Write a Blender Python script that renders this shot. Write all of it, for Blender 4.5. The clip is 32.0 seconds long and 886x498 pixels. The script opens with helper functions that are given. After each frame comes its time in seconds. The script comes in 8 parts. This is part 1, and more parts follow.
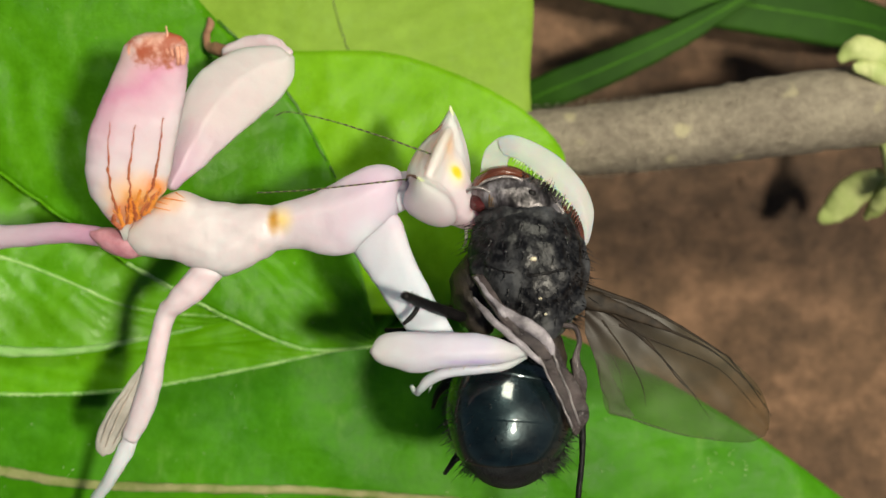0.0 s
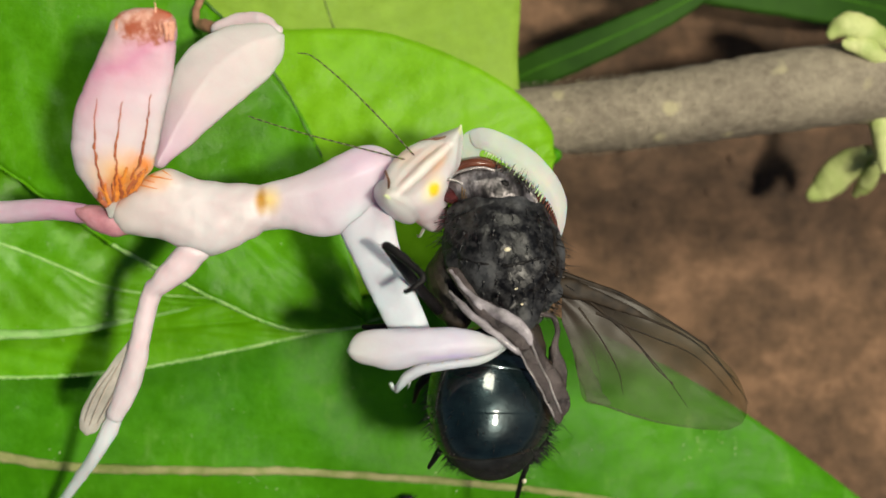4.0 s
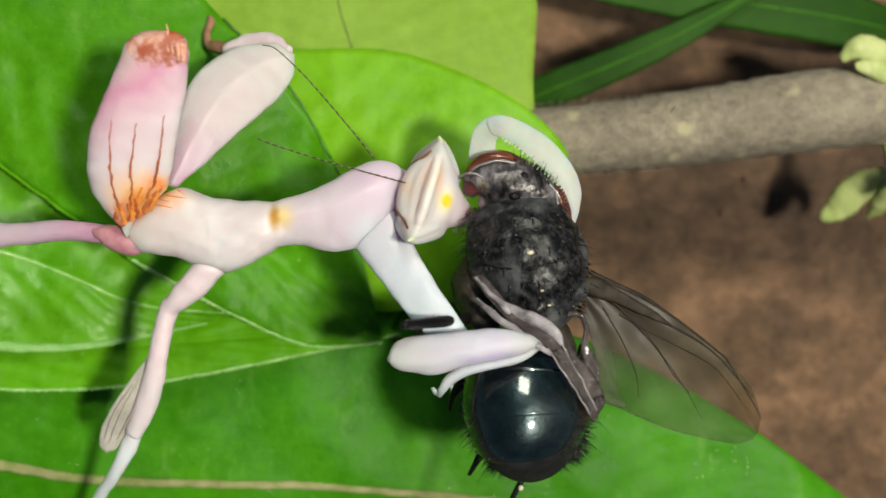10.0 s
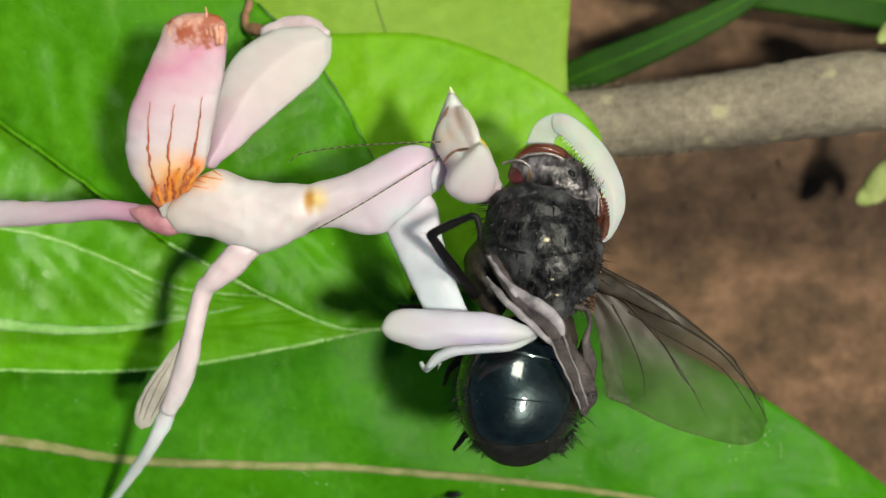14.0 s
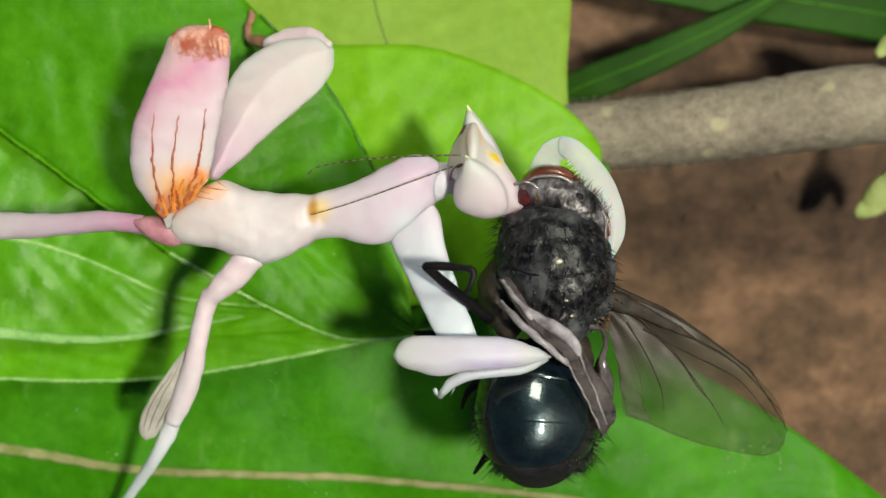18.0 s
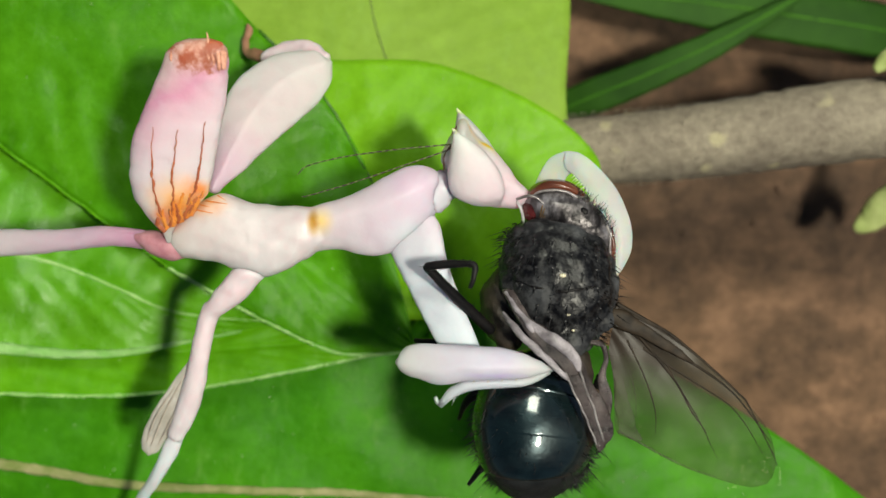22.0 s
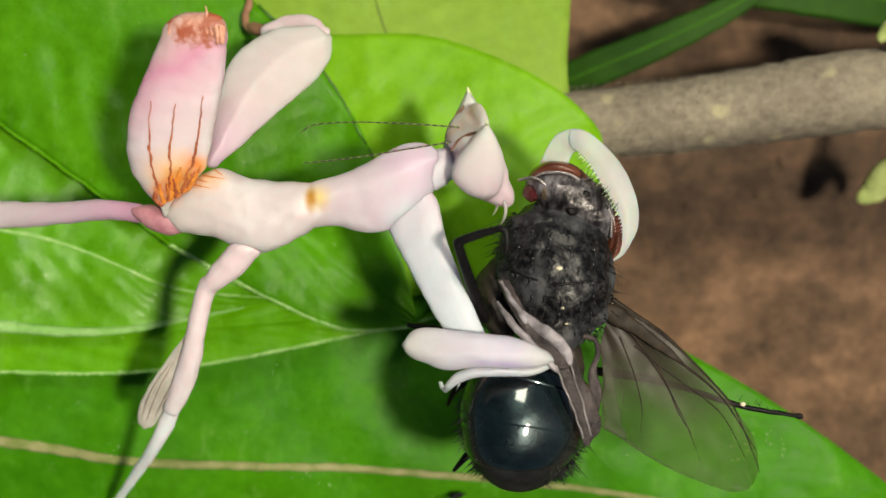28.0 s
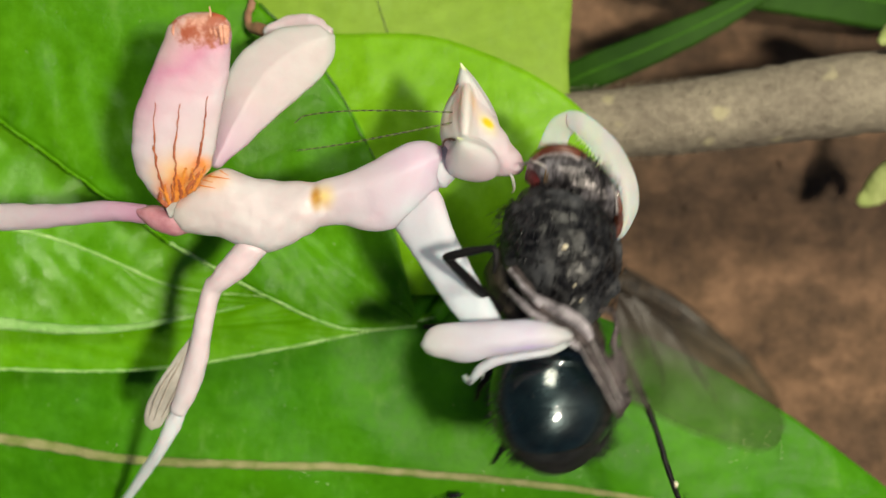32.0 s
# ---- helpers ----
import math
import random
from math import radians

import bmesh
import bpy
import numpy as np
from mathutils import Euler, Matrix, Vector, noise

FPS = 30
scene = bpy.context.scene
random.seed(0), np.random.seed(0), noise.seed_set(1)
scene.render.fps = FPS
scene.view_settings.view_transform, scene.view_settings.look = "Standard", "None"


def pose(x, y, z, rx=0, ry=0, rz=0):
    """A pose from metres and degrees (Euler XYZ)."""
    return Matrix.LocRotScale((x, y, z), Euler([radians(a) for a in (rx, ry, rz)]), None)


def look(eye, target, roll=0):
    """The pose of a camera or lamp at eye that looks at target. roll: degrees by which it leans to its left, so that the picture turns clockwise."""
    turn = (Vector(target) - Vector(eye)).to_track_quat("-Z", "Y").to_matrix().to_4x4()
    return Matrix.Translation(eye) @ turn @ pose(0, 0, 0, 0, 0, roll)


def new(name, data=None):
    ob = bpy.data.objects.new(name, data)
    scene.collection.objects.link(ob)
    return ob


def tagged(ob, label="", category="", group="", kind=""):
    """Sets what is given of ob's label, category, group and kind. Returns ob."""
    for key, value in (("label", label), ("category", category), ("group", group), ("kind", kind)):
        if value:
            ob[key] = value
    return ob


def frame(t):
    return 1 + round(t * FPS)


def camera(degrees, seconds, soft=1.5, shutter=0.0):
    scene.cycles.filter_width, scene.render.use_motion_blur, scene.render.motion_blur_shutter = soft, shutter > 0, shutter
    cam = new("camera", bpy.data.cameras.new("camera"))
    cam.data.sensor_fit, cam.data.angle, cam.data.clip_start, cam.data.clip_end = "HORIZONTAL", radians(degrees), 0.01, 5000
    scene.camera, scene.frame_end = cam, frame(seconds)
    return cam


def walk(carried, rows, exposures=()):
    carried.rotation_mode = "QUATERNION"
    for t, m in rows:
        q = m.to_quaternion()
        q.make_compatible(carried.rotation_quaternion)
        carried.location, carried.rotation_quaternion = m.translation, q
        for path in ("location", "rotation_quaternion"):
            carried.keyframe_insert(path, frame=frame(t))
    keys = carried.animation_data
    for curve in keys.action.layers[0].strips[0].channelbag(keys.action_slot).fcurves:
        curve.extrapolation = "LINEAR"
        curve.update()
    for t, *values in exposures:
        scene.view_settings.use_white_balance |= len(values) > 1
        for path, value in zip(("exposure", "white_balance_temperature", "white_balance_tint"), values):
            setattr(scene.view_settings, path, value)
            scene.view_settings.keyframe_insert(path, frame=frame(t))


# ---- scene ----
cam = camera(40, 32.0, shutter=0.5)
cam.data.dof.use_dof = True
cam.data.dof.focus_distance = 0.0432
cam.data.dof.aperture_fstop = 60
walk(cam, [
    (0, pose(0.000000, 0.000000, 0.060719, 0.95, -1.72, -0.19)),
    (0.5, pose(0.000000, 0.000000, 0.060661, 0.84, -2.16, -0.27)),
    (1, pose(0.000000, 0.000000, 0.060643, 0.87, -2.26, -0.41)),
    (1.5, pose(0.000000, 0.000000, 0.060513, 0.76, -2.33, -0.31)),
    (2, pose(0.000000, 0.000000, 0.060370, 0.41, -2.33, -0.38)),
    (2.5, pose(0.000000, 0.000000, 0.060344, -0.03, -2.33, -0.43)),
    (3, pose(0.000000, 0.000000, 0.060389, -0.04, -2.31, -0.43)),
    (3.5, pose(0.000000, 0.000000, 0.060369, -0.03, -2.30, -0.49)),
    (5.5, pose(0.000000, 0.000000, 0.060569, 0.12, -2.25, -0.47)),
    (6, pose(0.000000, 0.000000, 0.060569, -0.07, -2.24, -0.49)),
    (6.5, pose(0.000000, 0.000000, 0.060513, -0.19, -2.24, -0.44)),
    (7, pose(0.000000, 0.000000, 0.060436, -0.27, -2.26, -0.32)),
    (7.5, pose(0.000000, 0.000000, 0.060524, -0.10, -2.26, -0.35)),
    (8, pose(0.000000, 0.000000, 0.060401, -0.19, -2.28, -0.32)),
    (8.5, pose(0.000000, 0.000000, 0.060250, -0.52, -2.31, -0.36)),
    (9, pose(0.000000, 0.000000, 0.060326, -0.32, -2.29, -0.33)),
    (9.5, pose(0.000000, 0.000000, 0.060461, -0.01, -2.21, -0.32)),
    (10, pose(0.000000, 0.000000, 0.060943, 0.82, -1.56, -0.05)),
    (10.5, pose(0.000000, 0.000000, 0.061126, 1.01, -0.09, 0.21)),
    (11, pose(0.000000, 0.000000, 0.061418, 0.50, 0.69, 0.23)),
    (11.5, pose(0.000000, 0.000000, 0.061530, 0.52, 0.41, 0.20)),
    (12, pose(0.000000, 0.000000, 0.061077, 0.31, 0.09, 0.03)),
    (12.5, pose(0.000000, 0.000000, 0.061127, -0.06, 0.02, 0.04)),
    (13, pose(0.000000, 0.000000, 0.061126, -0.01, 0.01, 0.02)),
    (13.5, pose(0.000000, 0.000000, 0.061120, 0.03, 0.01, -0.01)),
    (14, pose(0.000000, 0.000000, 0.061152, 0.04, 0.02, -0.05)),
    (14.5, pose(0.000000, 0.000000, 0.061114, 0.18, 0.04, 0.09)),
    (16.5, pose(0.000000, 0.000000, 0.061210, 0.26, 0.03, 0.08)),
    (17, pose(0.000000, 0.000000, 0.061241, 0.19, 0.01, 0.19)),
    (17.5, pose(0.000000, 0.000000, 0.061294, 0.33, 0.03, 0.15)),
    (18, pose(0.000000, 0.000000, 0.061346, 0.55, 0.03, 0.18)),
    (18.5, pose(0.000000, 0.000000, 0.061327, 0.61, 0.03, 0.28)),
    (19, pose(0.000000, 0.000000, 0.061312, 0.74, 0.05, 0.11)),
    (19.5, pose(0.000000, 0.000000, 0.061429, 0.87, 0.05, 0.09)),
    (20, pose(0.000000, 0.000000, 0.061386, 0.87, 0.06, 0.04)),
    (20.5, pose(0.000000, 0.000000, 0.061249, 0.84, 0.02, 0.07)),
    (21, pose(0.000000, 0.000000, 0.061259, 0.83, 0.03, 0.01)),
    (21.5, pose(0.000000, 0.000000, 0.061312, 1.06, 0.03, 0.03)),
    (22, pose(0.000000, 0.000000, 0.061302, 1.25, -0.02, 0.19)),
    (22.5, pose(0.000000, 0.000000, 0.061329, 1.40, 0.00, 0.16)),
    (23, pose(0.000000, 0.000000, 0.061440, 1.46, 0.02, 0.03)),
    (23.5, pose(0.000000, 0.000000, 0.061452, 1.47, 0.02, 0.06)),
    (24, pose(0.000000, 0.000000, 0.061545, 1.51, -0.00, 0.20)),
    (24.5, pose(0.000000, 0.000000, 0.061541, 1.93, 0.04, -0.07)),
    (26.5, pose(0.000000, 0.000000, 0.061614, 1.99, 0.03, -0.02)),
    (27, pose(0.000000, 0.000000, 0.061444, 1.73, 0.04, -0.06)),
    (27.5, pose(0.000000, 0.000000, 0.061264, 0.82, 0.10, -0.17)),
    (28, pose(0.000000, 0.000000, 0.061188, 0.06, 0.08, -0.28)),
    (28.5, pose(0.000000, 0.000000, 0.061157, -0.42, 0.08, -0.21)),
    (29, pose(0.000000, 0.000000, 0.061126, -0.43, 0.09, -0.23)),
    (29.5, pose(0.000000, 0.000000, 0.061162, -0.18, 0.11, -0.23)),
    (30, pose(0.000000, 0.000000, 0.061254, 0.01, 0.08, -0.09)),
    (30.5, pose(0.000000, 0.000000, 0.061251, 0.18, 0.06, 0.03)),
    (31, pose(0.000000, 0.000000, 0.061202, 0.22, 0.07, 0.01)),
    (31.5, pose(0.000000, 0.000000, 0.061217, 0.25, 0.06, 0.00)),
    (32, pose(0.000000, 0.000000, 0.061187, 0.06, 0.07, 0.10)),
], [(0, 0.0, 6900, 10), (3.5, 0.0, 6900, 10), (5.5, 0.0, 6700, 10), (9, 0.0, 6650, 9), (10.5, 0.0, 6600, 6), (24.5, 0.0, 6600, 6), (26.5, 0.0, 7050, 10), (32, 0.0, 7050, 10)])

# ---- light: a low open sky, a small hard key lamp and a soft panel ----
world = bpy.data.worlds.new("sky")
scene.world = world
world.use_nodes = True
wn = world.node_tree
sky = wn.nodes.new("ShaderNodeTexSky")
sky.sky_type = "NISHITA"
sky.sun_disc = False
sky.sun_elevation = radians(64)
sky.sun_rotation = radians(86)
wn.links.new(sky.outputs[0], wn.nodes["Background"].inputs[0])
wn.nodes["Background"].inputs[1].default_value = 0.032
# the key: one small warm lamp close above, off to one side
key = new("key_lamp", bpy.data.lights.new("key_lamp", "POINT"))
key.data.energy = 2.08
key.data.shadow_soft_size = 0.010
key.data.color = (1.0, 0.95, 0.81)
key.location = (0.0710, -0.0150, 0.212)
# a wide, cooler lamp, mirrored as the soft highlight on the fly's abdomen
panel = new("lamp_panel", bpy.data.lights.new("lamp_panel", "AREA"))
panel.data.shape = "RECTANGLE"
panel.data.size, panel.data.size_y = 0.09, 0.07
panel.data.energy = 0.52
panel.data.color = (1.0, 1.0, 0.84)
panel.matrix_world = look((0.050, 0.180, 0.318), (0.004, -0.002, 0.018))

U = 0.001
Z0 = 18.0          # height of the insects' middle above the ground, in mm


# ---- materials ----
def mat(name):
    m = bpy.data.materials.new(name)
    m.use_nodes = True
    nt = m.node_tree
    return m, nt, nt.nodes["Principled BSDF"]


def node(nt, kind, **sets):
    n = nt.nodes.new(kind)
    for k, v in sets.items():
        n.inputs[k.replace("_", " ")].default_value = v
    return n


def ramp(nt, fac, stops):
    r = nt.nodes.new("ShaderNodeValToRGB")
    e = r.color_ramp.elements
    while len(e) < len(stops):
        e.new(0.5)
    for el, (p, c) in zip(e, stops):
        el.position = p
        el.color = (*c, 1)
    nt.links.new(fac, r.inputs[0])
    return r.outputs[0]


def noise_fac(nt, scale, detail=4.0, rough=0.6, coord="Object", stretch=(1, 1, 1)):
    tc = nt.nodes.new("ShaderNodeTexCoord")
    mp = nt.nodes.new("ShaderNodeMapping")
    mp.inputs["Scale"].default_value = stretch
    nt.links.new(tc.outputs[coord], mp.inputs[0])
    n = node(nt, "ShaderNodeTexNoise", Scale=scale, Detail=detail, Roughness=rough)
    nt.links.new(mp.outputs[0], n.inputs["Vector"])
    return n.outputs["Fac"]


def mix(nt, fac, a, b, mode="MIX"):
    m = nt.nodes.new("ShaderNodeMix")
    m.data_type = "RGBA"
    m.blend_type = mode
    for sock, v in ((m.inputs[0], fac), (m.inputs[6], a), (m.inputs[7], b)):
        if hasattr(v, "links"):
            nt.links.new(v, sock)
        elif isinstance(v, tuple):
            sock.default_value = (*v, 1)
        else:
            sock.default_value = v
    return m.outputs[2]


def bump(nt, bsdf, height, strength, dist):
    b = node(nt, "ShaderNodeBump", Strength=strength, Distance=dist)
    nt.links.new(height, b.inputs["Height"])
    nt.links.new(b.outputs[0], bsdf.inputs["Normal"])


def leaf_material(name, dark, light, glow, rough=0.38, spots=True):
    m, nt, b = mat(name)
    broad = noise_fac(nt, 160, 3)
    fine = noise_fac(nt, 1500, 5, 0.65)
    col = ramp(nt, broad, [(0.32, dark), (0.68, light)])
    col = mix(nt, 0.35, col, ramp(nt, fine, [(0.3, tuple(0.6 * c for c in dark)), (0.7, light)]))
    if spots:
        speck = noise_fac(nt, 5200, 1, 0.4)
        col = mix(nt, ramp(nt, speck, [(0.77, (0, 0, 0)), (0.82, (0.35, 0.35, 0.35))]), col, (0.45, 0.5, 0.3))
    # pale flecks: the leaf's dusty sheen put into its colour
    sheen_flecks = noise_fac(nt, 620, 4, 0.7, stretch=(1.6, 0.7, 1))
    col = mix(nt, ramp(nt, sheen_flecks, [(0.56, (0, 0, 0)), (0.76, (0.20, 0.20, 0.20))]), col, (0.36, 0.60, 0.16))
    nt.links.new(col, b.inputs["Base Color"])
    nt.links.new(ramp(nt, fine, [(0.3, (rough - 0.08,) * 3), (0.75, (rough + 0.14,) * 3)]), b.inputs["Roughness"])
    b.inputs["Specular IOR Level"].default_value = 0.2
    bump(nt, b, noise_fac(nt, 900, 6, 0.7), 0.35, 0.00025)
    tr = nt.nodes.new("ShaderNodeBsdfTranslucent")
    nt.links.new(mix(nt, 1.0, col, glow, "MULTIPLY"), tr.inputs[0])
    sh = nt.nodes.new("ShaderNodeMixShader")
    sh.inputs[0].default_value = 0.3
    nt.links.new(b.outputs[0], sh.inputs[1])
    nt.links.new(tr.outputs[0], sh.inputs[2])
    nt.links.new(sh.outputs[0], nt.nodes["Material Output"].inputs[0])
    return m


def plain(name, a, b2, scale, rough=0.5, bumpy=0.2, metal=0.0, sub=0.0, spec=0.5, dist=0.0001, coat=0.0):
    m, nt, b = mat(name)
    f = noise_fac(nt, scale, 5, 0.6)
    nt.links.new(ramp(nt, f, [(0.3, a), (0.7, b2)]), b.inputs["Base Color"])
    b.inputs["Roughness"].default_value = rough
    b.inputs["Metallic"].default_value = metal
    b.inputs["Specular IOR Level"].default_value = spec
    b.inputs["Coat Weight"].default_value = coat
    if sub:
        b.inputs["Subsurface Weight"].default_value = sub
        b.inputs["Subsurface Radius"].default_value = (1.0, 0.7, 0.6)
        b.inputs["Subsurface Scale"].default_value = 0.0006
    if bumpy:
        bump(nt, b, noise_fac(nt, scale * 4, 5, 0.7), bumpy, dist)
    return m


M_LEAF = leaf_material("leaf_green", (0.055, 0.255, 0.003), (0.118, 0.40, 0.007), (1.2, 1.3, 0.4))
M_LEAF_BRIGHT = leaf_material("leaf_bright", (0.175, 0.455, 0.009), (0.25, 0.57, 0.016), (1.2, 1.2, 0.4))
M_LEAF_YELLOW = leaf_material("leaf_yellow_green", (0.26, 0.45, 0.04), (0.32, 0.51, 0.07), (1.1, 1.1, 0.6), 0.6, False)
M_LEAF_MID = leaf_material("leaf_mid_green", (0.095, 0.37, 0.004), (0.17, 0.50, 0.008), (1.2, 1.2, 0.4))
M_LEAF_GLOSS = leaf_material("leaf_glossy_green", (0.095, 0.37, 0.004), (0.17, 0.50, 0.008), (1.2, 1.2, 0.4), 0.30)
M_LEAF_GLOSS.node_tree.nodes["Principled BSDF"].inputs["Specular IOR Level"].default_value = 0.6
M_LEAF_LOW = leaf_material("leaf_deep_green", (0.038, 0.222, 0.002), (0.082, 0.345, 0.004), (1.2, 1.3, 0.4), 0.45)
M_BLADE = plain("grass_green", (0.010, 0.042, 0.002), (0.026, 0.090, 0.005), 220, 0.7, 0.2, spec=0.2)
M_BLADERIB = plain("grass_rib", (0.025, 0.10, 0.005), (0.055, 0.17, 0.010), 300, 0.7, 0.2, spec=0.2)
M_RIB = plain("dry_midrib", (0.15, 0.20, 0.04), (0.33, 0.31, 0.15), 1300, 0.75, 0.6)
# dark green that draws the shadow gap between two leaves
M_GAPSHADE = plain("leaf_gap_shade", (0.02, 0.09, 0.002), (0.05, 0.17, 0.004), 700, 0.5, 0.3)
M_OLIVE = plain("olive_midrib", (0.07, 0.16, 0.02), (0.17, 0.20, 0.06), 700, 0.6, 0.3)
M_RIM = plain("pale_leaf_rim", (0.12, 0.37, 0.04), (0.40, 0.63, 0.22), 1600, 0.28, 0.5, spec=0.6)
M_RIMSOFT = plain("soft_pale_rim", (0.16, 0.46, 0.06), (0.42, 0.68, 0.26), 900, 0.32, 0.8, spec=0.6, dist=0.0003)
M_BUD = plain("bud_green", (0.26, 0.36, 0.08), (0.55, 0.58, 0.26), 700, 0.6, 0.6)


def soil_material():
    m, nt, b = mat("brown_soil")
    broad = noise_fac(nt, 260, 6, 0.65, stretch=(0.75, 1.0, 1))
    fine = noise_fac(nt, 1100, 6, 0.75)
    col = ramp(nt, broad, [(0.34, (0.045, 0.028, 0.017)), (0.50, (0.097, 0.058, 0.033)), (0.68, (0.288, 0.168, 0.103))])
    wide = noise_fac(nt, 55, 3, 0.5, stretch=(0.5, 1.0, 1))
    col = mix(nt, 0.32, col, ramp(nt, fine, [(0.36, (0.027, 0.016, 0.010)), (0.66, (0.270, 0.158, 0.098))]))
    col = mix(nt, 1.0, col, ramp(nt, wide, [(0.34, (0.5, 0.5, 0.5)), (0.60, (1.25, 1.2, 1.12))]), "MULTIPLY")
    nt.links.new(col, b.inputs["Base Color"])
    b.inputs["Roughness"].default_value = 0.9
    bump(nt, b, fine, 0.6, 0.0006)
    return m


def bark_material():
    m, nt, b = mat("grey_bark")
    broad = noise_fac(nt, 300, 5, 0.65)
    fine = noise_fac(nt, 2200, 4, 0.7)
    col = ramp(nt, broad, [(0.3, (0.13, 0.105, 0.08)), (0.7, (0.30, 0.26, 0.19))])
    col = mix(nt, 0.28, col, ramp(nt, fine, [(0.35, (0.08, 0.06, 0.045)), (0.65, (0.38, 0.34, 0.25))]))
    spot = noise_fac(nt, 640, 1, 0.4)
    col = mix(nt, ramp(nt, spot, [(0.66, (0, 0, 0)), (0.74, (0.55, 0.55, 0.55))]), col, (0.46, 0.42, 0.24))
    nt.links.new(col, b.inputs["Base Color"])
    b.inputs["Roughness"].default_value = 0.85
    bump(nt, b, fine, 0.5, 0.0003)
    return m


M_SOIL = soil_material()
M_BARK = bark_material()


def skin_material(name, stops, axis=1, lo=-1.0, hi=1.0, rough=0.54, slope=0.0, marks=(), depth=0.0014, tone=0.525):
    """Waxy pale insect skin whose tint runs along one axis of the insect, in mm.
    marks: pigment patches (centre, radii, colour, softness, break-up)."""
    m, nt, b = mat(name)
    tc = nt.nodes.new("ShaderNodeTexCoord")
    sep = nt.nodes.new("ShaderNodeSeparateXYZ")
    nt.links.new(tc.outputs["Object"], sep.inputs[0])
    mr = node(nt, "ShaderNodeMapRange")
    mr.inputs[1].default_value, mr.inputs[2].default_value = lo * U, hi * U
    wob = noise_fac(nt, 700, 3)
    add = nt.nodes.new("ShaderNodeMath")
    add.operation = "MULTIPLY_ADD"
    nt.links.new(wob, add.inputs[0])
    add.inputs[1].default_value = 0.0012
    tilt = nt.nodes.new("ShaderNodeMath")
    tilt.operation = "MULTIPLY_ADD"
    tilt.inputs[1].default_value = slope
    nt.links.new(sep.outputs[0], tilt.inputs[0])
    nt.links.new(sep.outputs[axis], tilt.inputs[2])
    nt.links.new(tilt.outputs[0], add.inputs[2])
    nt.links.new(add.outputs[0], mr.inputs[0])
    col = ramp(nt, mr.outputs[0], [(p, tuple(tone * v for v in c)) for p, c in stops])
    mott = noise_fac(nt, 1300, 3)
    col = mix(nt, 0.30, col, mix(nt, 1.0, col, ramp(nt, mott, [(0.35, (0.95, 0.86, 0.90)), (0.65, (1, 1, 1))]), "MULTIPLY"))
    for c, r, tint, soft, torn in marks:
        off = nt.nodes.new("ShaderNodeVectorMath")
        off.operation = "SUBTRACT"
        nt.links.new(tc.outputs["Object"], off.inputs[0])
        off.inputs[1].default_value = tuple(v * U for v in c)
        sc = nt.nodes.new("ShaderNodeVectorMath")
        sc.operation = "MULTIPLY"
        nt.links.new(off.outputs[0], sc.inputs[0])
        sc.inputs[1].default_value = tuple(1 / (v * U) for v in r)
        ln = nt.nodes.new("ShaderNodeVectorMath")
        ln.operation = "LENGTH"
        nt.links.new(sc.outputs[0], ln.inputs[0])
        far = nt.nodes.new("ShaderNodeMath")
        far.operation = "MULTIPLY_ADD"
        nt.links.new(noise_fac(nt, 1600, 4, 0.65), far.inputs[0])
        far.inputs[1].default_value = torn
        nt.links.new(ln.outputs["Value"], far.inputs[2])
        k = 1.0 + torn * 0.5
        edge = node(nt, "ShaderNodeMapRange")
        edge.interpolation_type = "SMOOTHSTEP"
        edge.inputs[1].default_value, edge.inputs[2].default_value = k, k * (1 - soft)
        nt.links.new(far.outputs[0], edge.inputs[0])
        col = mix(nt, edge.outputs[0], col, tint)
    nt.links.new(col, b.inputs["Base Color"])
    b.inputs["Roughness"].default_value = rough
    b.inputs["Coat Weight"].default_value = 0.05
    b.inputs["Coat Roughness"].default_value = 0.15
    b.inputs["Subsurface Weight"].default_value = 0.85
    b.inputs["Subsurface Radius"].default_value = (1.0, 0.72, 0.76)
    b.inputs["Subsurface Scale"].default_value = depth
    bump(nt, b, mix(nt, 0.6, noise_fac(nt, 620, 2, 0.5), noise_fac(nt, 2600, 3, 0.6)), 0.14, 0.00016)
    return m


M_ABD = skin_material("abdomen_skin", [(0.0, (1.10, 0.93, 0.86)), (0.25, (1.16, 1.02, 1.06)), (0.50, (1.16, 0.96, 1.06)), (0.66, (1.10, 0.76, 0.90)), (0.78, (1.06, 0.52, 0.74)), (0.90, (1.06, 0.72, 0.80)), (1.0, (1.04, 0.76, 0.76))], 1, 2.5, 8.1, slope=-0.55, tone=0.57,
                      marks=(((-2.1, 1.75, 1.2), (1.6, 1.15, 6.0), (0.90, 0.50, 0.20), 0.95, 0.3), ((-1.5, 2.10, 1.2), (0.75, 0.55, 6.0), (0.86, 0.24, 0.012), 0.9, 0.8), ((-2.1, 1.55, 1.2), (0.85, 0.55, 6.0), (0.86, 0.24, 0.012), 0.9, 0.8), ((-2.72, 1.15, 1.2), (0.75, 0.55, 6.0), (0.76, 0.16, 0.02), 0.9, 0.8),
                             ((-1.00, 6.58, 2.90), (1.30, 0.78, 6.0), (0.60, 0.34, 0.27), 0.45, 0.9), ((-0.92, 6.52, 2.90), (1.12, 0.70, 6.0), (0.36, 0.085, 0.035), 0.25, 3.0)))
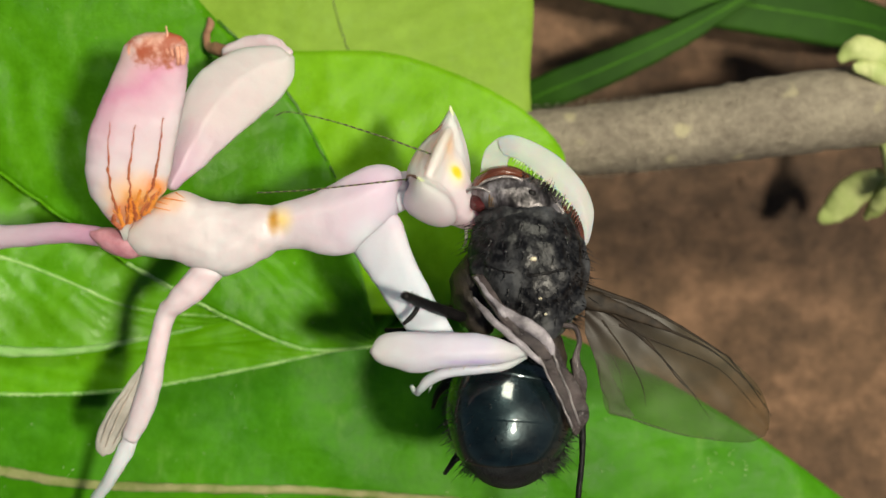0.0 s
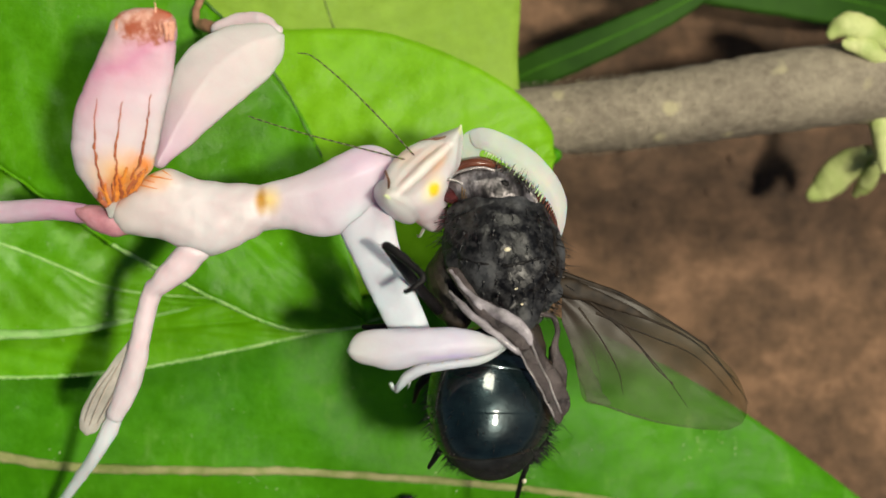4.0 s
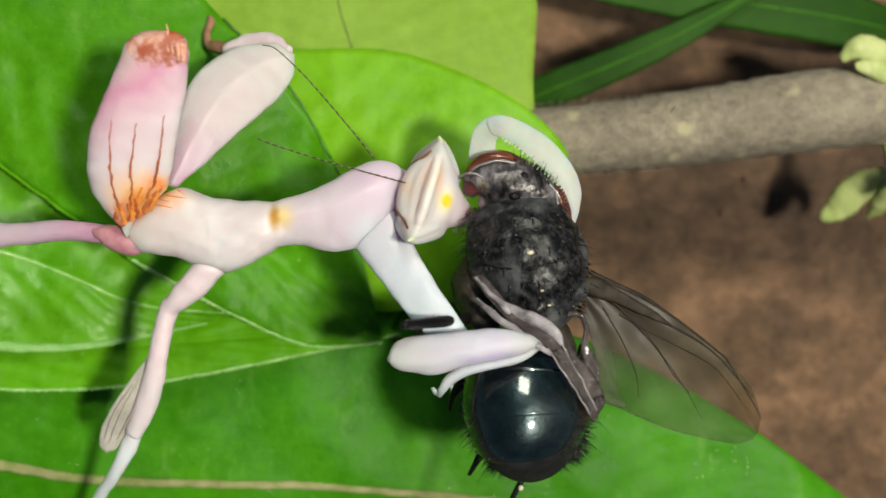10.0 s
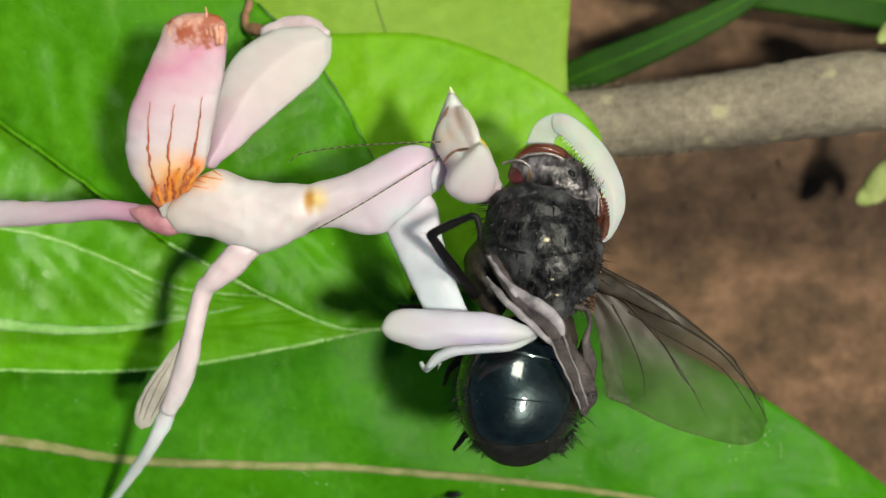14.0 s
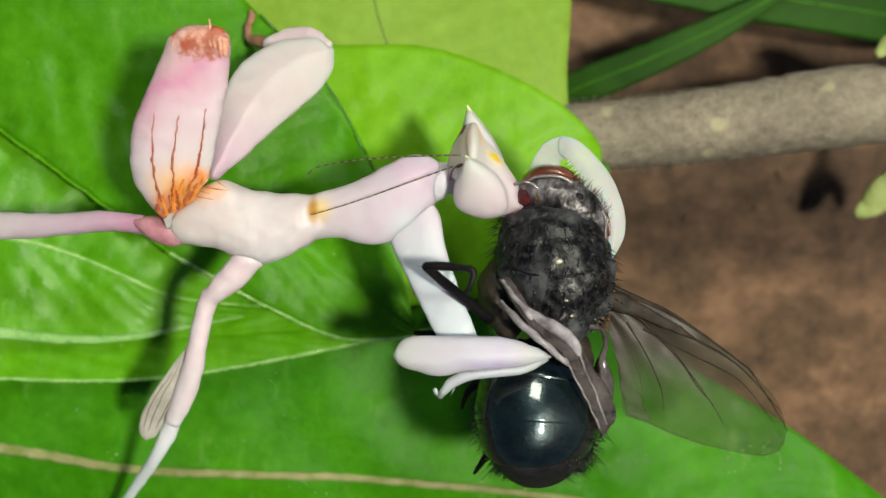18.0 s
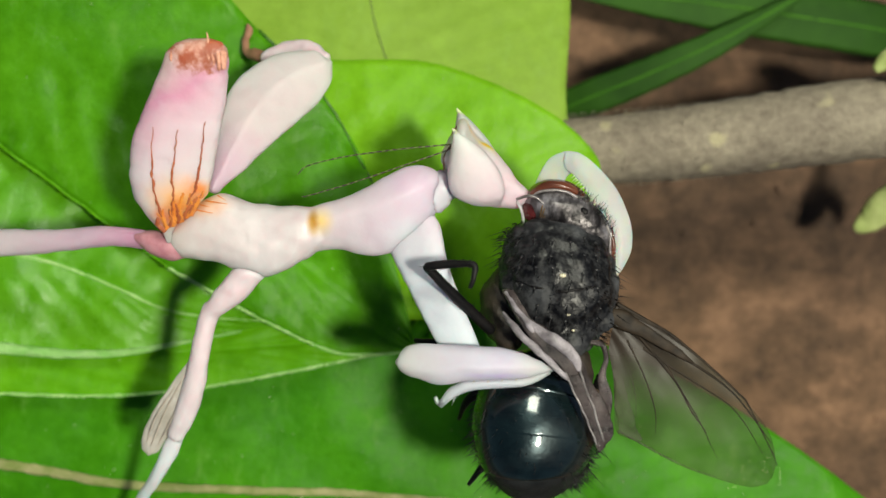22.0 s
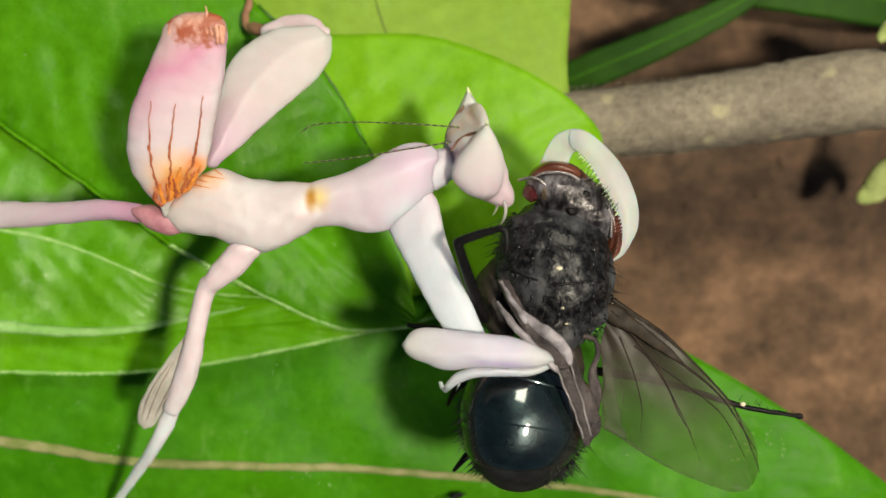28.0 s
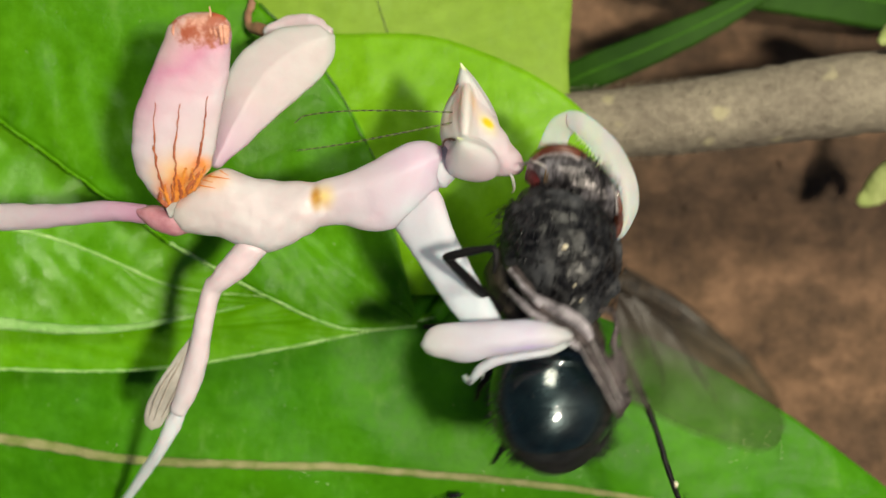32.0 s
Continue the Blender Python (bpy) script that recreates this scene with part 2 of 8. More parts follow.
M_BODY = skin_material("body_skin", [(0.0, (1.08, 0.90, 0.80)), (0.15, (1.14, 1.01, 1.00)), (0.40, (1.13, 1.05, 1.08)), (0.56, (1.12, 1.00, 1.03)), (0.70, (1.10, 0.97, 1.07)), (1.0, (1.06, 0.88, 1.10))], 0, -3.0, 7.5,
                       marks=(((5.95, 2.30, 0.80), (1.5, 0.85, 3.0), (0.57, 0.44, 0.56), 1.0, 0.3), ((5.75, 0.40, 0.6), (1.2, 0.9, 3.0), (0.60, 0.62, 0.68), 1.0, 0.3), ((-1.40, 1.71, 0.80), (1.3, 0.8, 2.5), (0.86, 0.42, 0.15), 1.0, 0.6), ((-2.53, 1.09, 0.30), (0.8, 0.6, 2.0), (0.70, 0.16, 0.03), 0.9, 0.6), ((2.72, 0.97, 0.80), (0.62, 0.72, 2.0), (0.70, 0.52, 0.20), 1.0, 0.3), ((2.44, 0.92, 0.80), (0.30, 0.68, 2.0), (0.46, 0.24, 0.02), 0.75, 0.4)))
M_LIMB = skin_material("limb_skin", [(0, (1.12, 1.06, 1.10)), (0.4, (1.12, 0.94, 1.0)), (1, (1.10, 0.90, 0.97))], 1, -9, 8, depth=0.0005, tone=0.62)
M_PINK = skin_material("pink_limb_skin", [(0, (1.08, 0.96, 1.02)), (0.55, (1.04, 0.78, 0.96)), (0.9, (0.88, 0.46, 0.68)), (1, (0.62, 0.22, 0.34))], 0, -9, -2.5, depth=0.00035)
M_ARM = skin_material("blue_white_skin", [(0, (1.02, 1.14, 1.26)), (0.6, (1.06, 1.14, 1.26)), (0.85, (1.12, 1.10, 1.22)), (1, (1.14, 1.00, 1.16))], 1, -4.2, 1.2, depth=0.00035)
M_SHIN = skin_material("bright_shin_skin", [(0, (1.10, 1.20, 1.26)), (1, (1.14, 1.10, 1.16))], 1, -9, -5, depth=0.0004, tone=0.70)
M_GRIP = skin_material("lavender_skin", [(0, (1.00, 0.97, 0.92)), (0.4, (0.96, 0.94, 1.08)), (0.8, (0.92, 0.89, 1.10)), (1, (0.98, 0.94, 1.0))], 0, -2.6, 2.6,
                       marks=(((0.7, -0.18, 0.6), (1.7, 0.14, 2.0), (0.44, 0.36, 0.62), 0.9, 1.2),))
M_HEAD = skin_material("head_skin", [(0, (1.10, 1.00, 0.88)), (0.30, (1.10, 1.02, 1.02)), (0.6, (1.12, 0.97, 1.03)), (1, (1.10, 0.80, 0.92))], 0, -2.2, 1.8, tone=0.62,
                       marks=(((-1.55, 0, -0.95), (0.70, 0.85, 0.80), (0.78, 0.54, 0.40), 1.0, 0.4), ((-1.05, 0, 0.3), (0.85, 0.80, 0.6), (0.88, 0.74, 0.36), 1.0, 0.4), ((-1.0, 0, 0.35), (0.40, 0.34, 0.5), (0.88, 0.58, 0.02), 0.5, 0.6), ((-1.75, 0.5, 0.0), (0.7, 1.0, 0.9), (0.84, 0.54, 0.34), 1.0, 0.5)))
M_GREYVEIN = plain("grey_vein", (0.40, 0.34, 0.28), (0.58, 0.50, 0.42), 1500, 0.4, 0.2, sub=0.2)
M_LOBE = plain("lobe_skin", (0.36, 0.34, 0.29), (0.56, 0.52, 0.48), 900, 0.4, 0.3, sub=0.2)
M_OCHRE = plain("pale_ochre", (0.66, 0.54, 0.32), (0.78, 0.68, 0.50), 1500, 0.4, 0.2, sub=0.3)
M_TIP = plain("pale_tip", (0.66, 0.72, 0.36), (0.80, 0.82, 0.52), 1600, 0.4, 0.1, sub=0.2)
M_TOOTH = plain("pale_green_tooth", (0.42, 0.60, 0.24), (0.60, 0.72, 0.42), 1500, 0.4, 0.1, sub=0.3)
M_SPINE = plain("spine_brown", (0.05, 0.012, 0.008), (0.15, 0.045, 0.028), 2000, 0.4, 0.1)
M_PINKDARK = plain("dusky_pink", (0.36, 0.13, 0.17), (0.58, 0.30, 0.34), 1400, 0.4, 0.2, sub=0.3)
M_PETAL = skin_material("petal_skin", [(0, (1.02, 0.62, 0.90)), (0.3, (1.06, 0.80, 0.96)), (0.55, (1.08, 0.94, 0.98)), (1, (1.10, 1.02, 1.02))], 1, 1.5, 8.5, slope=0.3)


def clear_material():
    """Milky, half clear limb skin that lets the leaf behind it show."""
    m, nt, b = mat("clear_white_skin")
    f = noise_fac(nt, 600, 3, 0.5)
    col = ramp(nt, f, [(0.3, (0.54, 0.55, 0.56)), (0.7, (0.63, 0.64, 0.645))])
    nt.links.new(col, b.inputs["Base Color"])
    b.inputs["Roughness"].default_value = 0.52
    b.inputs["Subsurface Weight"].default_value = 0.5
    b.inputs["Subsurface Scale"].default_value = 0.0003
    bump(nt, b, noise_fac(nt, 2400, 3, 0.5), 0.10, 0.0001)
    tp = nt.nodes.new("ShaderNodeBsdfTransparent")
    tp.inputs[0].default_value = (0.92, 0.94, 0.90, 1)
    sh = nt.nodes.new("ShaderNodeMixShader")
    sh.inputs[0].default_value = 0.60
    nt.links.new(tp.outputs[0], sh.inputs[1])
    nt.links.new(b.outputs[0], sh.inputs[2])
    nt.links.new(sh.outputs[0], nt.nodes["Material Output"].inputs[0])
    return m


M_CLEAR = clear_material()
M_ORANGE = plain("orange_mark", (0.62, 0.17, 0.02), (0.80, 0.32, 0.05), 2200, 0.45, 0.3)
M_REDLINE = plain("rust_line", (0.26, 0.05, 0.015), (0.50, 0.15, 0.05), 2200, 0.5, 0.3)
M_RUST = plain("rust_tip", (0.30, 0.05, 0.015), (0.92, 0.50, 0.36), 2000, 0.6, 0.6)
M_FOOT = plain("brown_foot", (0.10, 0.04, 0.02), (0.42, 0.22, 0.13), 900, 0.6, 0.4)


def feeler_material():
    """Dark joints with short pale rings between them."""
    m, nt, b = mat("ringed_feeler")
    tc = nt.nodes.new("ShaderNodeTexCoord")
    sep = nt.nodes.new("ShaderNodeSeparateXYZ")
    nt.links.new(tc.outputs["Object"], sep.inputs[0])
    step = nt.nodes.new("ShaderNodeMath")
    step.operation = "PINGPONG"
    step.inputs[1].default_value = 0.00014
    nt.links.new(sep.outputs[0], step.inputs[0])
    scale = nt.nodes.new("ShaderNodeMath")
    scale.operation = "MULTIPLY"
    scale.inputs[1].default_value = 1 / 0.00014
    nt.links.new(step.outputs[0], scale.inputs[0])
    nt.links.new(ramp(nt, scale.outputs[0], [(0.55, (0.035, 0.020, 0.012)), (0.72, (0.14, 0.19, 0.04))]), b.inputs["Base Color"])
    b.inputs["Roughness"].default_value = 0.5
    return m


M_FEELER = feeler_material()
M_CHITIN = plain("black_chitin", (0.002, 0.002, 0.003), (0.008, 0.007, 0.007), 2500, 0.45, 0.3, spec=0.2)
M_BARE = plain("bare_black_shell", (0.004, 0.004, 0.005), (0.028, 0.028, 0.032), 2200, 0.35, 0.4)
M_FLANK = plain("brown_flank", (0.005, 0.004, 0.003), (0.045, 0.033, 0.022), 1300, 0.5, 0.6)
M_TAIL = plain("dull_black_shell", (0.004, 0.005, 0.006), (0.016, 0.018, 0.019), 1500, 0.5, 0.5, spec=0.25)
M_BRISTLE = plain("black_bristle", (0.006, 0.006, 0.006), (0.022, 0.020, 0.019), 3000, 0.35, 0.0)
M_WINGVEIN = plain("wing_vein", (0.008, 0.006, 0.004), (0.035, 0.024, 0.015), 2500, 0.6, 0.0, spec=0.2)
# grey dust, paler to stand for the highlights along the thorax's margins
M_DUSTGLINT = plain("grey_dust_highlight", (0.010, 0.010, 0.012), (0.12, 0.12, 0.128), 2400, 0.5, 0.7, dist=0.0002)
M_EYE = plain("fly_eye", (0.050, 0.014, 0.008), (0.120, 0.034, 0.016), 900, 0.22, 0.15, coat=0.4)
def face_material():
    m, nt, b = mat("silver_face")
    f = noise_fac(nt, 1100, 4, 0.6, stretch=(1.4, 0.7, 1))
    nt.links.new(ramp(nt, f, [(0.38, (0.014, 0.012, 0.013)), (0.50, (0.10, 0.09, 0.095)), (0.68, (0.42, 0.40, 0.43))]), b.inputs["Base Color"])
    b.inputs["Metallic"].default_value = 0.55
    b.inputs["Roughness"].default_value = 0.36
    bump(nt, b, noise_fac(nt, 900, 3, 0.55), 0.5, 0.0004)
    return m


M_FACE = face_material()
M_BRONZE = plain("bronze_cheek", (0.06, 0.03, 0.012), (0.34, 0.22, 0.10), 2200, 0.35, 0.6, metal=0.5)
M_WOUND = plain("red_wound", (0.020, 0.003, 0.004), (0.12, 0.016, 0.018), 1800, 0.24, 0.8, dist=0.0003)
M_SILVER = plain("silver_vein", (0.10, 0.09, 0.09), (0.46, 0.42, 0.42), 1500, 0.28, 0.4, metal=0.5)
M_LILAC = plain("lilac_fold", (0.050, 0.042, 0.046), (0.40, 0.365, 0.40), 1300, 0.22, 0.6, coat=0.3)
M_GREYWING = plain("folded_wing", (0.008, 0.006, 0.006), (0.100, 0.078, 0.076), 1300, 0.24, 0.9, metal=0.1, coat=0.3)


def thorax_material():
    m, nt, b = mat("fly_thorax")
    fine = noise_fac(nt, 3600, 4, 0.7)
    patch = noise_fac(nt, 760, 1.5, 0.5, stretch=(1.25, 0.75, 1))
    wide = noise_fac(nt, 260, 3, 0.5, stretch=(1.6, 0.5, 1))
    col = ramp(nt, patch, [(0.43, (0.002, 0.002, 0.003)), (0.51, (0.016, 0.017, 0.020)), (0.66, (0.062, 0.066, 0.074))])
    col = mix(nt, 1.0, col, ramp(nt, wide, [(0.36, (0.30, 0.30, 0.30)), (0.62, (1.2, 1.2, 1.2))]), "MULTIPLY")
    col = mix(nt, 0.22, col, ramp(nt, fine, [(0.44, (0.002, 0.002, 0.003)), (0.74, (0.16, 0.16, 0.17))]))
    nt.links.new(col, b.inputs["Base Color"])
    nt.links.new(ramp(nt, patch, [(0.42, (0.36, 0.36, 0.36)), (0.60, (0.62, 0.62, 0.62))]), b.inputs["Roughness"])
    b.inputs["Specular IOR Level"].default_value = 0.30
    bump(nt, b, mix(nt, 0.25, patch, noise_fac(nt, 2200, 3, 0.55)), 0.6, 0.00045)
    return m


def belly_material():
    m, nt, b = mat("blue_black_metal_shell")
    f = noise_fac(nt, 900, 3)
    dust = noise_fac(nt, 420, 4, 0.65, stretch=(0.6, 1.5, 1))
    col = ramp(nt, f, [(0.3, (0.003, 0.008, 0.010)), (0.7, (0.011, 0.026, 0.030))])
    col = mix(nt, ramp(nt, dust, [(0.50, (0, 0, 0)), (0.72, (0.30, 0.30, 0.30))]), col, (0.05, 0.062, 0.062))
    nt.links.new(col, b.inputs["Base Color"])
    b.inputs["Metallic"].default_value = 0.6
    nt.links.new(ramp(nt, dust, [(0.4, (0.22, 0.22, 0.22)), (0.7, (0.40, 0.40, 0.40))]), b.inputs["Roughness"])
    b.inputs["Coat Weight"].default_value = 0.9
    b.inputs["Coat Roughness"].default_value = 0.075
    b.inputs["Specular IOR Level"].default_value = 0.3
    bump(nt, b, mix(nt, 0.5, noise_fac(nt, 4200, 3), noise_fac(nt, 700, 3)), 0.16, 0.00014)
    return m


def wing_material(name, dark, light, cover, smoke=0.0):
    """A thin clear membrane; smoke: brown pigment that thickens towards the root and the front edge."""
    m, nt, b = mat(name)
    f = noise_fac(nt, 500, 3, stretch=(1, 1, 0.2))
    col = ramp(nt, f, [(0.3, dark), (0.7, light)])
    b.inputs["Roughness"].default_value = 0.42
    b.inputs["Specular IOR Level"].default_value = 0.25
    bump(nt, b, noise_fac(nt, 500, 2), 0.2, 0.0003)
    tp = nt.nodes.new("ShaderNodeBsdfTransparent")
    tp.inputs[0].default_value = (0.82, 0.81, 0.74, 1)
    sh = nt.nodes.new("ShaderNodeMixShader")
    sh.inputs[0].default_value = cover
    if smoke:
        tc = nt.nodes.new("ShaderNodeTexCoord")
        fade = []
        for d, lo, hi in (((0.735, -0.678, 0), 7.0, 0.8), ((0.60, 0.80, 0), -1.9, 0.3)):
            dot = nt.nodes.new("ShaderNodeVectorMath")
            dot.operation = "DOT_PRODUCT"
            dot.inputs[1].default_value = d
            nt.links.new(tc.outputs["Object"], dot.inputs[0])
            mr = node(nt, "ShaderNodeMapRange")
            mr.interpolation_type = "SMOOTHSTEP"
            mr.inputs[1].default_value, mr.inputs[2].default_value = lo * U, hi * U
            nt.links.new(dot.outputs["Value"], mr.inputs[0])
            fade.append(mr.outputs[0])
        both = nt.nodes.new("ShaderNodeMath")
        both.operation = "MULTIPLY"
        nt.links.new(fade[0], both.inputs[0])
        nt.links.new(fade[1], both.inputs[1])
        base = node(nt, "ShaderNodeMapRange")
        base.interpolation_type = "SMOOTHSTEP"
        base.inputs[1].default_value, base.inputs[2].default_value = 3.6 * U, 0.6 * U
        dist = nt.nodes.new("ShaderNodeVectorMath")
        dist.operation = "LENGTH"
        nt.links.new(tc.outputs["Object"], dist.inputs[0])
        nt.links.new(dist.outputs["Value"], base.inputs[0])
        top = nt.nodes.new("ShaderNodeMath")
        top.operation = "MAXIMUM"
        nt.links.new(both.outputs[0], top.inputs[0])
        nt.links.new(base.outputs[0], top.inputs[1])
        both = top
        col = mix(nt, both.outputs[0], col, (0.020, 0.013, 0.008))
        amount = nt.nodes.new("ShaderNodeMath")
        amount.operation = "MULTIPLY_ADD"
        nt.links.new(both.outputs[0], amount.inputs[0])
        amount.inputs[1].default_value, amount.inputs[2].default_value = smoke, cover
        nt.links.new(amount.outputs[0], sh.inputs[0])
    nt.links.new(col, b.inputs["Base Color"])
    nt.links.new(tp.outputs[0], sh.inputs[1])
    nt.links.new(b.outputs[0], sh.inputs[2])
    nt.links.new(sh.outputs[0], nt.nodes["Material Output"].inputs[0])
    return m


M_THORAX, M_BELLY = thorax_material(), belly_material()
M_WING = wing_material("clear_wing", (0.055, 0.052, 0.036), (0.13, 0.125, 0.09), 0.10, 0.84)
# pale membrane tone that stands for white glints on the wing
M_WINGGLINT = wing_material("pale_wing_glint", (0.16, 0.17, 0.13), (0.42, 0.42, 0.37), 0.10)


# ---- mesh helpers (all lengths in mm) ----
def V(p):
    return Vector(p)


def spline(pts, n):
    """n + 1 points on a Catmull-Rom curve through pts (tuples of any length)."""
    P = [np.array(p, float) for p in pts]
    if len(P) == 2:
        return [P[0] + (P[1] - P[0]) * i / n for i in range(n + 1)]
    P = [2 * P[0] - P[1], *P, 2 * P[-1] - P[-2]]
    out = []
    for i in range(n + 1):
        u = i / n * (len(P) - 3)
        k = min(int(u), len(P) - 4)
        f = u - k
        a, b, c, d = P[k:k + 4]
        out.append(0.5 * (2 * b + (c - a) * f + (2 * a - 5 * b + 4 * c - d) * f * f + (3 * b - a - 3 * c + d) * f ** 3))
    return out


def tube(bm, rows, n=24, seg=14, up=(0, 0, 1), rough=0.0, caps=True):
    """Sweep an ellipse along rows of (x, y, z, half width, half height)."""
    S = spline(rows, n)
    rings = []
    upv = V(up)
    for i, s in enumerate(S):
        a, b = S[max(i - 1, 0)], S[min(i + 1, n)]
        t = V((b - a)[:3])
        t = t.normalized() if t.length > 1e-9 else V((1, 0, 0))
        side = t.cross(upv)
        side = side.normalized() if side.length > 1e-3 else V((1, 0, 0))
        top = side.cross(t)
        c = V(s[:3])
        rw, rh = max(s[3], 0.004), max(s[4], 0.004)
        ring = []
        for k in range(seg):
            a = 2 * math.pi * k / seg
            p = c + side * (math.cos(a) * rw) + top * (math.sin(a) * rh)
            if rough:
                p += noise.noise_vector(p * 2.3) * rough
            ring.append(bm.verts.new(p * U))
        rings.append(ring)
    if caps:
        round_ends(bm, rings, 0)
    for r, q in zip(rings, rings[1:]):
        for k in range(seg):
            bm.faces.new((r[k], r[(k + 1) % seg], q[(k + 1) % seg], q[k]))
    if caps:
        bm.faces.new(rings[0][::-1])
        bm.faces.new(rings[-1])
    return bm


def round_ends(bm, rings, reach):
    """Add two shrinking rings at each end, so that no limb ends in a flat cut."""
    for at, inner in ((0, 1), (-1, -2)):
        ring, nxt = rings[at], rings[inner]
        n = len(ring)
        c = sum((v.co for v in ring), Vector()) / n
        d = c - sum((v.co for v in nxt), Vector()) / n
        d = d.normalized() if d.length > 1e-12 else Vector((1, 0, 0))
        size = sum((v.co - c).length for v in ring) / n
        for f, g in ((0.78, 0.32), (0.4, 0.5)):
            row = [bm.verts.new(c + (v.co - c) * f + d * size * g) for v in ring]
            rings.insert(0, row) if at == 0 else rings.append(row)


def plate(bm, edge_a, edge_b, thick, n=36, seg=26, power=0.75, tent=0.0, rough=0.0, skew=0.0):
    """A limb or body panel between two margins (mm), rounded across; thick: half thickness from end to end; tent: how sharp its ridge is."""
    A, B, Th = spline(edge_a, n), spline(edge_b, n), spline([(t,) for t in thick], n)
    rings = []
    for i in range(n + 1):
        a, b = V(A[i]), V(B[i])
        c, half = (a + b) / 2, (b - a) / 2
        t = V(((A[min(i + 1, n)] - A[max(i - 1, 0)]) + (B[min(i + 1, n)] - B[max(i - 1, 0)]))[:3])
        up = half.cross(t)
        up = up.normalized() if up.length > 1e-9 else V((0, 0, 1))
        if up.z < 0:
            up = -up
        h = max(float(Th[i][0]), 0.01)
        ring = []
        for k in range(seg):
            w = 2 * math.pi * k / seg
            cx, sy = math.cos(w), math.sin(w)
            soft = math.copysign(abs(sy) ** power, sy)
            roof = math.copysign(max(0.0, 1 - abs(cx - skew) / (1 + abs(skew))), sy) if abs(sy) > 1e-6 else 0.0
            p = c + half * cx + up * (h * (soft * (1 - tent) + roof * tent))
            if rough:
                p += noise.noise_vector(p * 2.1) * rough + noise.noise_vector(p * 6.0) * rough * 0.3
            ring.append(bm.verts.new(p * U))
        rings.append(ring)
    round_ends(bm, rings, min(float(Th[0][0]), float(Th[-1][0])))
    for r, q in zip(rings, rings[1:]):
        for k in range(seg):
            bm.faces.new((r[k], r[(k + 1) % seg], q[(k + 1) % seg], q[k]))
    bm.faces.new(rings[0][::-1])
    bm.faces.new(rings[-1])
    return bm


def egg(bm, c, r, ex=(1, 0, 0), up=(0, 0, 1), n=16, seg=18, power=1.0, tip=0.0):
    """An ellipsoid with half axes r along ex, across and up; tip > 0 draws its +ex end out to a point."""
    x = V(ex).normalized()
    y = V(up).cross(x).normalized()
    z = x.cross(y)
    rings = []
    for i in range(n + 1):
        a = -math.pi / 2 + math.pi * i / n
        s, w = math.sin(a), max(math.cos(a), 0.0) ** power
        if tip and s > 0:
            w *= 1 - tip * s
            s *= 1 + 0.35 * tip * s
        rings.append([bm.verts.new((V(c) + x * (s * r[0]) + y * (w * r[1] * math.cos(2 * math.pi * k / seg)) + z * (w * r[2] * math.sin(2 * math.pi * k / seg))) * U) for k in range(seg)])
    for r1, q in zip(rings, rings[1:]):
        for k in range(seg):
            bm.faces.new((r1[k], r1[(k + 1) % seg], q[(k + 1) % seg], q[k]))
    bmesh.ops.remove_doubles(bm, verts=bm.verts, dist=1e-8)
    return bm


def spike(bm, a, b, r, seg=5):
    """A thin cone from a to b."""
    a, b = V(a), V(b)
    t = (b - a).normalized()
    side = t.cross(V((0.3, 0.2, 0.93))).normalized()
    top = side.cross(t)
    ring = [bm.verts.new((a + side * (math.cos(2 * math.pi * k / seg) * r) + top * (math.sin(2 * math.pi * k / seg) * r)) * U) for k in range(seg)]
    e = bm.verts.new(b * U)
    for k in range(seg):
        bm.faces.new((ring[k], ring[(k + 1) % seg], e))
    bm.faces.new(ring[::-1])


def mesh_of(bm, name, material, smooth=True):
    bmesh.ops.recalc_face_normals(bm, faces=bm.faces)
    me = bpy.data.meshes.new(name)
    bm.to_mesh(me)
    bm.free()
    me.materials.append(material)
    if smooth:
        me.shade_smooth()
    return me


def part(name, bm, material, parent, label="", at=(0, 0, 0)):
    ob = new(name, mesh_of(bm, name, material))
    ob.parent = parent
    ob.location = V(at) * U
    if label:
        ob["label"] = label
    return ob


def organic(ob, voxel, rounds=8):
    """Melt the overlapping volumes of a part into one smooth skin."""
    m = ob.modifiers.new("skin", "REMESH")
    m.mode, m.voxel_size, m.use_smooth_shade = "VOXEL", voxel * U, True
    k = ob.modifiers.new("soft", "SMOOTH")
    k.factor, k.iterations = 0.5, rounds
    return ob


def thing(name, at, label, category, group="", kind=""):
    ob = new(name)
    ob.location = V(at) * U
    ob.empty_display_size = 0.002
    return tagged(ob, label, category, group, kind)


def lift(p, f, wave, cup, ruffle, seed):
    """How far the blade rises at p, f of the way from its midrib to its margin."""
    z = wave * noise.noise(V((p[0] * 0.33 + seed, p[1] * 0.33, seed))) + 0.3 * wave * noise.noise(V((p[0] * 1.1, p[1] * 1.1, seed + 4)))
    z += cup * f * f - 0.07 * math.exp(-(f * 14) ** 2)
    if ruffle:
        z += ruffle * abs(f) ** 5 * noise.noise(V((p[0] * 1.3, p[1] * 1.3, seed + 9)))
    return z


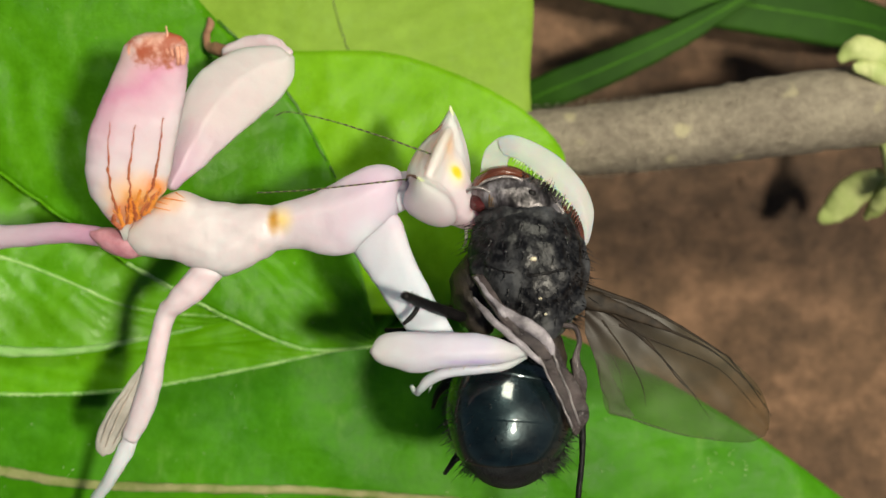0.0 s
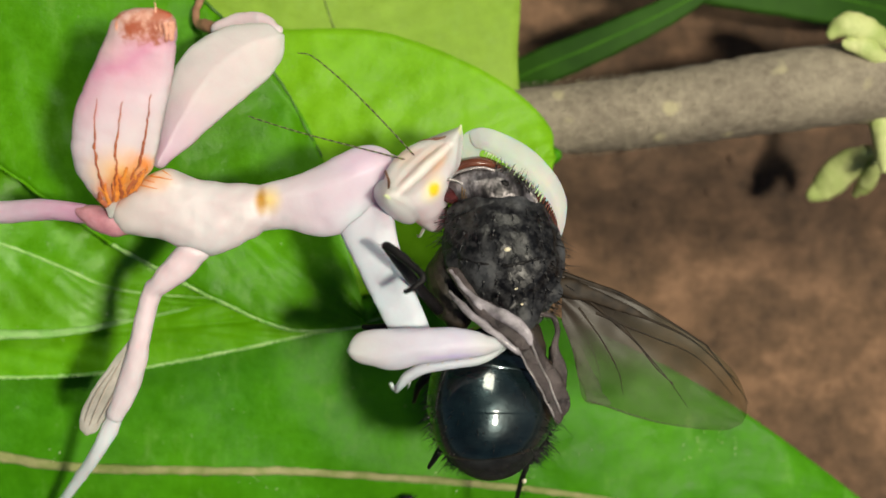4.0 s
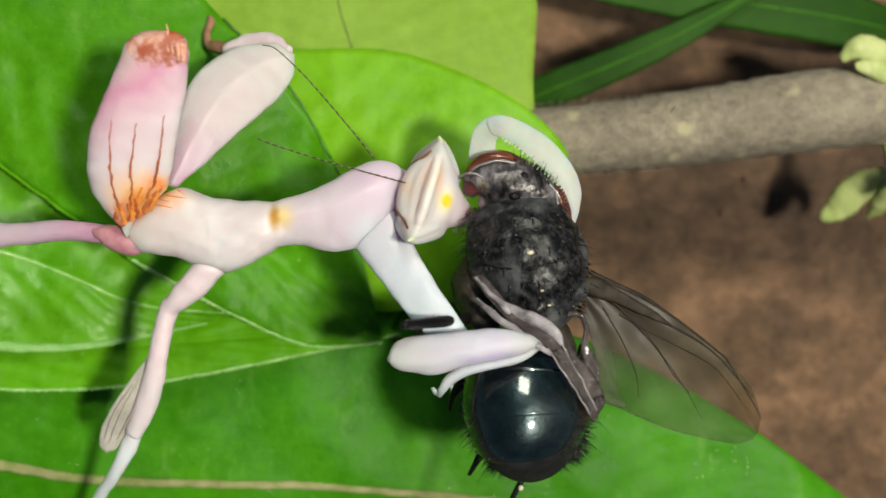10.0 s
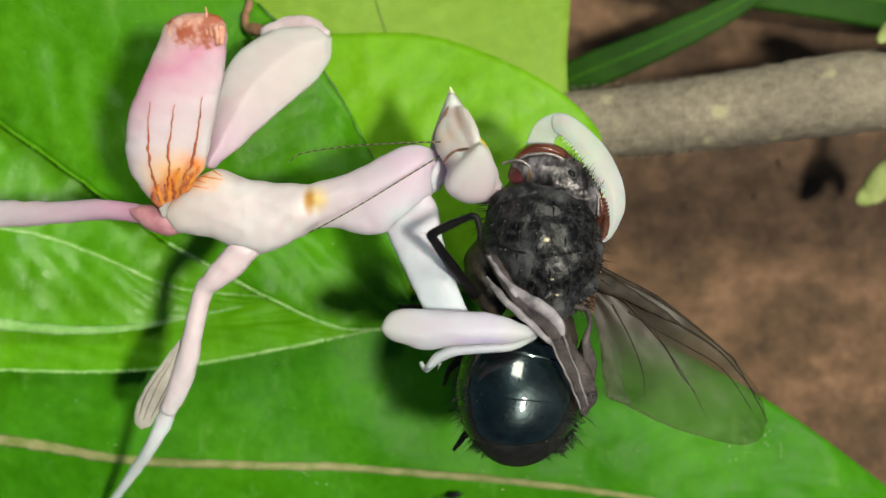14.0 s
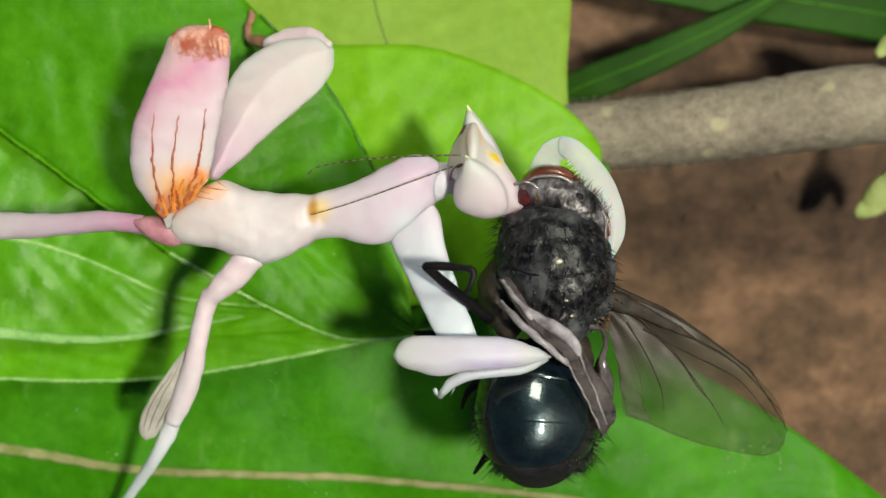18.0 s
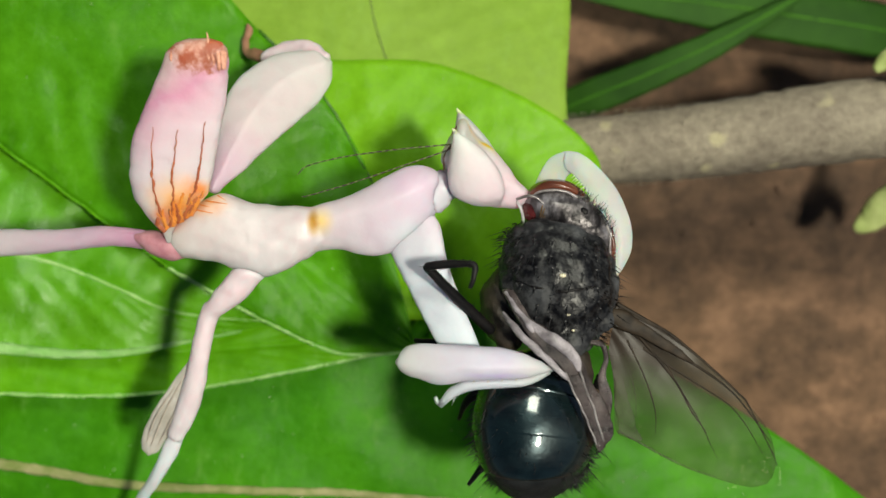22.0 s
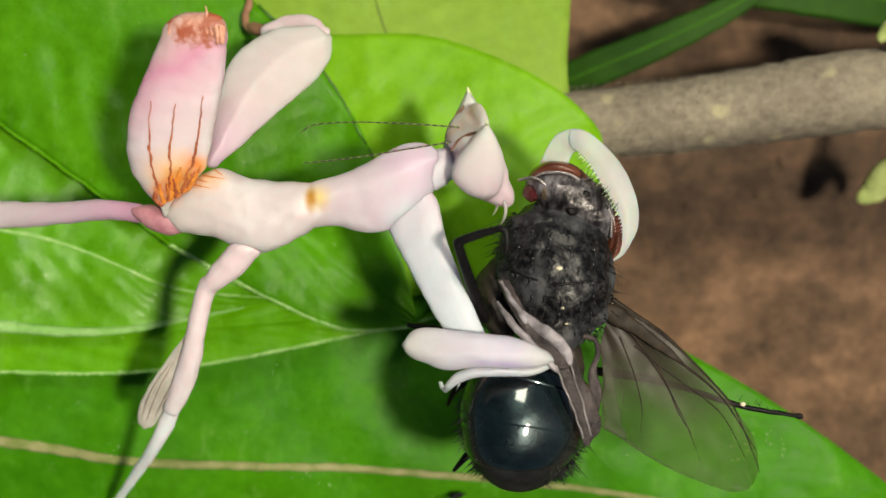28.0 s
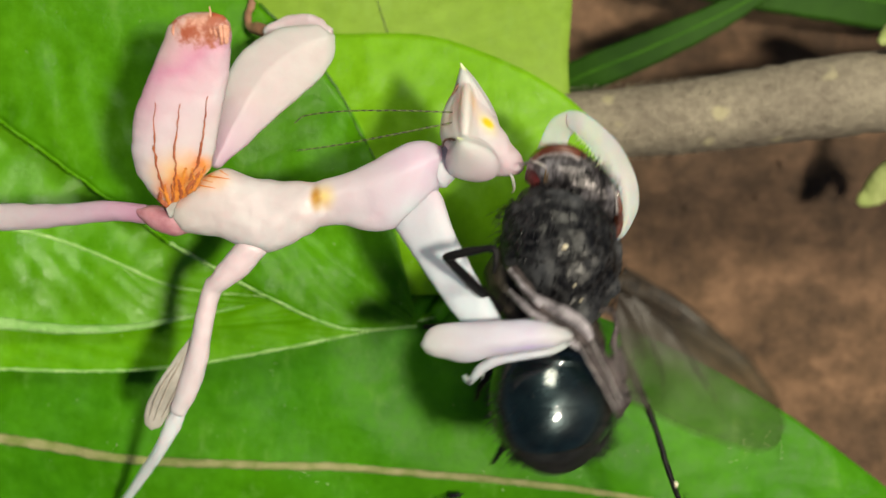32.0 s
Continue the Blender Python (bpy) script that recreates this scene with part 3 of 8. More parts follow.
def leaf_sheet(edge_a, mid, edge_b, nu=90, nv=16, thick=0.16, wave=0.10, cup=0.0, ruffle=0.0, seed=0.0):
    """A leaf blade lofted over its two margins and its midrib (mm), with thickness and waves."""
    A, Mi, B = spline(edge_a, nu), spline(mid, nu), spline(edge_b, nu)
    bm = bmesh.new()
    layers = []
    for sgn in (1, -1):
        rows = []
        for i in range(nu + 1):
            row = []
            for j in range(-nv, nv + 1):
                f = j / nv
                p = Mi[i] + ((A[i] - Mi[i]) if f > 0 else (B[i] - Mi[i])) * abs(f)
                z = lift(p, f, wave, cup, ruffle, seed)
                # raised tissue between side veins
                vein = abs(((i / nu * 11 - abs(f) * 2.2) % 1.0) - 0.5)
                z += 0.09 * math.sin(math.pi * min(1, vein * 4)) * min(1, abs(f) * 5) * (1 - abs(f) ** 6)
                t = thick * (1 - 0.55 * abs(f) ** 4)
                row.append(bm.verts.new((p[0] * U, p[1] * U, (p[2] + z + sgn * t / 2) * U)))
            rows.append(row)
        layers.append(rows)
    for rows in layers:
        for r, q in zip(rows, rows[1:]):
            for k in range(2 * nv):
                bm.faces.new((r[k], r[k + 1], q[k + 1], q[k]))
    top, bot = layers
    loop_t = top[0] + [r[-1] for r in top[1:]] + top[-1][-2::-1] + [r[0] for r in top[-2:0:-1]]
    loop_b = bot[0] + [r[-1] for r in bot[1:]] + bot[-1][-2::-1] + [r[0] for r in bot[-2:0:-1]]
    for k in range(len(loop_t)):
        q = (k + 1) % len(loop_t)
        try:
            bm.faces.new((loop_t[k], loop_t[q], loop_b[q], loop_b[k]))
        except ValueError:
            pass
    return bm


def rim(edge, shape, r=0.07, teeth=0, seed=0, fade=0.0):
    """A pale rolled margin with tiny blunt teeth along a leaf's edge."""
    rnd = random.Random(seed)
    n = 120
    bm = bmesh.new()
    S = [np.array((p[0], p[1], p[2] + 0.05 + lift(p, 1.0, *shape))) for p in spline(edge, n)]
    j = 0.28 if teeth else 0.03
    tube(bm, [(*p, r * rnd.uniform(1 - j, 1 + j) * (1 - fade * i / n), r * 0.6 * rnd.uniform(1 - j, 1 + j) * (1 - fade * i / n)) for i, p in enumerate(S)], n, 14, rough=0.04)
    for k in range(teeth):
        p = S[rnd.randrange(n)]
        egg(bm, (p[0] + rnd.uniform(-0.03, 0.03), p[1] - 0.04, p[2] + 0.02), (0.07, 0.05, 0.05), n=4, seg=6)
    return bm


# ---- the ground ----
def build_ground():
    bm = bmesh.new()
    # fine near the plant, coarse towards the horizon
    steps = [-400000, -20000, -1500, -200, -80] + [-50 + i * 1.0 for i in range(101)] + [80, 200, 1500, 20000, 400000]
    grid = []
    for x in steps:
        col = []
        for y in steps:
            near = 1.0 if max(abs(x), abs(y)) < 60 else 0.0
            z = near * (0.9 * noise.fractal(V((x * 0.12, y * 0.12, 3)), 1.0, 2.0, 5) - 0.3)
            col.append(bm.verts.new((x * U, y * U, z * U)))
        grid.append(col)
    for a, b in zip(grid, grid[1:]):
        for k in range(len(steps) - 1):
            bm.faces.new((a[k], b[k], b[k + 1], a[k + 1]))
    ob = new("ground", mesh_of(bm, "ground", M_SOIL))
    tagged(ob, "bare brown crumbly soil under the plant", "ground", kind="structure")


build_ground()


def build_crumbs():
    rnd = random.Random(5)
    bm = bmesh.new()
    for _ in range(140):
        x, y = rnd.uniform(-4, 30), rnd.uniform(-20, 18)
        s = 0.08 + 0.25 * rnd.random() ** 4
        base = len(bm.verts)
        z = 0.9 * noise.fractal(V((x * 0.12, y * 0.12, 3)), 1.0, 2.0, 5) - 0.3
        vs = bmesh.ops.create_icosphere(bm, subdivisions=1, radius=s * U)["verts"]
        for v in vs:
            v.co = V((v.co.x * rnd.uniform(0.7, 1.4), v.co.y * rnd.uniform(0.7, 1.3), v.co.z * 0.6)) + V((x, y, z - s * 0.1)) * U
    ob = new("soil_crumbs", mesh_of(bm, "soil_crumbs", M_SOIL))
    tagged(ob, "loose brown soil crumbs lying on the ground", "soil", kind="stuff")


build_crumbs()


# ---- the plant ----
plant = thing("shrub", (25.98, 8.25, 0.00), "leafy shrub with broad glossy green leaves and grey branch", "plant")
PB = V((25.98, 8.25, 0.00))


def shrub_part(name, bm, material, label="", parent=None):
    ob = new(name, mesh_of(bm, name, material))
    ob.parent = parent or plant
    if not parent:
        ob.matrix_parent_inverse = Matrix.Translation(-PB * U)
    if label:
        ob["label"] = label
    return ob


def build_branch():
    bm = bmesh.new()
    tube(bm, [(*(-0.59, 5.04, 8.40), 1.35, 1.35), (*(5.32, 5.40, 8.00), 1.45, 1.45), (*(11.24, 5.94, 8.00), 1.6, 1.6), (*(16.17, 6.63, 8.00), 1.75, 1.75), (*(21.10, 7.17, 8.00), 1.8, 1.8), (*(28.03, 7.81, 7.00), 1.85, 1.85), (*(42.93, 9.66, 0.10), 1.95, 1.95)], 110, 28, rough=0.10)
    shrub_part("branch", bm, M_BARK, "rough grey-brown woody branch with pale specks")
    rnd = random.Random(8)
    bm = bmesh.new()
    path = spline([(5.32, 5.40, 8.00), (11.24, 5.94, 8.00), (16.17, 6.63, 8.00), (21.10, 7.17, 8.00)], 200)
    for _ in range(2600):
        p = path[rnd.randrange(201)]
        a = rnd.uniform(-0.6, math.pi + 0.6)
        r = 1.62
        q = V(p) + V((rnd.uniform(-0.3, 0.3), math.cos(a) * r, math.sin(a) * r))
        e = q + V((rnd.uniform(-0.06, 0.06), math.cos(a) * 0.13, math.sin(a) * 0.13))
        spike(bm, q, e, 0.018, 3)
    ob = shrub_part("bark_fuzz", bm, M_BARK, "short pale hairs on the bark")
    ob["kind"] = "stuff"
    bm = bmesh.new()
    tube(bm, [(*(21.10, 5.94, 8.00), 0.5, 0.5), (*(21.19, 4.67, 8.40), 0.42, 0.42), (*(21.12, 3.92, 8.70), 0.36, 0.36), (*(21.12, 3.18, 8.80), 0.2, 0.2)], 30, 12, rough=0.05)
    shrub_part("side_stem", bm, M_BUD, "thin green side stem")


build_branch()


def bud_leaf(rows, name="bud"):
    bm = bmesh.new()
    tube(bm, rows, 22, 12, rough=0.10)
    shrub_part(name, bm, M_BUD, "small pale yellow-green leaf bud")


bud_leaf([(*(20.93, 4.13, 7.50), 0.36, 0.3), (*(20.42, 3.59, 6.20), 0.74, 0.35), (*(19.76, 2.74, 5.40), 0.66, 0.3), (*(19.12, 2.21, 5.00), 0.25, 0.15)])
bud_leaf([(*(21.26, 3.75, 7.60), 0.3, 0.3), (*(21.44, 2.84, 6.00), 0.45, 0.3), (*(21.18, 2.31, 5.20), 0.18, 0.12)])
bud_leaf([(*(21.31, 8.61, 9.00), 0.4, 0.4), (*(20.07, 9.04, 9.70), 0.55, 0.35), (*(19.08, 9.26, 9.80), 0.55, 0.3), (*(18.46, 8.87, 9.60), 0.2, 0.15)])
bud_leaf([(*(21.03, 7.70, 9.40), 0.3, 0.3), (*(19.91, 8.36, 9.80), 0.4, 0.25), (*(18.96, 8.50, 9.80), 0.15, 0.1)])


def leaf(label, material, a, mid, b, wave=0.1, cup=0.0, ruffle=0.0, seed=0.0, rib=None, margin=None, **kw):
    """One leaf; rib: (half width, material, label) of its midrib; margin: (edge, half width, teeth, fade, material, label)."""
    ob = shrub_part("leaf", leaf_sheet(a, mid, b, wave=wave, cup=cup, ruffle=ruffle, seed=seed, **kw), material, label)
    shape = (wave, cup, ruffle, seed)
    if rib:
        rnd = random.Random(int(seed * 7))
        bm = bmesh.new()
        S = spline(mid, 160)
        tube(bm, [(p[0], p[1] + rnd.uniform(-0.012, 0.012), p[2] + 0.10 + lift(p, 0.0, *shape), rib[0] * rnd.uniform(0.88, 1.1) * (1.1 - 0.75 * i / 160), 0.05) for i, p in enumerate(S)], 160, 10, rough=0.03)
        shrub_part("midrib", bm, rib[1], rib[2], ob)
    for edge, w, teeth, fade, m, lb in margin or ():
        shrub_part("leaf_rim", rim(edge, shape, w, teeth, int(seed), fade), m, lb, ob)
    return ob


# yellow-green leaf behind the others
leaf("flat yellow-green leaf", M_LEAF_YELLOW,
     [(5.51, 5.14, 8.60), (5.34, 8.31, 8.60), (5.53, 12.26, 8.40), (5.10, 18.34, 7.80)],
     [(-1.55, 5.12, 8.80), (-1.92, 7.79, 8.80), (-3.14, 11.72, 8.60), (-3.81, 18.34, 7.80)],
     [(-8.87, 5.87, 8.60), (-9.85, 9.29, 8.60), (-11.11, 12.75, 8.40), (-11.23, 18.34, 7.80)], seed=1.0, wave=0.3, rib=(0.05, M_OLIVE, "thin green midrib"))
# round-tipped leaf below the head
leaf("broad bright green leaf with a rounded tip", M_LEAF_BRIGHT,
     [(-11.39, 12.26, 10.40), (-7.36, 9.28, 10.60), (-4.30, 9.01, 10.80), (-1.03, 8.97, 10.90), (1.77, 8.16, 11.00), (4.68, 6.65, 11.00), (6.40, 5.04, 10.80), (6.60, 3.88, 10.70)],
     [(-11.44, 6.17, 10.20), (-7.83, 5.18, 10.60), (-4.76, 4.46, 10.80), (-1.96, 3.99, 10.90), (0.84, 3.52, 10.90), (3.64, 3.29, 10.90), (5.98, 3.53, 10.80), (6.65, 3.72, 10.70)],
     [(-11.48, 0.50, 10.00), (-7.86, -0.68, 10.40), (-4.78, -1.38, 10.60), (-1.97, -1.85, 10.60), (1.31, -1.62, 10.60), (4.13, -0.21, 10.60), (6.13, 2.13, 10.70), (6.62, 3.53, 10.70)], seed=2.0, wave=0.3, cup=-0.25)
# leaf on which the mantis stands
EDGE2 = [(-24.38, 8.90, 10.80), (-21.03, 7.23, 11.00), (-18.16, 5.24, 11.20), (-15.09, 3.07, 11.40), (-11.14, 0.25, 11.50), (-7.69, -1.63, 11.50), (-4.25, -3.16, 11.40), (-1.14, -3.11, 11.10)]
leaf("glossy green leaf with a ruffled margin", M_LEAF,
     [(-22.98, 17.30, 10.80), (-15.85, 16.24, 11.20), (-10.50, 12.97, 11.30), (-7.59, 10.06, 11.40), (-5.85, 8.36, 11.50), (-4.47, 6.70, 11.50), (-2.86, 3.71, 11.40), (-1.14, -2.76, 11.10)],
     [(-23.72, 13.69, 11.20), (-18.51, 11.77, 11.50), (-15.83, 9.56, 11.60), (-13.74, 7.25, 11.70), (-10.64, 4.38, 11.70), (-7.68, 2.09, 11.60), (-4.26, -0.67, 11.20), (-1.11, -2.95, 11.10)],
     EDGE2, seed=3.0, wave=0.35, ruffle=0.25, cup=0.1,
     # last margin: a dark strip in place of the shadow gap to the next leaf
     margin=((EDGE2[4:], 0.08, 150, 0.4, M_RIM, "pale serrated leaf margin"), (EDGE2[:5], 0.06, 60, 0.0, M_LEAF_MID, "finely toothed leaf margin"), ([(-7.59, 10.06, 11.40), (-5.85, 8.36, 11.50), (-4.47, 6.70, 11.50), (-2.86, 3.71, 11.40)], 0.07, 0, 0.4, M_GAPSHADE, "dark strip drawn for the shadow gap beside the leaf")))
# middle leaves
EDGE3 = [(-23.99, -2.28, 11.60), (-20.52, -2.88, 11.10), (-18.27, -3.05, 10.90), (-15.54, -3.30, 10.70), (-12.99, -3.21, 10.60), (-10.69, -2.80, 10.40), (-8.35, -2.33, 10.30), (-6.24, -1.98, 10.20)]
leaf("green leaf with a pale rolled margin", M_LEAF_GLOSS,
     [(-25.15, 10.63, 9.20), (-21.34, 8.71, 9.10), (-18.93, 7.27, 9.10), (-15.94, 4.82, 9.40), (-13.19, 2.88, 9.80), (-10.71, 0.97, 10.30), (-8.35, -0.92, 10.30), (-6.24, -1.91, 10.20)],
     [(-24.04, 1.87, 11.50), (-20.56, 1.19, 11.00), (-18.34, 0.91, 10.70), (-16.33, 0.49, 10.40), (-13.75, -0.49, 10.40), (-11.41, -1.51, 10.30), (-8.60, -1.87, 10.20), (-6.24, -1.94, 10.20)],
     EDGE3, seed=5.0, wave=0.3, cup=0.15, rib=(0.10, M_RIM, "pale green midrib"),
     margin=((EDGE3[:7], 0.36, 0, 0.9, M_RIMSOFT, "thick pale rolled leaf margin"),))
EDGE4 = [(-24.86, -4.74, 9.80), (-21.01, -4.97, 9.90), (-18.60, -5.01, 10.00), (-13.83, -5.09, 10.10), (-10.02, -4.70, 10.20), (-6.71, -4.11, 10.20), (-3.88, -3.53, 10.10), (-0.33, -2.78, 9.90)]
leaf("bright green leaf with a finely toothed margin", M_LEAF_MID,
     [(-24.86, -0.93, 9.80), (-21.01, -0.93, 9.90), (-18.64, -0.93, 9.90), (-13.88, -1.16, 9.90), (-10.08, -1.40, 9.90), (-6.74, -1.64, 10.00), (-3.89, -2.11, 10.00), (-0.33, -2.73, 9.90)],
     [(-24.91, -2.84, 9.70), (-21.05, -2.95, 9.80), (-18.64, -3.07, 9.90), (-13.85, -3.30, 10.00), (-10.06, -3.18, 10.00), (-6.74, -2.94, 10.00), (-3.89, -2.82, 10.00), (-0.33, -2.76, 9.90)],
     EDGE4, seed=6.0, wave=0.2, margin=((EDGE4, 0.07, 240, 0.3, M_RIM, "pale finely toothed leaf margin"),))
# big lower leaf under the fly
MID5 = [(-26.52, -7.80, 8.40), (-21.55, -7.97, 8.60), (-19.04, -8.13, 8.80), (-12.94, -9.04, 8.90), (-3.48, -9.38, 9.00), (6.45, -10.35, 8.90), (13.80, -11.92, 8.60), (21.59, -14.27, 8.00)]
leaf("large deep green leaf with a tan midrib", M_LEAF_LOW,
     [(-26.52, 0.51, 8.40), (-21.59, 0.02, 8.50), (-16.70, -0.22, 8.50), (-9.38, -0.46, 8.50), (0.39, -1.44, 8.60), (7.46, -3.14, 8.60), (14.28, -6.70, 8.60), (21.59, -12.05, 8.00)],
     MID5,
     [(-28.08, -19.66, 5.30), (-23.19, -20.70, 4.60), (-18.07, -21.37, 4.20), (-10.21, -21.79, 3.80), (0.43, -21.52, 3.80), (8.33, -20.81, 4.30), (15.81, -18.20, 5.80), (21.88, -14.55, 7.90)], seed=8.0, wave=0.35, nu=120, nv=24, rib=(0.25, M_RIB, "tan dry midrib"))


def build_dust():
    """Pale grains and a dark crumb lying on the lowest leaf."""
    rnd = random.Random(21)
    bm = bmesh.new()
    spots = [(13.60, -8.70, 8.90), (12.50, -9.06, 8.90), (14.44, -8.46, 8.90), (13.60, -7.97, 8.90), (12.75, -8.46, 8.90), (2.80, -9.87, 9.10), (-14.37, -8.44, 9.00), (-5.41, -9.63, 9.10), (-6.88, -4.82, 8.90), (8.14, -8.70, 8.90)]
    for c in spots:
        for _ in range(4):
            p = (c[0] + rnd.gauss(0, 0.45), c[1] + rnd.gauss(0, 0.25), 0)
            z = c[2] + 0.1 + lift(p, 0.4, 0.35, 0.0, 0.0, 8.0)
            egg(bm, (p[0], p[1], z), (rnd.uniform(0.012, 0.04), rnd.uniform(0.012, 0.032), 0.025), n=4, seg=6)
    ob = shrub_part("leaf_dust", bm, M_TIP, "tiny pale grains lying on the leaf")
    ob["kind"] = "stuff"


build_dust()


def build_crumb():
    c = (0.34, -10.52, 9.15)
    ob = thing("debris_crumb", c, "black crumb of debris lying on the leaf", "debris")
    bm = bmesh.new()
    for dx, r in ((0.0, 0.16), (-0.32, 0.10), (0.25, 0.12), (-0.6, 0.07), (0.45, 0.06)):
        egg(bm, (dx, dx * 0.25, 0.02), (r * 1.4, r * 0.8, r * 0.7), n=7, seg=9)
    for v in bm.verts:
        v.co += noise.noise_vector(v.co * 6000) * 0.00008
    part("grain", bm, M_CHITIN, ob, "black lumpy grain")


def petiole(a, b, c):
    bm = bmesh.new()
    tube(bm, [(*a, 0.4, 0.3), (*b, 0.4, 0.4), (*c, 0.6, 0.6)], 24, 10)
    shrub_part("petiole", bm, M_LEAF_LOW, "short green leaf stalk")


build_crumb()
petiole((-1.69, -3.03, 10.50), (0.15, -0.71, 8.30), (1.90, 4.53, 7.20))
petiole((6.58, 3.74, 10.50), (6.22, 4.35, 8.80), (5.68, 5.17, 7.00))
petiole((-0.33, -2.79, 9.70), (1.39, 0.27, 7.80), (2.91, 4.80, 7.00))
petiole((0.39, -1.81, 8.30), (2.90, 1.03, 7.20), (4.44, 4.56, 6.80))
petiole((-1.56, 5.27, 8.50), (-0.84, 5.22, 7.80), (0.15, 5.15, 7.20))


def grass(rows, label):
    base = rows[0]
    ob = thing("grass_blade", base[:3], label, "grass", "grass blades behind the branch")
    bm = bmesh.new()
    tube(bm, [(r[0] - base[0], r[1] - base[1], r[2] - base[2], r[3], r[4]) for r in rows], 40, 10, rough=0.06)
    blade = part("blade", bm, M_BLADE, ob)
    bm = bmesh.new()
    tube(bm, [(r[0] - base[0], r[1] - base[1], r[2] - base[2] + r[4] * 0.9, 0.07, 0.04) for r in rows], 40, 8)
    part("midrib", bm, M_BLADERIB, ob, "paler green midrib")


grass([(*(3.29, 6.40, 0.10), 0.7, 0.12), (*(5.78, 7.92, 3.50), 0.85, 0.12), (*(9.27, 9.27, 5.00), 0.8, 0.12), (*(12.80, 10.87, 5.50), 0.6, 0.1), (*(16.56, 13.05, 5.00), 0.2, 0.06)], "dark green narrow grass blade leaning over the soil")
grass([(*(26.51, 11.36, 0.10), 0.8, 0.12), (*(21.47, 11.78, 3.00), 1.3, 0.12), (*(16.86, 12.26, 4.00), 1.3, 0.12), (*(11.46, 12.89, 4.50), 1.1, 0.1), (*(6.20, 13.32, 4.50), 0.3, 0.06)], "broad dark green grass blade lying over the soil")


# ---- the mantis ----
from mathutils.bvhtree import BVHTree

mantis = thing("mantis", (-7.08, 0.82, 18.00), "pale pink and white flower mantis nymph standing on green leaves", "insect")


def abd_row(y):
    """Left and right margin of the abdomen at y (mm, mantis space)."""
    Y = [0.69, 1.04, 1.57, 1.95, 2.73, 3.83, 4.68, 5.42, 6.25, 6.60, 7.00]
    A = [-2.70, -3.15, -3.53, -3.76, -3.85, -3.62, -3.22, -2.80, -2.36, -2.18, -1.95]
    B = [-2.54, -2.30, -1.62, -1.21, -0.95, -0.65, -0.40, -0.23, -0.10, -0.12, -0.20]
    step = 0.03 * ((y * 1.35) % 1.0 - 0.5)          # each plate overhangs the next a little
    return np.interp(y, Y, A) - step, np.interp(y, Y, B) + step


def abd_z(y):
    return 0.3 + 0.42 * (y - 0.8)


ABD_H = ((0.3, 0.25), (1.2, 0.55), (2.5, 0.78), (4.2, 0.76), (5.6, 0.6), (7.0, 0.42))


def abd_h(y):
    return float(np.interp(y, [p[0] for p in ABD_H], [p[1] for p in ABD_H]))


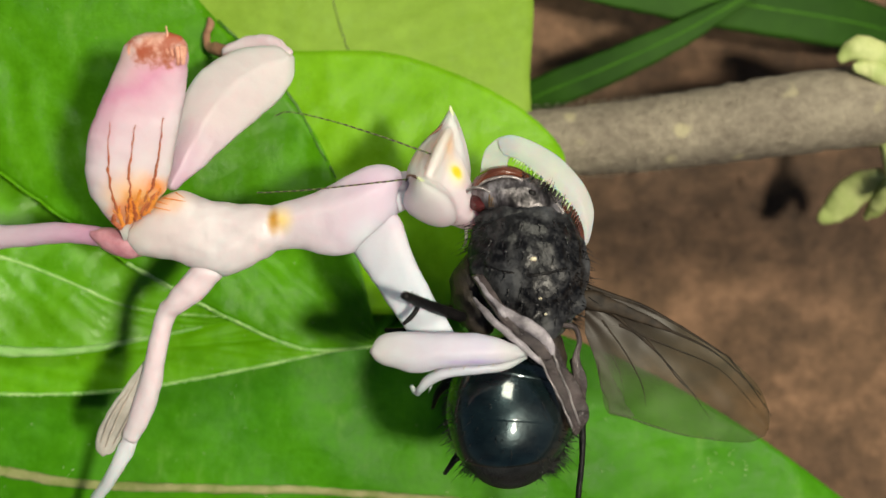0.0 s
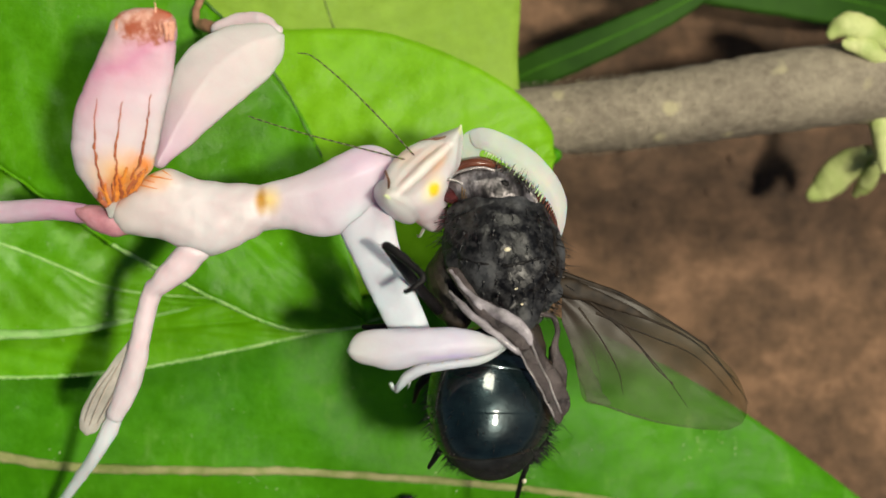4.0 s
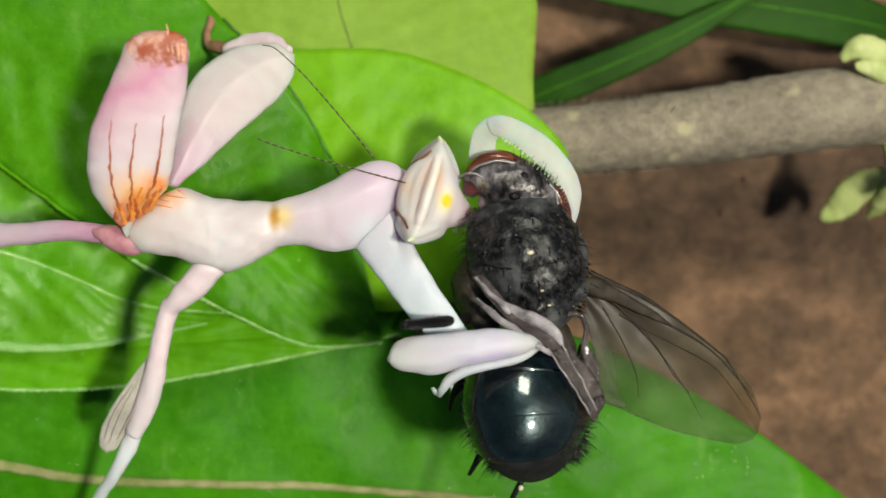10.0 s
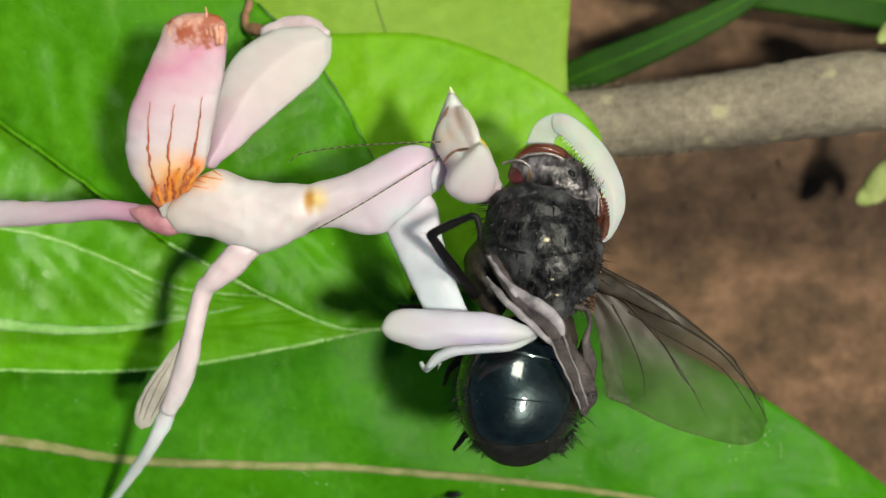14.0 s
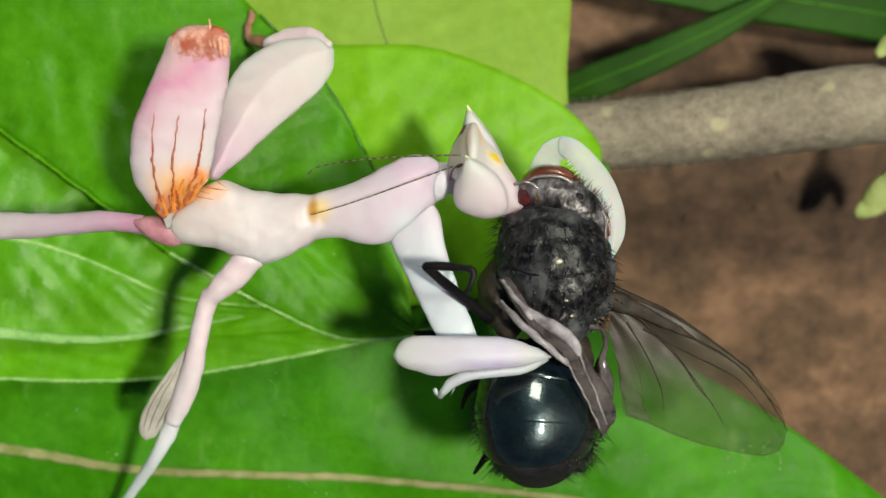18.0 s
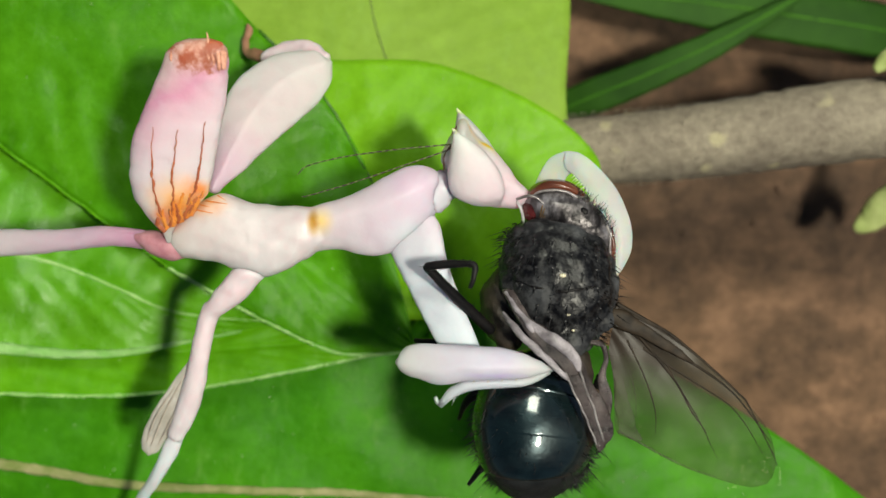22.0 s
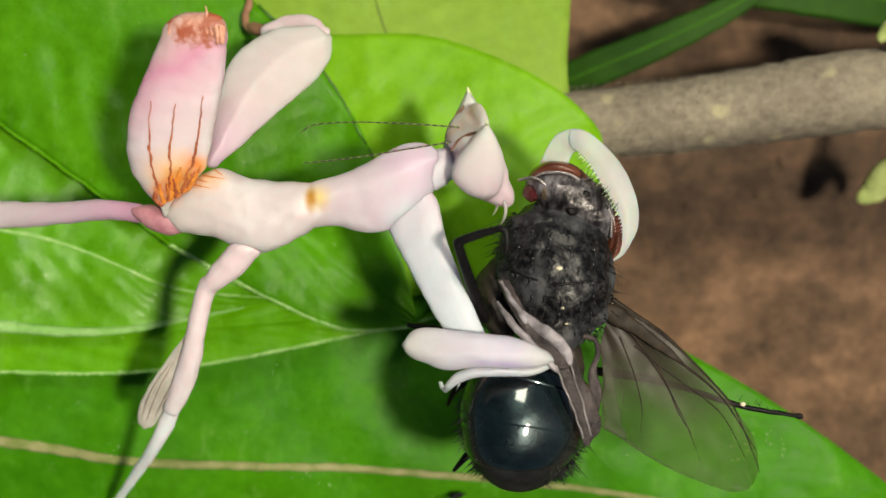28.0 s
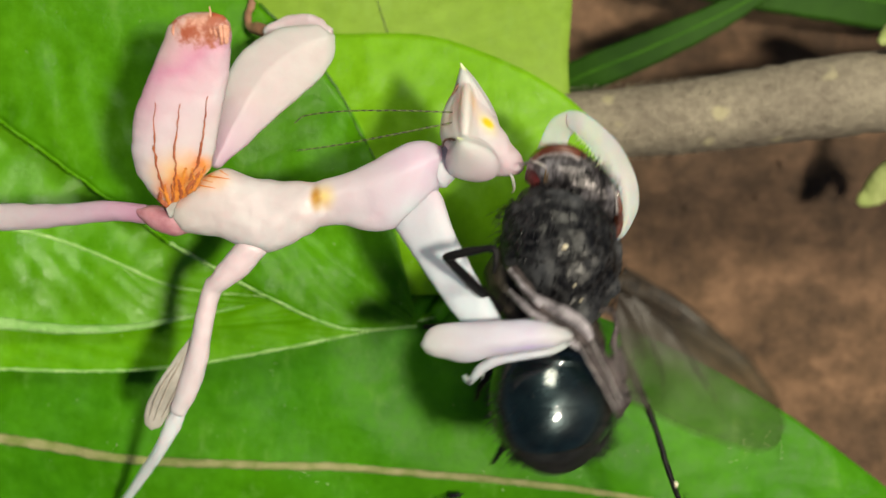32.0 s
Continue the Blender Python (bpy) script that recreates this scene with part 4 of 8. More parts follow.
def build_abdomen():
    bm = bmesh.new()
    ys = [0.42 + 0.104 * k for k in range(61)]
    plate(bm, [(abd_row(y)[0], y, abd_z(y) - 0.1) for y in ys], [(abd_row(y)[1], y, abd_z(y)) for y in ys], [abd_h(y) for y in ys], 90, 56, 0.72, 0.34, rough=0.03, skew=-0.5)
    part("abdomen", bm, M_ABD, mantis, "pink-white petal-like abdomen")
    # ragged tail points on the rusty tip
    l, r = abd_row(6.5)
    x = (l + r) / 2
    rnd = random.Random(4)
    for dx, ln in ((0.46, 0.34), (0.60, 0.12), (0.78, -0.05), (0.92, -0.35), (0.98, -0.75), (0.28, -0.02), (0.05, -0.12), (-0.3, -0.14), (-0.72, -0.1)):
        bm = bmesh.new()
        tube(bm, [(x + dx, 6.0, abd_z(6.0) + 0.30, 0.06, 0.06), (x + dx - 0.03, 6.5, abd_z(6.5) + 0.26, 0.08, 0.07), (x + dx - 0.05, 6.85 + ln, abd_z(6.85 + ln), 0.025, 0.025)], 10, 8, rough=0.08)
        part("cercus", bm, M_RUST, mantis, "small rust-red tail point")
    def on_top(px, py):
        """The point of the abdomen's upper face that lies over (px, py)."""
        ya = py
        for _ in range(6):
            l, r = abd_row(ya)
            f = max(-0.97, min(0.97, (2 * px - l - r) / (r - l)))
            sy = math.sqrt(1 - f * f)
            h = abd_h(ya) * (0.66 * sy ** 0.72 + 0.34 * max(0.0, 1 - abs(f + 0.45) / 1.45))
            ya = py + 0.387 * h
        return V((px, py, abd_z(ya) - 0.05 * (1 - f) + 0.922 * h + 0.02))

    def stripe(pts, r, m=M_REDLINE):
        bm = bmesh.new()
        S = spline(pts, 40)
        rnd2 = random.Random(int(abs(pts[0][0]) * 1000))
        rows = [(*on_top(p[0] + 0.06 * noise.noise(V((p[0] * 3, p[1] * 4, 2))), p[1]), r * rnd2.uniform(0.55, 1.4) * (0.35 + 0.65 * min(1, i / 18)), 0.03) for i, p in enumerate(S)]
        tube(bm, rows, 60, 6)
        part("stripe", bm, m, mantis, "rust-red line on the abdomen")

    stripe([(-2.72, 4.15), (-2.85, 3.3), (-2.92, 2.5), (-2.85, 1.75), (-2.75, 1.2)], 0.04)
    stripe([(-1.92, 4.05), (-2.1, 3.2), (-2.25, 2.4), (-2.3, 1.8), (-2.45, 1.2)], 0.04)
    stripe([(-1.0, 4.3), (-1.2, 3.3), (-1.42, 2.5), (-1.6, 2.0), (-1.9, 1.6)], 0.045)
    rnd = random.Random(9)
    for k in range(14):
        f = k / 13
        a = (-2.95 + 1.75 * f + rnd.uniform(-0.1, 0.1), 1.15 + 1.0 * f + rnd.uniform(-0.15, 0.3))
        b = (-2.75 + 0.9 * f, 0.72 + 0.55 * f)
        m = ((a[0] + b[0]) / 2 + rnd.uniform(-0.12, 0.12), (a[1] + b[1]) / 2)
        stripe([a, m, b], rnd.uniform(0.05, 0.11), M_ORANGE if k % 3 else M_REDLINE)


build_abdomen()


def build_body():
    # rear trunk with the leg bases
    bm = bmesh.new()
    plate(bm, [(-2.95, 0.97, -0.20), (-2.00, 1.50, 0.00), (-0.89, 2.04, 0.05), (-0.10, 1.78, 0.00), (1.00, 1.58, 0.00), (2.05, 1.54, 0.10), (2.73, 1.40, 0.10)],
          [(-2.75, 0.05, -0.30), (-2.20, -0.24, -0.20), (-1.18, -0.38, -0.10), (-0.22, -0.76, -0.10), (0.79, -0.94, -0.10), (2.00, -0.40, 0.00), (2.73, 0.12, 0.10)],
          [0.3, 0.65, 0.85, 0.9, 0.85, 0.74, 0.6], 44, 36, 0.74, rough=0.06)
    # fore trunk, arched, with a ridge nearer its upper margin
    plate(bm, [(1.40, 1.40, 0.10), (2.31, 1.49, 0.12), (2.71, 1.62, 0.15), (3.40, 1.78, 0.15), (4.20, 2.10, 0.20), (5.00, 2.54, 0.25), (5.70, 2.86, 0.25), (6.30, 2.90, 0.20), (6.76, 2.72, 0.15), (6.97, 2.34, 0.10)],
          [(1.40, -0.10, 0.10), (2.30, -0.12, 0.10), (2.76, -0.05, 0.10), (3.40, -0.05, 0.10), (4.20, -0.25, 0.10), (5.10, -0.19, 0.10), (5.96, 0.19, 0.10), (6.54, 0.83, 0.10), (6.84, 1.43, 0.10), (7.07, 1.75, 0.10)],
          [0.5, 0.62, 0.66, 0.70, 0.76, 0.84, 0.86, 0.76, 0.58, 0.36], 60, 40, 0.78, 0.45, rough=0.03, skew=-0.35)
    trunk = organic(part("trunk", bm, M_BODY, mantis, "cream-white trunk with an ochre band and lavender-pink fore part"), 0.06, 6)
    bpy.context.view_layer.update()
    bm = bmesh.new()
    plate(bm, [(-2.26, 0.50, -0.10), (-2.95, 0.69, -0.20), (-3.58, 0.77, -0.30), (-3.98, 0.69, -0.40)], [(-2.14, -0.24, -0.20), (-2.67, -0.32, -0.30), (-3.40, -0.09, -0.40), (-3.94, 0.25, -0.40)], [0.4, 0.5, 0.45, 0.28], 18, 20, 0.9, rough=0.05)
    part("leg_base", bm, M_PINKDARK, mantis, "dusky pink leg base")
    trunk_mesh = BVHTree.FromObject(trunk, bpy.context.evaluated_depsgraph_get())

    def dash(a, b, w):
        """A thin orange line lying on the trunk from a to b."""
        bm = bmesh.new()
        rows = []
        for k in range(9):
            p = V((*(np.array(a) * (1 - k / 8) + np.array(b) * k / 8), 5.0)) * U
            hit = trunk_mesh.ray_cast(p, V((0, 0, -1)))[0]
            if hit:
                rows.append((hit.x / U, hit.y / U, hit.z / U, w * (1 - 0.7 * k / 8), 0.02))
        if len(rows) > 2:
            tube(bm, rows, 16, 6)
            part("stripe", bm, M_ORANGE, mantis, "orange dash on the trunk")

    dash((-1.35, 1.75), (-0.55, 1.62), 0.035)
    dash((-1.75, 1.45), (-1.05, 1.30), 0.035)
    dash((-0.95, 1.95), (-0.62, 1.75), 0.03)
    dash((-1.55, 1.62), (-1.15, 1.52), 0.025)
    # neck, hinged in the fore trunk, its length along its own x
    bm = bmesh.new()
    tube(bm, [(-0.45, 0, 0.05, 0.72, 0.62), (0.1, 0.02, 0.06, 0.64, 0.60), (0.45, -0.05, 0.04, 0.50, 0.52), (0.85, 0.05, 0.02, 0.54, 0.52), (1.2, -0.03, -0.05, 0.46, 0.44), (1.45, 0, -0.10, 0.44, 0.40)], 22, 18, rough=0.08)
    return part("neck", bm, M_ARM, mantis, "short crumpled whitish neck", J_NECK)


J_NECK = (6.76, 1.96, 0.00)
mantis_neck = build_body()


def lobed(name, rows, label, material):
    bm = bmesh.new()
    tube(bm, rows, 34, 18, rough=0.05)
    return part(name, bm, material, mantis, label)


def build_rear_legs():
    # broad petal-shaped thigh with a lengthwise ridge
    bm = bmesh.new()
    plate(bm, [(-1.48, 2.24, -0.60), (-1.33, 3.59, -0.90), (-1.07, 5.20, -1.50), (-0.55, 6.50, -2.10), (0.63, 7.39, -2.60), (2.04, 7.66, -2.90), (2.72, 7.33, -3.00)],
          [(-1.03, 2.16, -0.60), (-0.19, 2.96, -0.90), (0.79, 4.02, -1.50), (1.71, 4.91, -2.10), (2.46, 5.74, -2.60), (2.85, 6.50, -2.90), (2.85, 7.16, -3.00)],
          [0.25, 0.4, 0.5, 0.52, 0.46, 0.3, 0.08], 44, 48, 0.7, 0.55, rough=0.04)
    part("thigh", bm, M_PETAL, mantis, "broad pale pink petal-shaped thigh")
    lobed("shin", [(*(2.59, 7.33, -3.20), 0.25, 0.2), (*(1.89, 7.81, -3.70), 0.36, 0.2), (*(0.96, 7.90, -4.20), 0.36, 0.18), (*(0.04, 7.62, -4.60), 0.26, 0.16)], "pale grey-white shin", M_LIMB)
    bm = bmesh.new()
    tube(bm, [(*(0.26, 7.68, -4.60), 0.24, 0.18), (*(-0.41, 7.95, -5.20), 0.26, 0.18), (*(-0.82, 8.19, -5.80), 0.16, 0.14), (*(-0.93, 8.70, -6.20), 0.13, 0.12), (*(-0.81, 9.17, -6.35), 0.16, 0.1), (*(-0.87, 9.41, -6.40), 0.08, 0.08)], 20, 12, rough=0.07)
    part("foot", bm, M_FOOT, mantis, "rust-brown foot")
    # slim pink thigh reaching out along the leaf
    lobed("thigh", [(*(-3.46, 0.31, -0.40), 0.3, 0.3), (*(-3.93, 0.50, -0.50), 0.36, 0.34), (*(-5.23, 0.61, -0.80), 0.37, 0.34), (*(-7.32, 0.49, -1.60), 0.42, 0.34), (*(-9.48, 0.49, -2.40), 0.5, 0.34), (*(-11.70, 0.45, -3.20), 0.4, 0.3), (*(-13.21, 0.42, -3.70), 0.22, 0.2)], "slim pink thigh", M_PINK)
    lobed("shin", [(*(-13.21, 0.42, -3.70), 0.22, 0.2), (*(-13.95, -0.36, -4.40), 0.25, 0.2), (*(-14.98, -1.48, -6.20), 0.2, 0.16), (*(-15.61, -2.20, -7.40), 0.12, 0.1)], "slim pink shin", M_PINK)
    # near leg: thigh, long shin with a leaf-like lobe, and foot
    bm = bmesh.new()
    plate(bm, [(-0.36, -0.48, 0.00), (-0.88, -1.04, -0.20), (-1.36, -1.61, -0.40), (-1.72, -2.12, -0.60)], [(0.64, -0.92, 0.00), (0.01, -1.60, -0.20), (-0.67, -2.13, -0.40), (-1.23, -2.42, -0.60)], [0.5, 0.5, 0.42, 0.3], 20, 22, 0.9, rough=0.05)
    plate(bm, [(-1.66, -1.85, -0.50), (-1.90, -2.43, -0.70), (-2.21, -3.46, -1.00), (-2.61, -4.73, -1.50), (-3.12, -5.94, -2.10), (-3.46, -6.77, -2.50)], [(-0.85, -2.01, -0.50), (-1.21, -2.59, -0.70), (-1.58, -3.91, -1.00), (-1.86, -5.11, -1.50), (-2.36, -6.26, -2.10), (-2.87, -7.04, -2.50)], [0.3, 0.36, 0.36, 0.36, 0.34, 0.22], 34, 22, 0.85, 0.2, rough=0.04)
    organic(part("thigh", bm, M_LIMB, mantis, "pale pink thigh with a lobe"), 0.06, 9)
    bm = bmesh.new()
    plate(bm, [(-2.25, -3.78, -1.20), (-3.15, -4.92, -1.70), (-3.89, -5.85, -2.20), (-4.44, -6.68, -2.80), (-4.58, -7.34, -3.10), (-4.39, -7.63, -3.20)], [(-2.11, -4.30, -1.30), (-2.44, -5.06, -1.70), (-2.91, -6.07, -2.30), (-3.44, -6.81, -2.80), (-3.94, -7.49, -3.10), (-4.27, -7.66, -3.20)], [0.06, 0.1, 0.12, 0.12, 0.1, 0.04], 30, 20, 0.8, 0.3, rough=0.05)
    lobe = part("thigh_lobe", bm, M_LOBE, mantis, "translucent greyish leaf-like lobe")
    for a, b, c in (((-2.54, -4.48, -1.40), (-3.38, -5.83, -2.05), (-4.16, -7.26, -2.95)), ((-2.58, -4.95, -1.55), (-3.18, -6.16, -2.20), (-3.85, -7.16, -2.90)), ((-2.96, -4.95, -1.60), (-3.77, -6.06, -2.20), (-4.32, -7.10, -2.90))):
        bm = bmesh.new()
        tube(bm, [(*a, 0.02, 0.02), (b[0], b[1], b[2] + 0.1, 0.03, 0.03), (c[0], c[1], c[2] + 0.1, 0.015, 0.015)], 16, 6)
        part("lobe_vein", bm, M_GREYVEIN, lobe, "thin dark vein")
    lobed("shin", [(*(-2.67, -5.80, -1.80), 0.15, 0.12), (*(-3.01, -6.53, -2.30), 0.25, 0.20), (*(-3.38, -7.31, -2.90), 0.31, 0.24), (*(-4.13, -8.44, -3.90), 0.27, 0.22), (*(-5.22, -9.73, -5.60), 0.22, 0.18), (*(-6.60, -11.29, -7.80), 0.16, 0.14), (*(-7.20, -11.98, -8.70), 0.13, 0.1)], "blue-white shin", M_SHIN)
    bm = bmesh.new()
    tube(bm, [(*(-7.20, -11.98, -8.70), 0.13, 0.1), (*(-7.87, -12.64, -8.95), 0.12, 0.08), (*(-8.49, -13.01, -9.00), 0.08, 0.06)], 10, 8)
    part("foot", bm, M_ARM, mantis)


build_rear_legs()

# fore limbs: each keyed part has its origin at its joint
def sub(rows, j):
    return [(r[0] - j[0], r[1] - j[1], r[2] - j[2], *r[3:]) for r in rows]


J_ARM = (5.41, 0.49, 0.20)
J_GRIP = (8.54, -3.68, 1.70)
J_FAR = (11.16, 3.05, -0.60)


def build_fore_limbs():
    bm = bmesh.new()
    plate(bm, sub([(4.85, 1.05, -0.45), (4.84, 0.30, -0.25), (5.29, -0.36, 0.10), (5.82, -1.10, 0.50), (6.45, -2.04, 0.80), (7.12, -2.99, 1.05), (7.90, -4.03, 1.15)], J_ARM),
          sub([(6.30, 2.00, -0.30), (6.55, 1.39, 0.02), (6.90, 0.82, 0.30), (7.20, -0.11, 0.60), (7.63, -1.09, 0.85), (8.21, -2.17, 1.10), (8.95, -3.49, 1.15)], J_ARM), [0.35, 0.55, 0.5, 0.42, 0.36, 0.34, 0.25], 40, 26, 0.7, 0.25, rough=0.04, skew=0.5)
    arm = part("upper_arm", bm, M_ARM, mantis, "flat bluish-white upper fore limb", J_ARM)
    bm = bmesh.new()
    rnd = random.Random(2)
    for i in range(26):
        f = i / 25
        x, y, z = np.array((6.61, 0.95, 0.30)) * (1 - f) + np.array((8.37, -2.85, 1.10)) * f
        spike(bm, (x - J_ARM[0], y - J_ARM[1], z - J_ARM[2]), (x - J_ARM[0] + 0.09, y - J_ARM[1] + 0.04, z - J_ARM[2]), 0.04)
    part("arm_teeth", bm, M_ARM, arm)
    # gripping limb across the fly
    bm = bmesh.new()
    plate(bm, [(-2.66, 0.28, 0.06), (-2.56, 0.52, 0.08), (-2.22, 0.76, 0.15), (-1.55, 0.82, 0.26), (-0.59, 0.80, 0.36), (0.37, 0.77, 0.40), (1.23, 0.69, 0.34), (1.99, 0.42, 0.18), (2.62, 0.06, -0.10)],
          [(-2.66, 0.06, 0.0), (-2.47, -0.20, 0.05), (-1.83, -0.43, 0.14), (-1.16, -0.56, 0.22), (-0.40, -0.42, 0.30), (0.37, -0.33, 0.34), (1.33, -0.28, 0.30), (2.09, -0.14, 0.14), (2.62, -0.03, -0.12)], [0.20, 0.34, 0.40, 0.44, 0.46, 0.44, 0.36, 0.24, 0.06], 48, 30, 0.68, 0.25, rough=0.03, skew=0.2)
    grip = part("gripping_limb", bm, M_GRIP, mantis, "lavender-white gripping fore limb", J_GRIP)
    bm = bmesh.new()
    tube(bm, [(2.50, -0.06, -0.12, 0.08, 0.08), (1.71, -0.36, 0.16, 0.15, 0.16), (0.75, -0.46, 0.24, 0.17, 0.18), (-0.21, -0.57, 0.22, 0.19, 0.18), (-0.74, -0.80, 0.12, 0.18, 0.15), (-1.05, -1.12, 0.02, 0.14, 0.12), (-1.18, -1.30, -0.04, 0.11, 0.09)], 40, 16, rough=0.03)
    tube(bm, [(-1.10, -1.22, 0.0, 0.10, 0.08), (-1.26, -1.20, -0.02, 0.09, 0.08), (-1.36, -1.02, 0.0, 0.07, 0.06)], 10, 8, rough=0.02)
    for x in (-0.95, -0.7):
        spike(bm, (x, -1.0, 0.02), (x - 0.10, -1.30, -0.05), 0.05)
    part("fore_shin", bm, M_GRIP, grip, "thin cream fore shin with a hooked end")
    # small spikes put where the limb has only dark shadow spots
    bm = bmesh.new()
    for i in range(5):
        f = i / 5
        x, y, z = np.array((8.0, -4.10, 2.20)) * (1 - f) + np.array((10.4, -3.92, 2.05)) * f
        spike(bm, (x - J_GRIP[0], y - J_GRIP[1], z - J_GRIP[2]), (x - J_GRIP[0] - 0.06, y - J_GRIP[1] - 0.10, z - J_GRIP[2]), 0.03)
    part("grip_shade_spikes", bm, M_GREYVEIN, grip, "small grey spikes in place of dark shadow spots")
    # arched limb behind the fly's head
    bm = bmesh.new()
    plate(bm, [(-1.35, -0.95, -0.70), (-1.20, -0.20, -0.55), (-1.10, 0.35, -0.40), (-0.95, 0.82, -0.28), (-0.69, 1.10, -0.18), (-0.36, 1.28, -0.10), (0.02, 1.32, -0.04)],
          [(-0.45, -1.25, -0.70), (-0.32, -0.50, -0.50), (-0.20, 0.10, -0.32), (-0.16, 0.36, -0.22), (-0.10, 0.48, -0.14), (0.02, 0.60, -0.08), (0.20, 0.70, -0.04)], [0.16, 0.15, 0.13, 0.12, 0.11, 0.10, 0.06], 34, 22, 0.9, 0.75, rough=0.012, skew=0.3)
    far = part("far_upper_arm", bm, M_CLEAR, mantis, "translucent white bent fore limb", J_FAR)
    bm = bmesh.new()
    inner_edge = [(-0.25, 0.60, -0.04), (0.05, 0.46, 0.04), (0.46, 0.16, 0.10), (1.10, -0.48, 0.16), (1.64, -1.04, 0.16), (2.02, -1.62, 0.12), (2.18, -2.16, 0.06), (2.20, -2.58, 0.0), (2.06, -2.99, -0.06)]
    plate(bm, [(-0.40, 1.22, -0.06), (0.00, 1.31, 0.0), (0.68, 1.05, 0.06), (1.61, 0.41, 0.10), (2.24, -0.35, 0.10), (2.57, -0.98, 0.08), (2.68, -1.69, 0.04), (2.46, -2.57, -0.02), (2.10, -2.99, -0.06)],
          inner_edge, [0.08, 0.12, 0.14, 0.15, 0.14, 0.13, 0.10, 0.07, 0.03], 56, 26, 0.9, 0.75, rough=0.015, skew=0.2)
    part("far_gripping_limb", bm, M_CLEAR, far, "translucent white toothed fore limb")
    inner = spline(inner_edge[1:8], 30)
    for i, p in enumerate(inner):
        bm = bmesh.new()
        q = V(p)
        ln = 0.14 + 0.09 * (i % 2) + 0.50 * (i / 30) ** 2.2
        spike(bm, q + V((0.06, 0.05, 0.02)), q + V((-0.32 * ln - 0.06, -0.95 * ln, 0.05 + 0.2 * ln)), 0.045)
        part("spine", bm, M_SPINE if i > 17 else M_TOOTH, far, "dark red-brown spine" if i > 17 else "pale green spine")
    return arm, grip, far


upper_arm, grip_limb, far_limb = build_fore_limbs()


def build_head():
    # deep wedge: face, crown and blunt mouth, filled out between two large teardrop eyes
    bm = bmesh.new()
    side = [(-1.80, 1.42, -0.18), (-1.35, 1.30, -0.42), (-0.8, 1.12, -0.52), (-0.1, 0.95, -0.52), (0.55, 0.76, -0.36), (0.95, 0.60, -0.18), (1.28, 0.47, -0.02), (1.52, 0.30, 0.06)]
    plate(bm, side, [(x, -y, z) for x, y, z in side], [0.24, 0.58, 0.82, 0.86, 0.74, 0.54, 0.42, 0.26], 44, 40, 0.55, rough=0.02)

    def eye_drop(bm, s, grow, out):
        """Teardrop eye, broad at its base and drawn out to a fine point."""
        plate(bm, [(-2.34, s * (1.80 + out), -0.06), (-1.9, s * (1.62 + out), 0.06), (-1.4, s * (1.38 + out), 0.15), (-0.8, s * (1.10 + out), 0.20), (-0.1, s * (0.86 + out), 0.12), (0.5, s * (0.64 + out), -0.12), (0.82, s * (0.50 + out), -0.42)],
              [(-2.32, s * (1.80 + out), -0.14), (-2.0, s * (1.64 + out), -0.46), (-1.55, s * (1.40 + out), -0.95), (-1.05, s * (1.14 + out), -1.42), (-0.5, s * (0.90 + out), -1.66), (0.15, s * (0.66 + out), -1.42), (0.62, s * (0.50 + out), -1.02)],
              [h + grow for h in (0.05, 0.24, 0.41, 0.53, 0.58, 0.52, 0.28)], 44, 36, 0.9)

    tube(bm, [(-1.62, -1.05, -0.62, 0.30, 0.34), (-1.42, -0.5, -0.85, 0.42, 0.50), (-1.36, 0, -0.90, 0.46, 0.54), (-1.42, 0.5, -0.85, 0.42, 0.50), (-1.62, 1.05, -0.62, 0.30, 0.34)], 26, 20)
    tube(bm, [(-1.70, -1.15, -0.40, 0.25, 0.28), (-1.58, -0.6, -0.50, 0.36, 0.40), (-1.54, 0, -0.52, 0.40, 0.42), (-1.58, 0.6, -0.50, 0.36, 0.40), (-1.70, 1.15, -0.40, 0.25, 0.28)], 26, 20)
    for s in (1, -1):
        eye_drop(bm, s, 0.0, 0.0)
    head = organic(part("head", bm, M_HEAD, mantis, "pale pink wedge-shaped head with yellow marks", (0, 0, 0)), 0.055, 11)
    for s in (1, -1):
        bm = bmesh.new()
        eye_drop(bm, s, -0.05, 0.055)
        part("eye", bm, M_HEAD, head, "smooth conical lilac-white eye")
        bm = bmesh.new()
        tube(bm, [(-1.98, s * 1.66, -0.14, 0.13, 0.16), (-2.14, s * 1.73, -0.11, 0.10, 0.11), (-2.42, s * 1.84, -0.08, 0.035, 0.035)], 10, 12)
        part("eye_point", bm, M_TIP, head, "pale yellow-green eye point")
        bm = bmesh.new()
        tube(bm, [(-1.98, s * 1.46, -0.36, 0.03, 0.03), (-1.86, s * 1.12, -0.70, 0.06, 0.05), (-1.66, s * 0.86, -1.10, 0.06, 0.05), (-1.30, s * 0.66, -1.42, 0.03, 0.03)], 18, 8)
        part("eye_stripe", bm, M_FOOT, head, "rust-brown stripe")
        bm = bmesh.new()
        tube(bm, [(1.10, s * 0.4, -0.1, 0.07, 0.07), (1.50, s * 0.62, -0.15, 0.06, 0.06), (1.90, s * 0.60, -0.35, 0.05, 0.05), (2.10, s * 0.52, -0.55, 0.02, 0.02)], 16, 8)
        part("palp", bm, M_HEAD, head, "thin pale mouth palp")
    return head


mantis_head = build_head()

J_FEEL = (7.40, 2.07, 0.50)


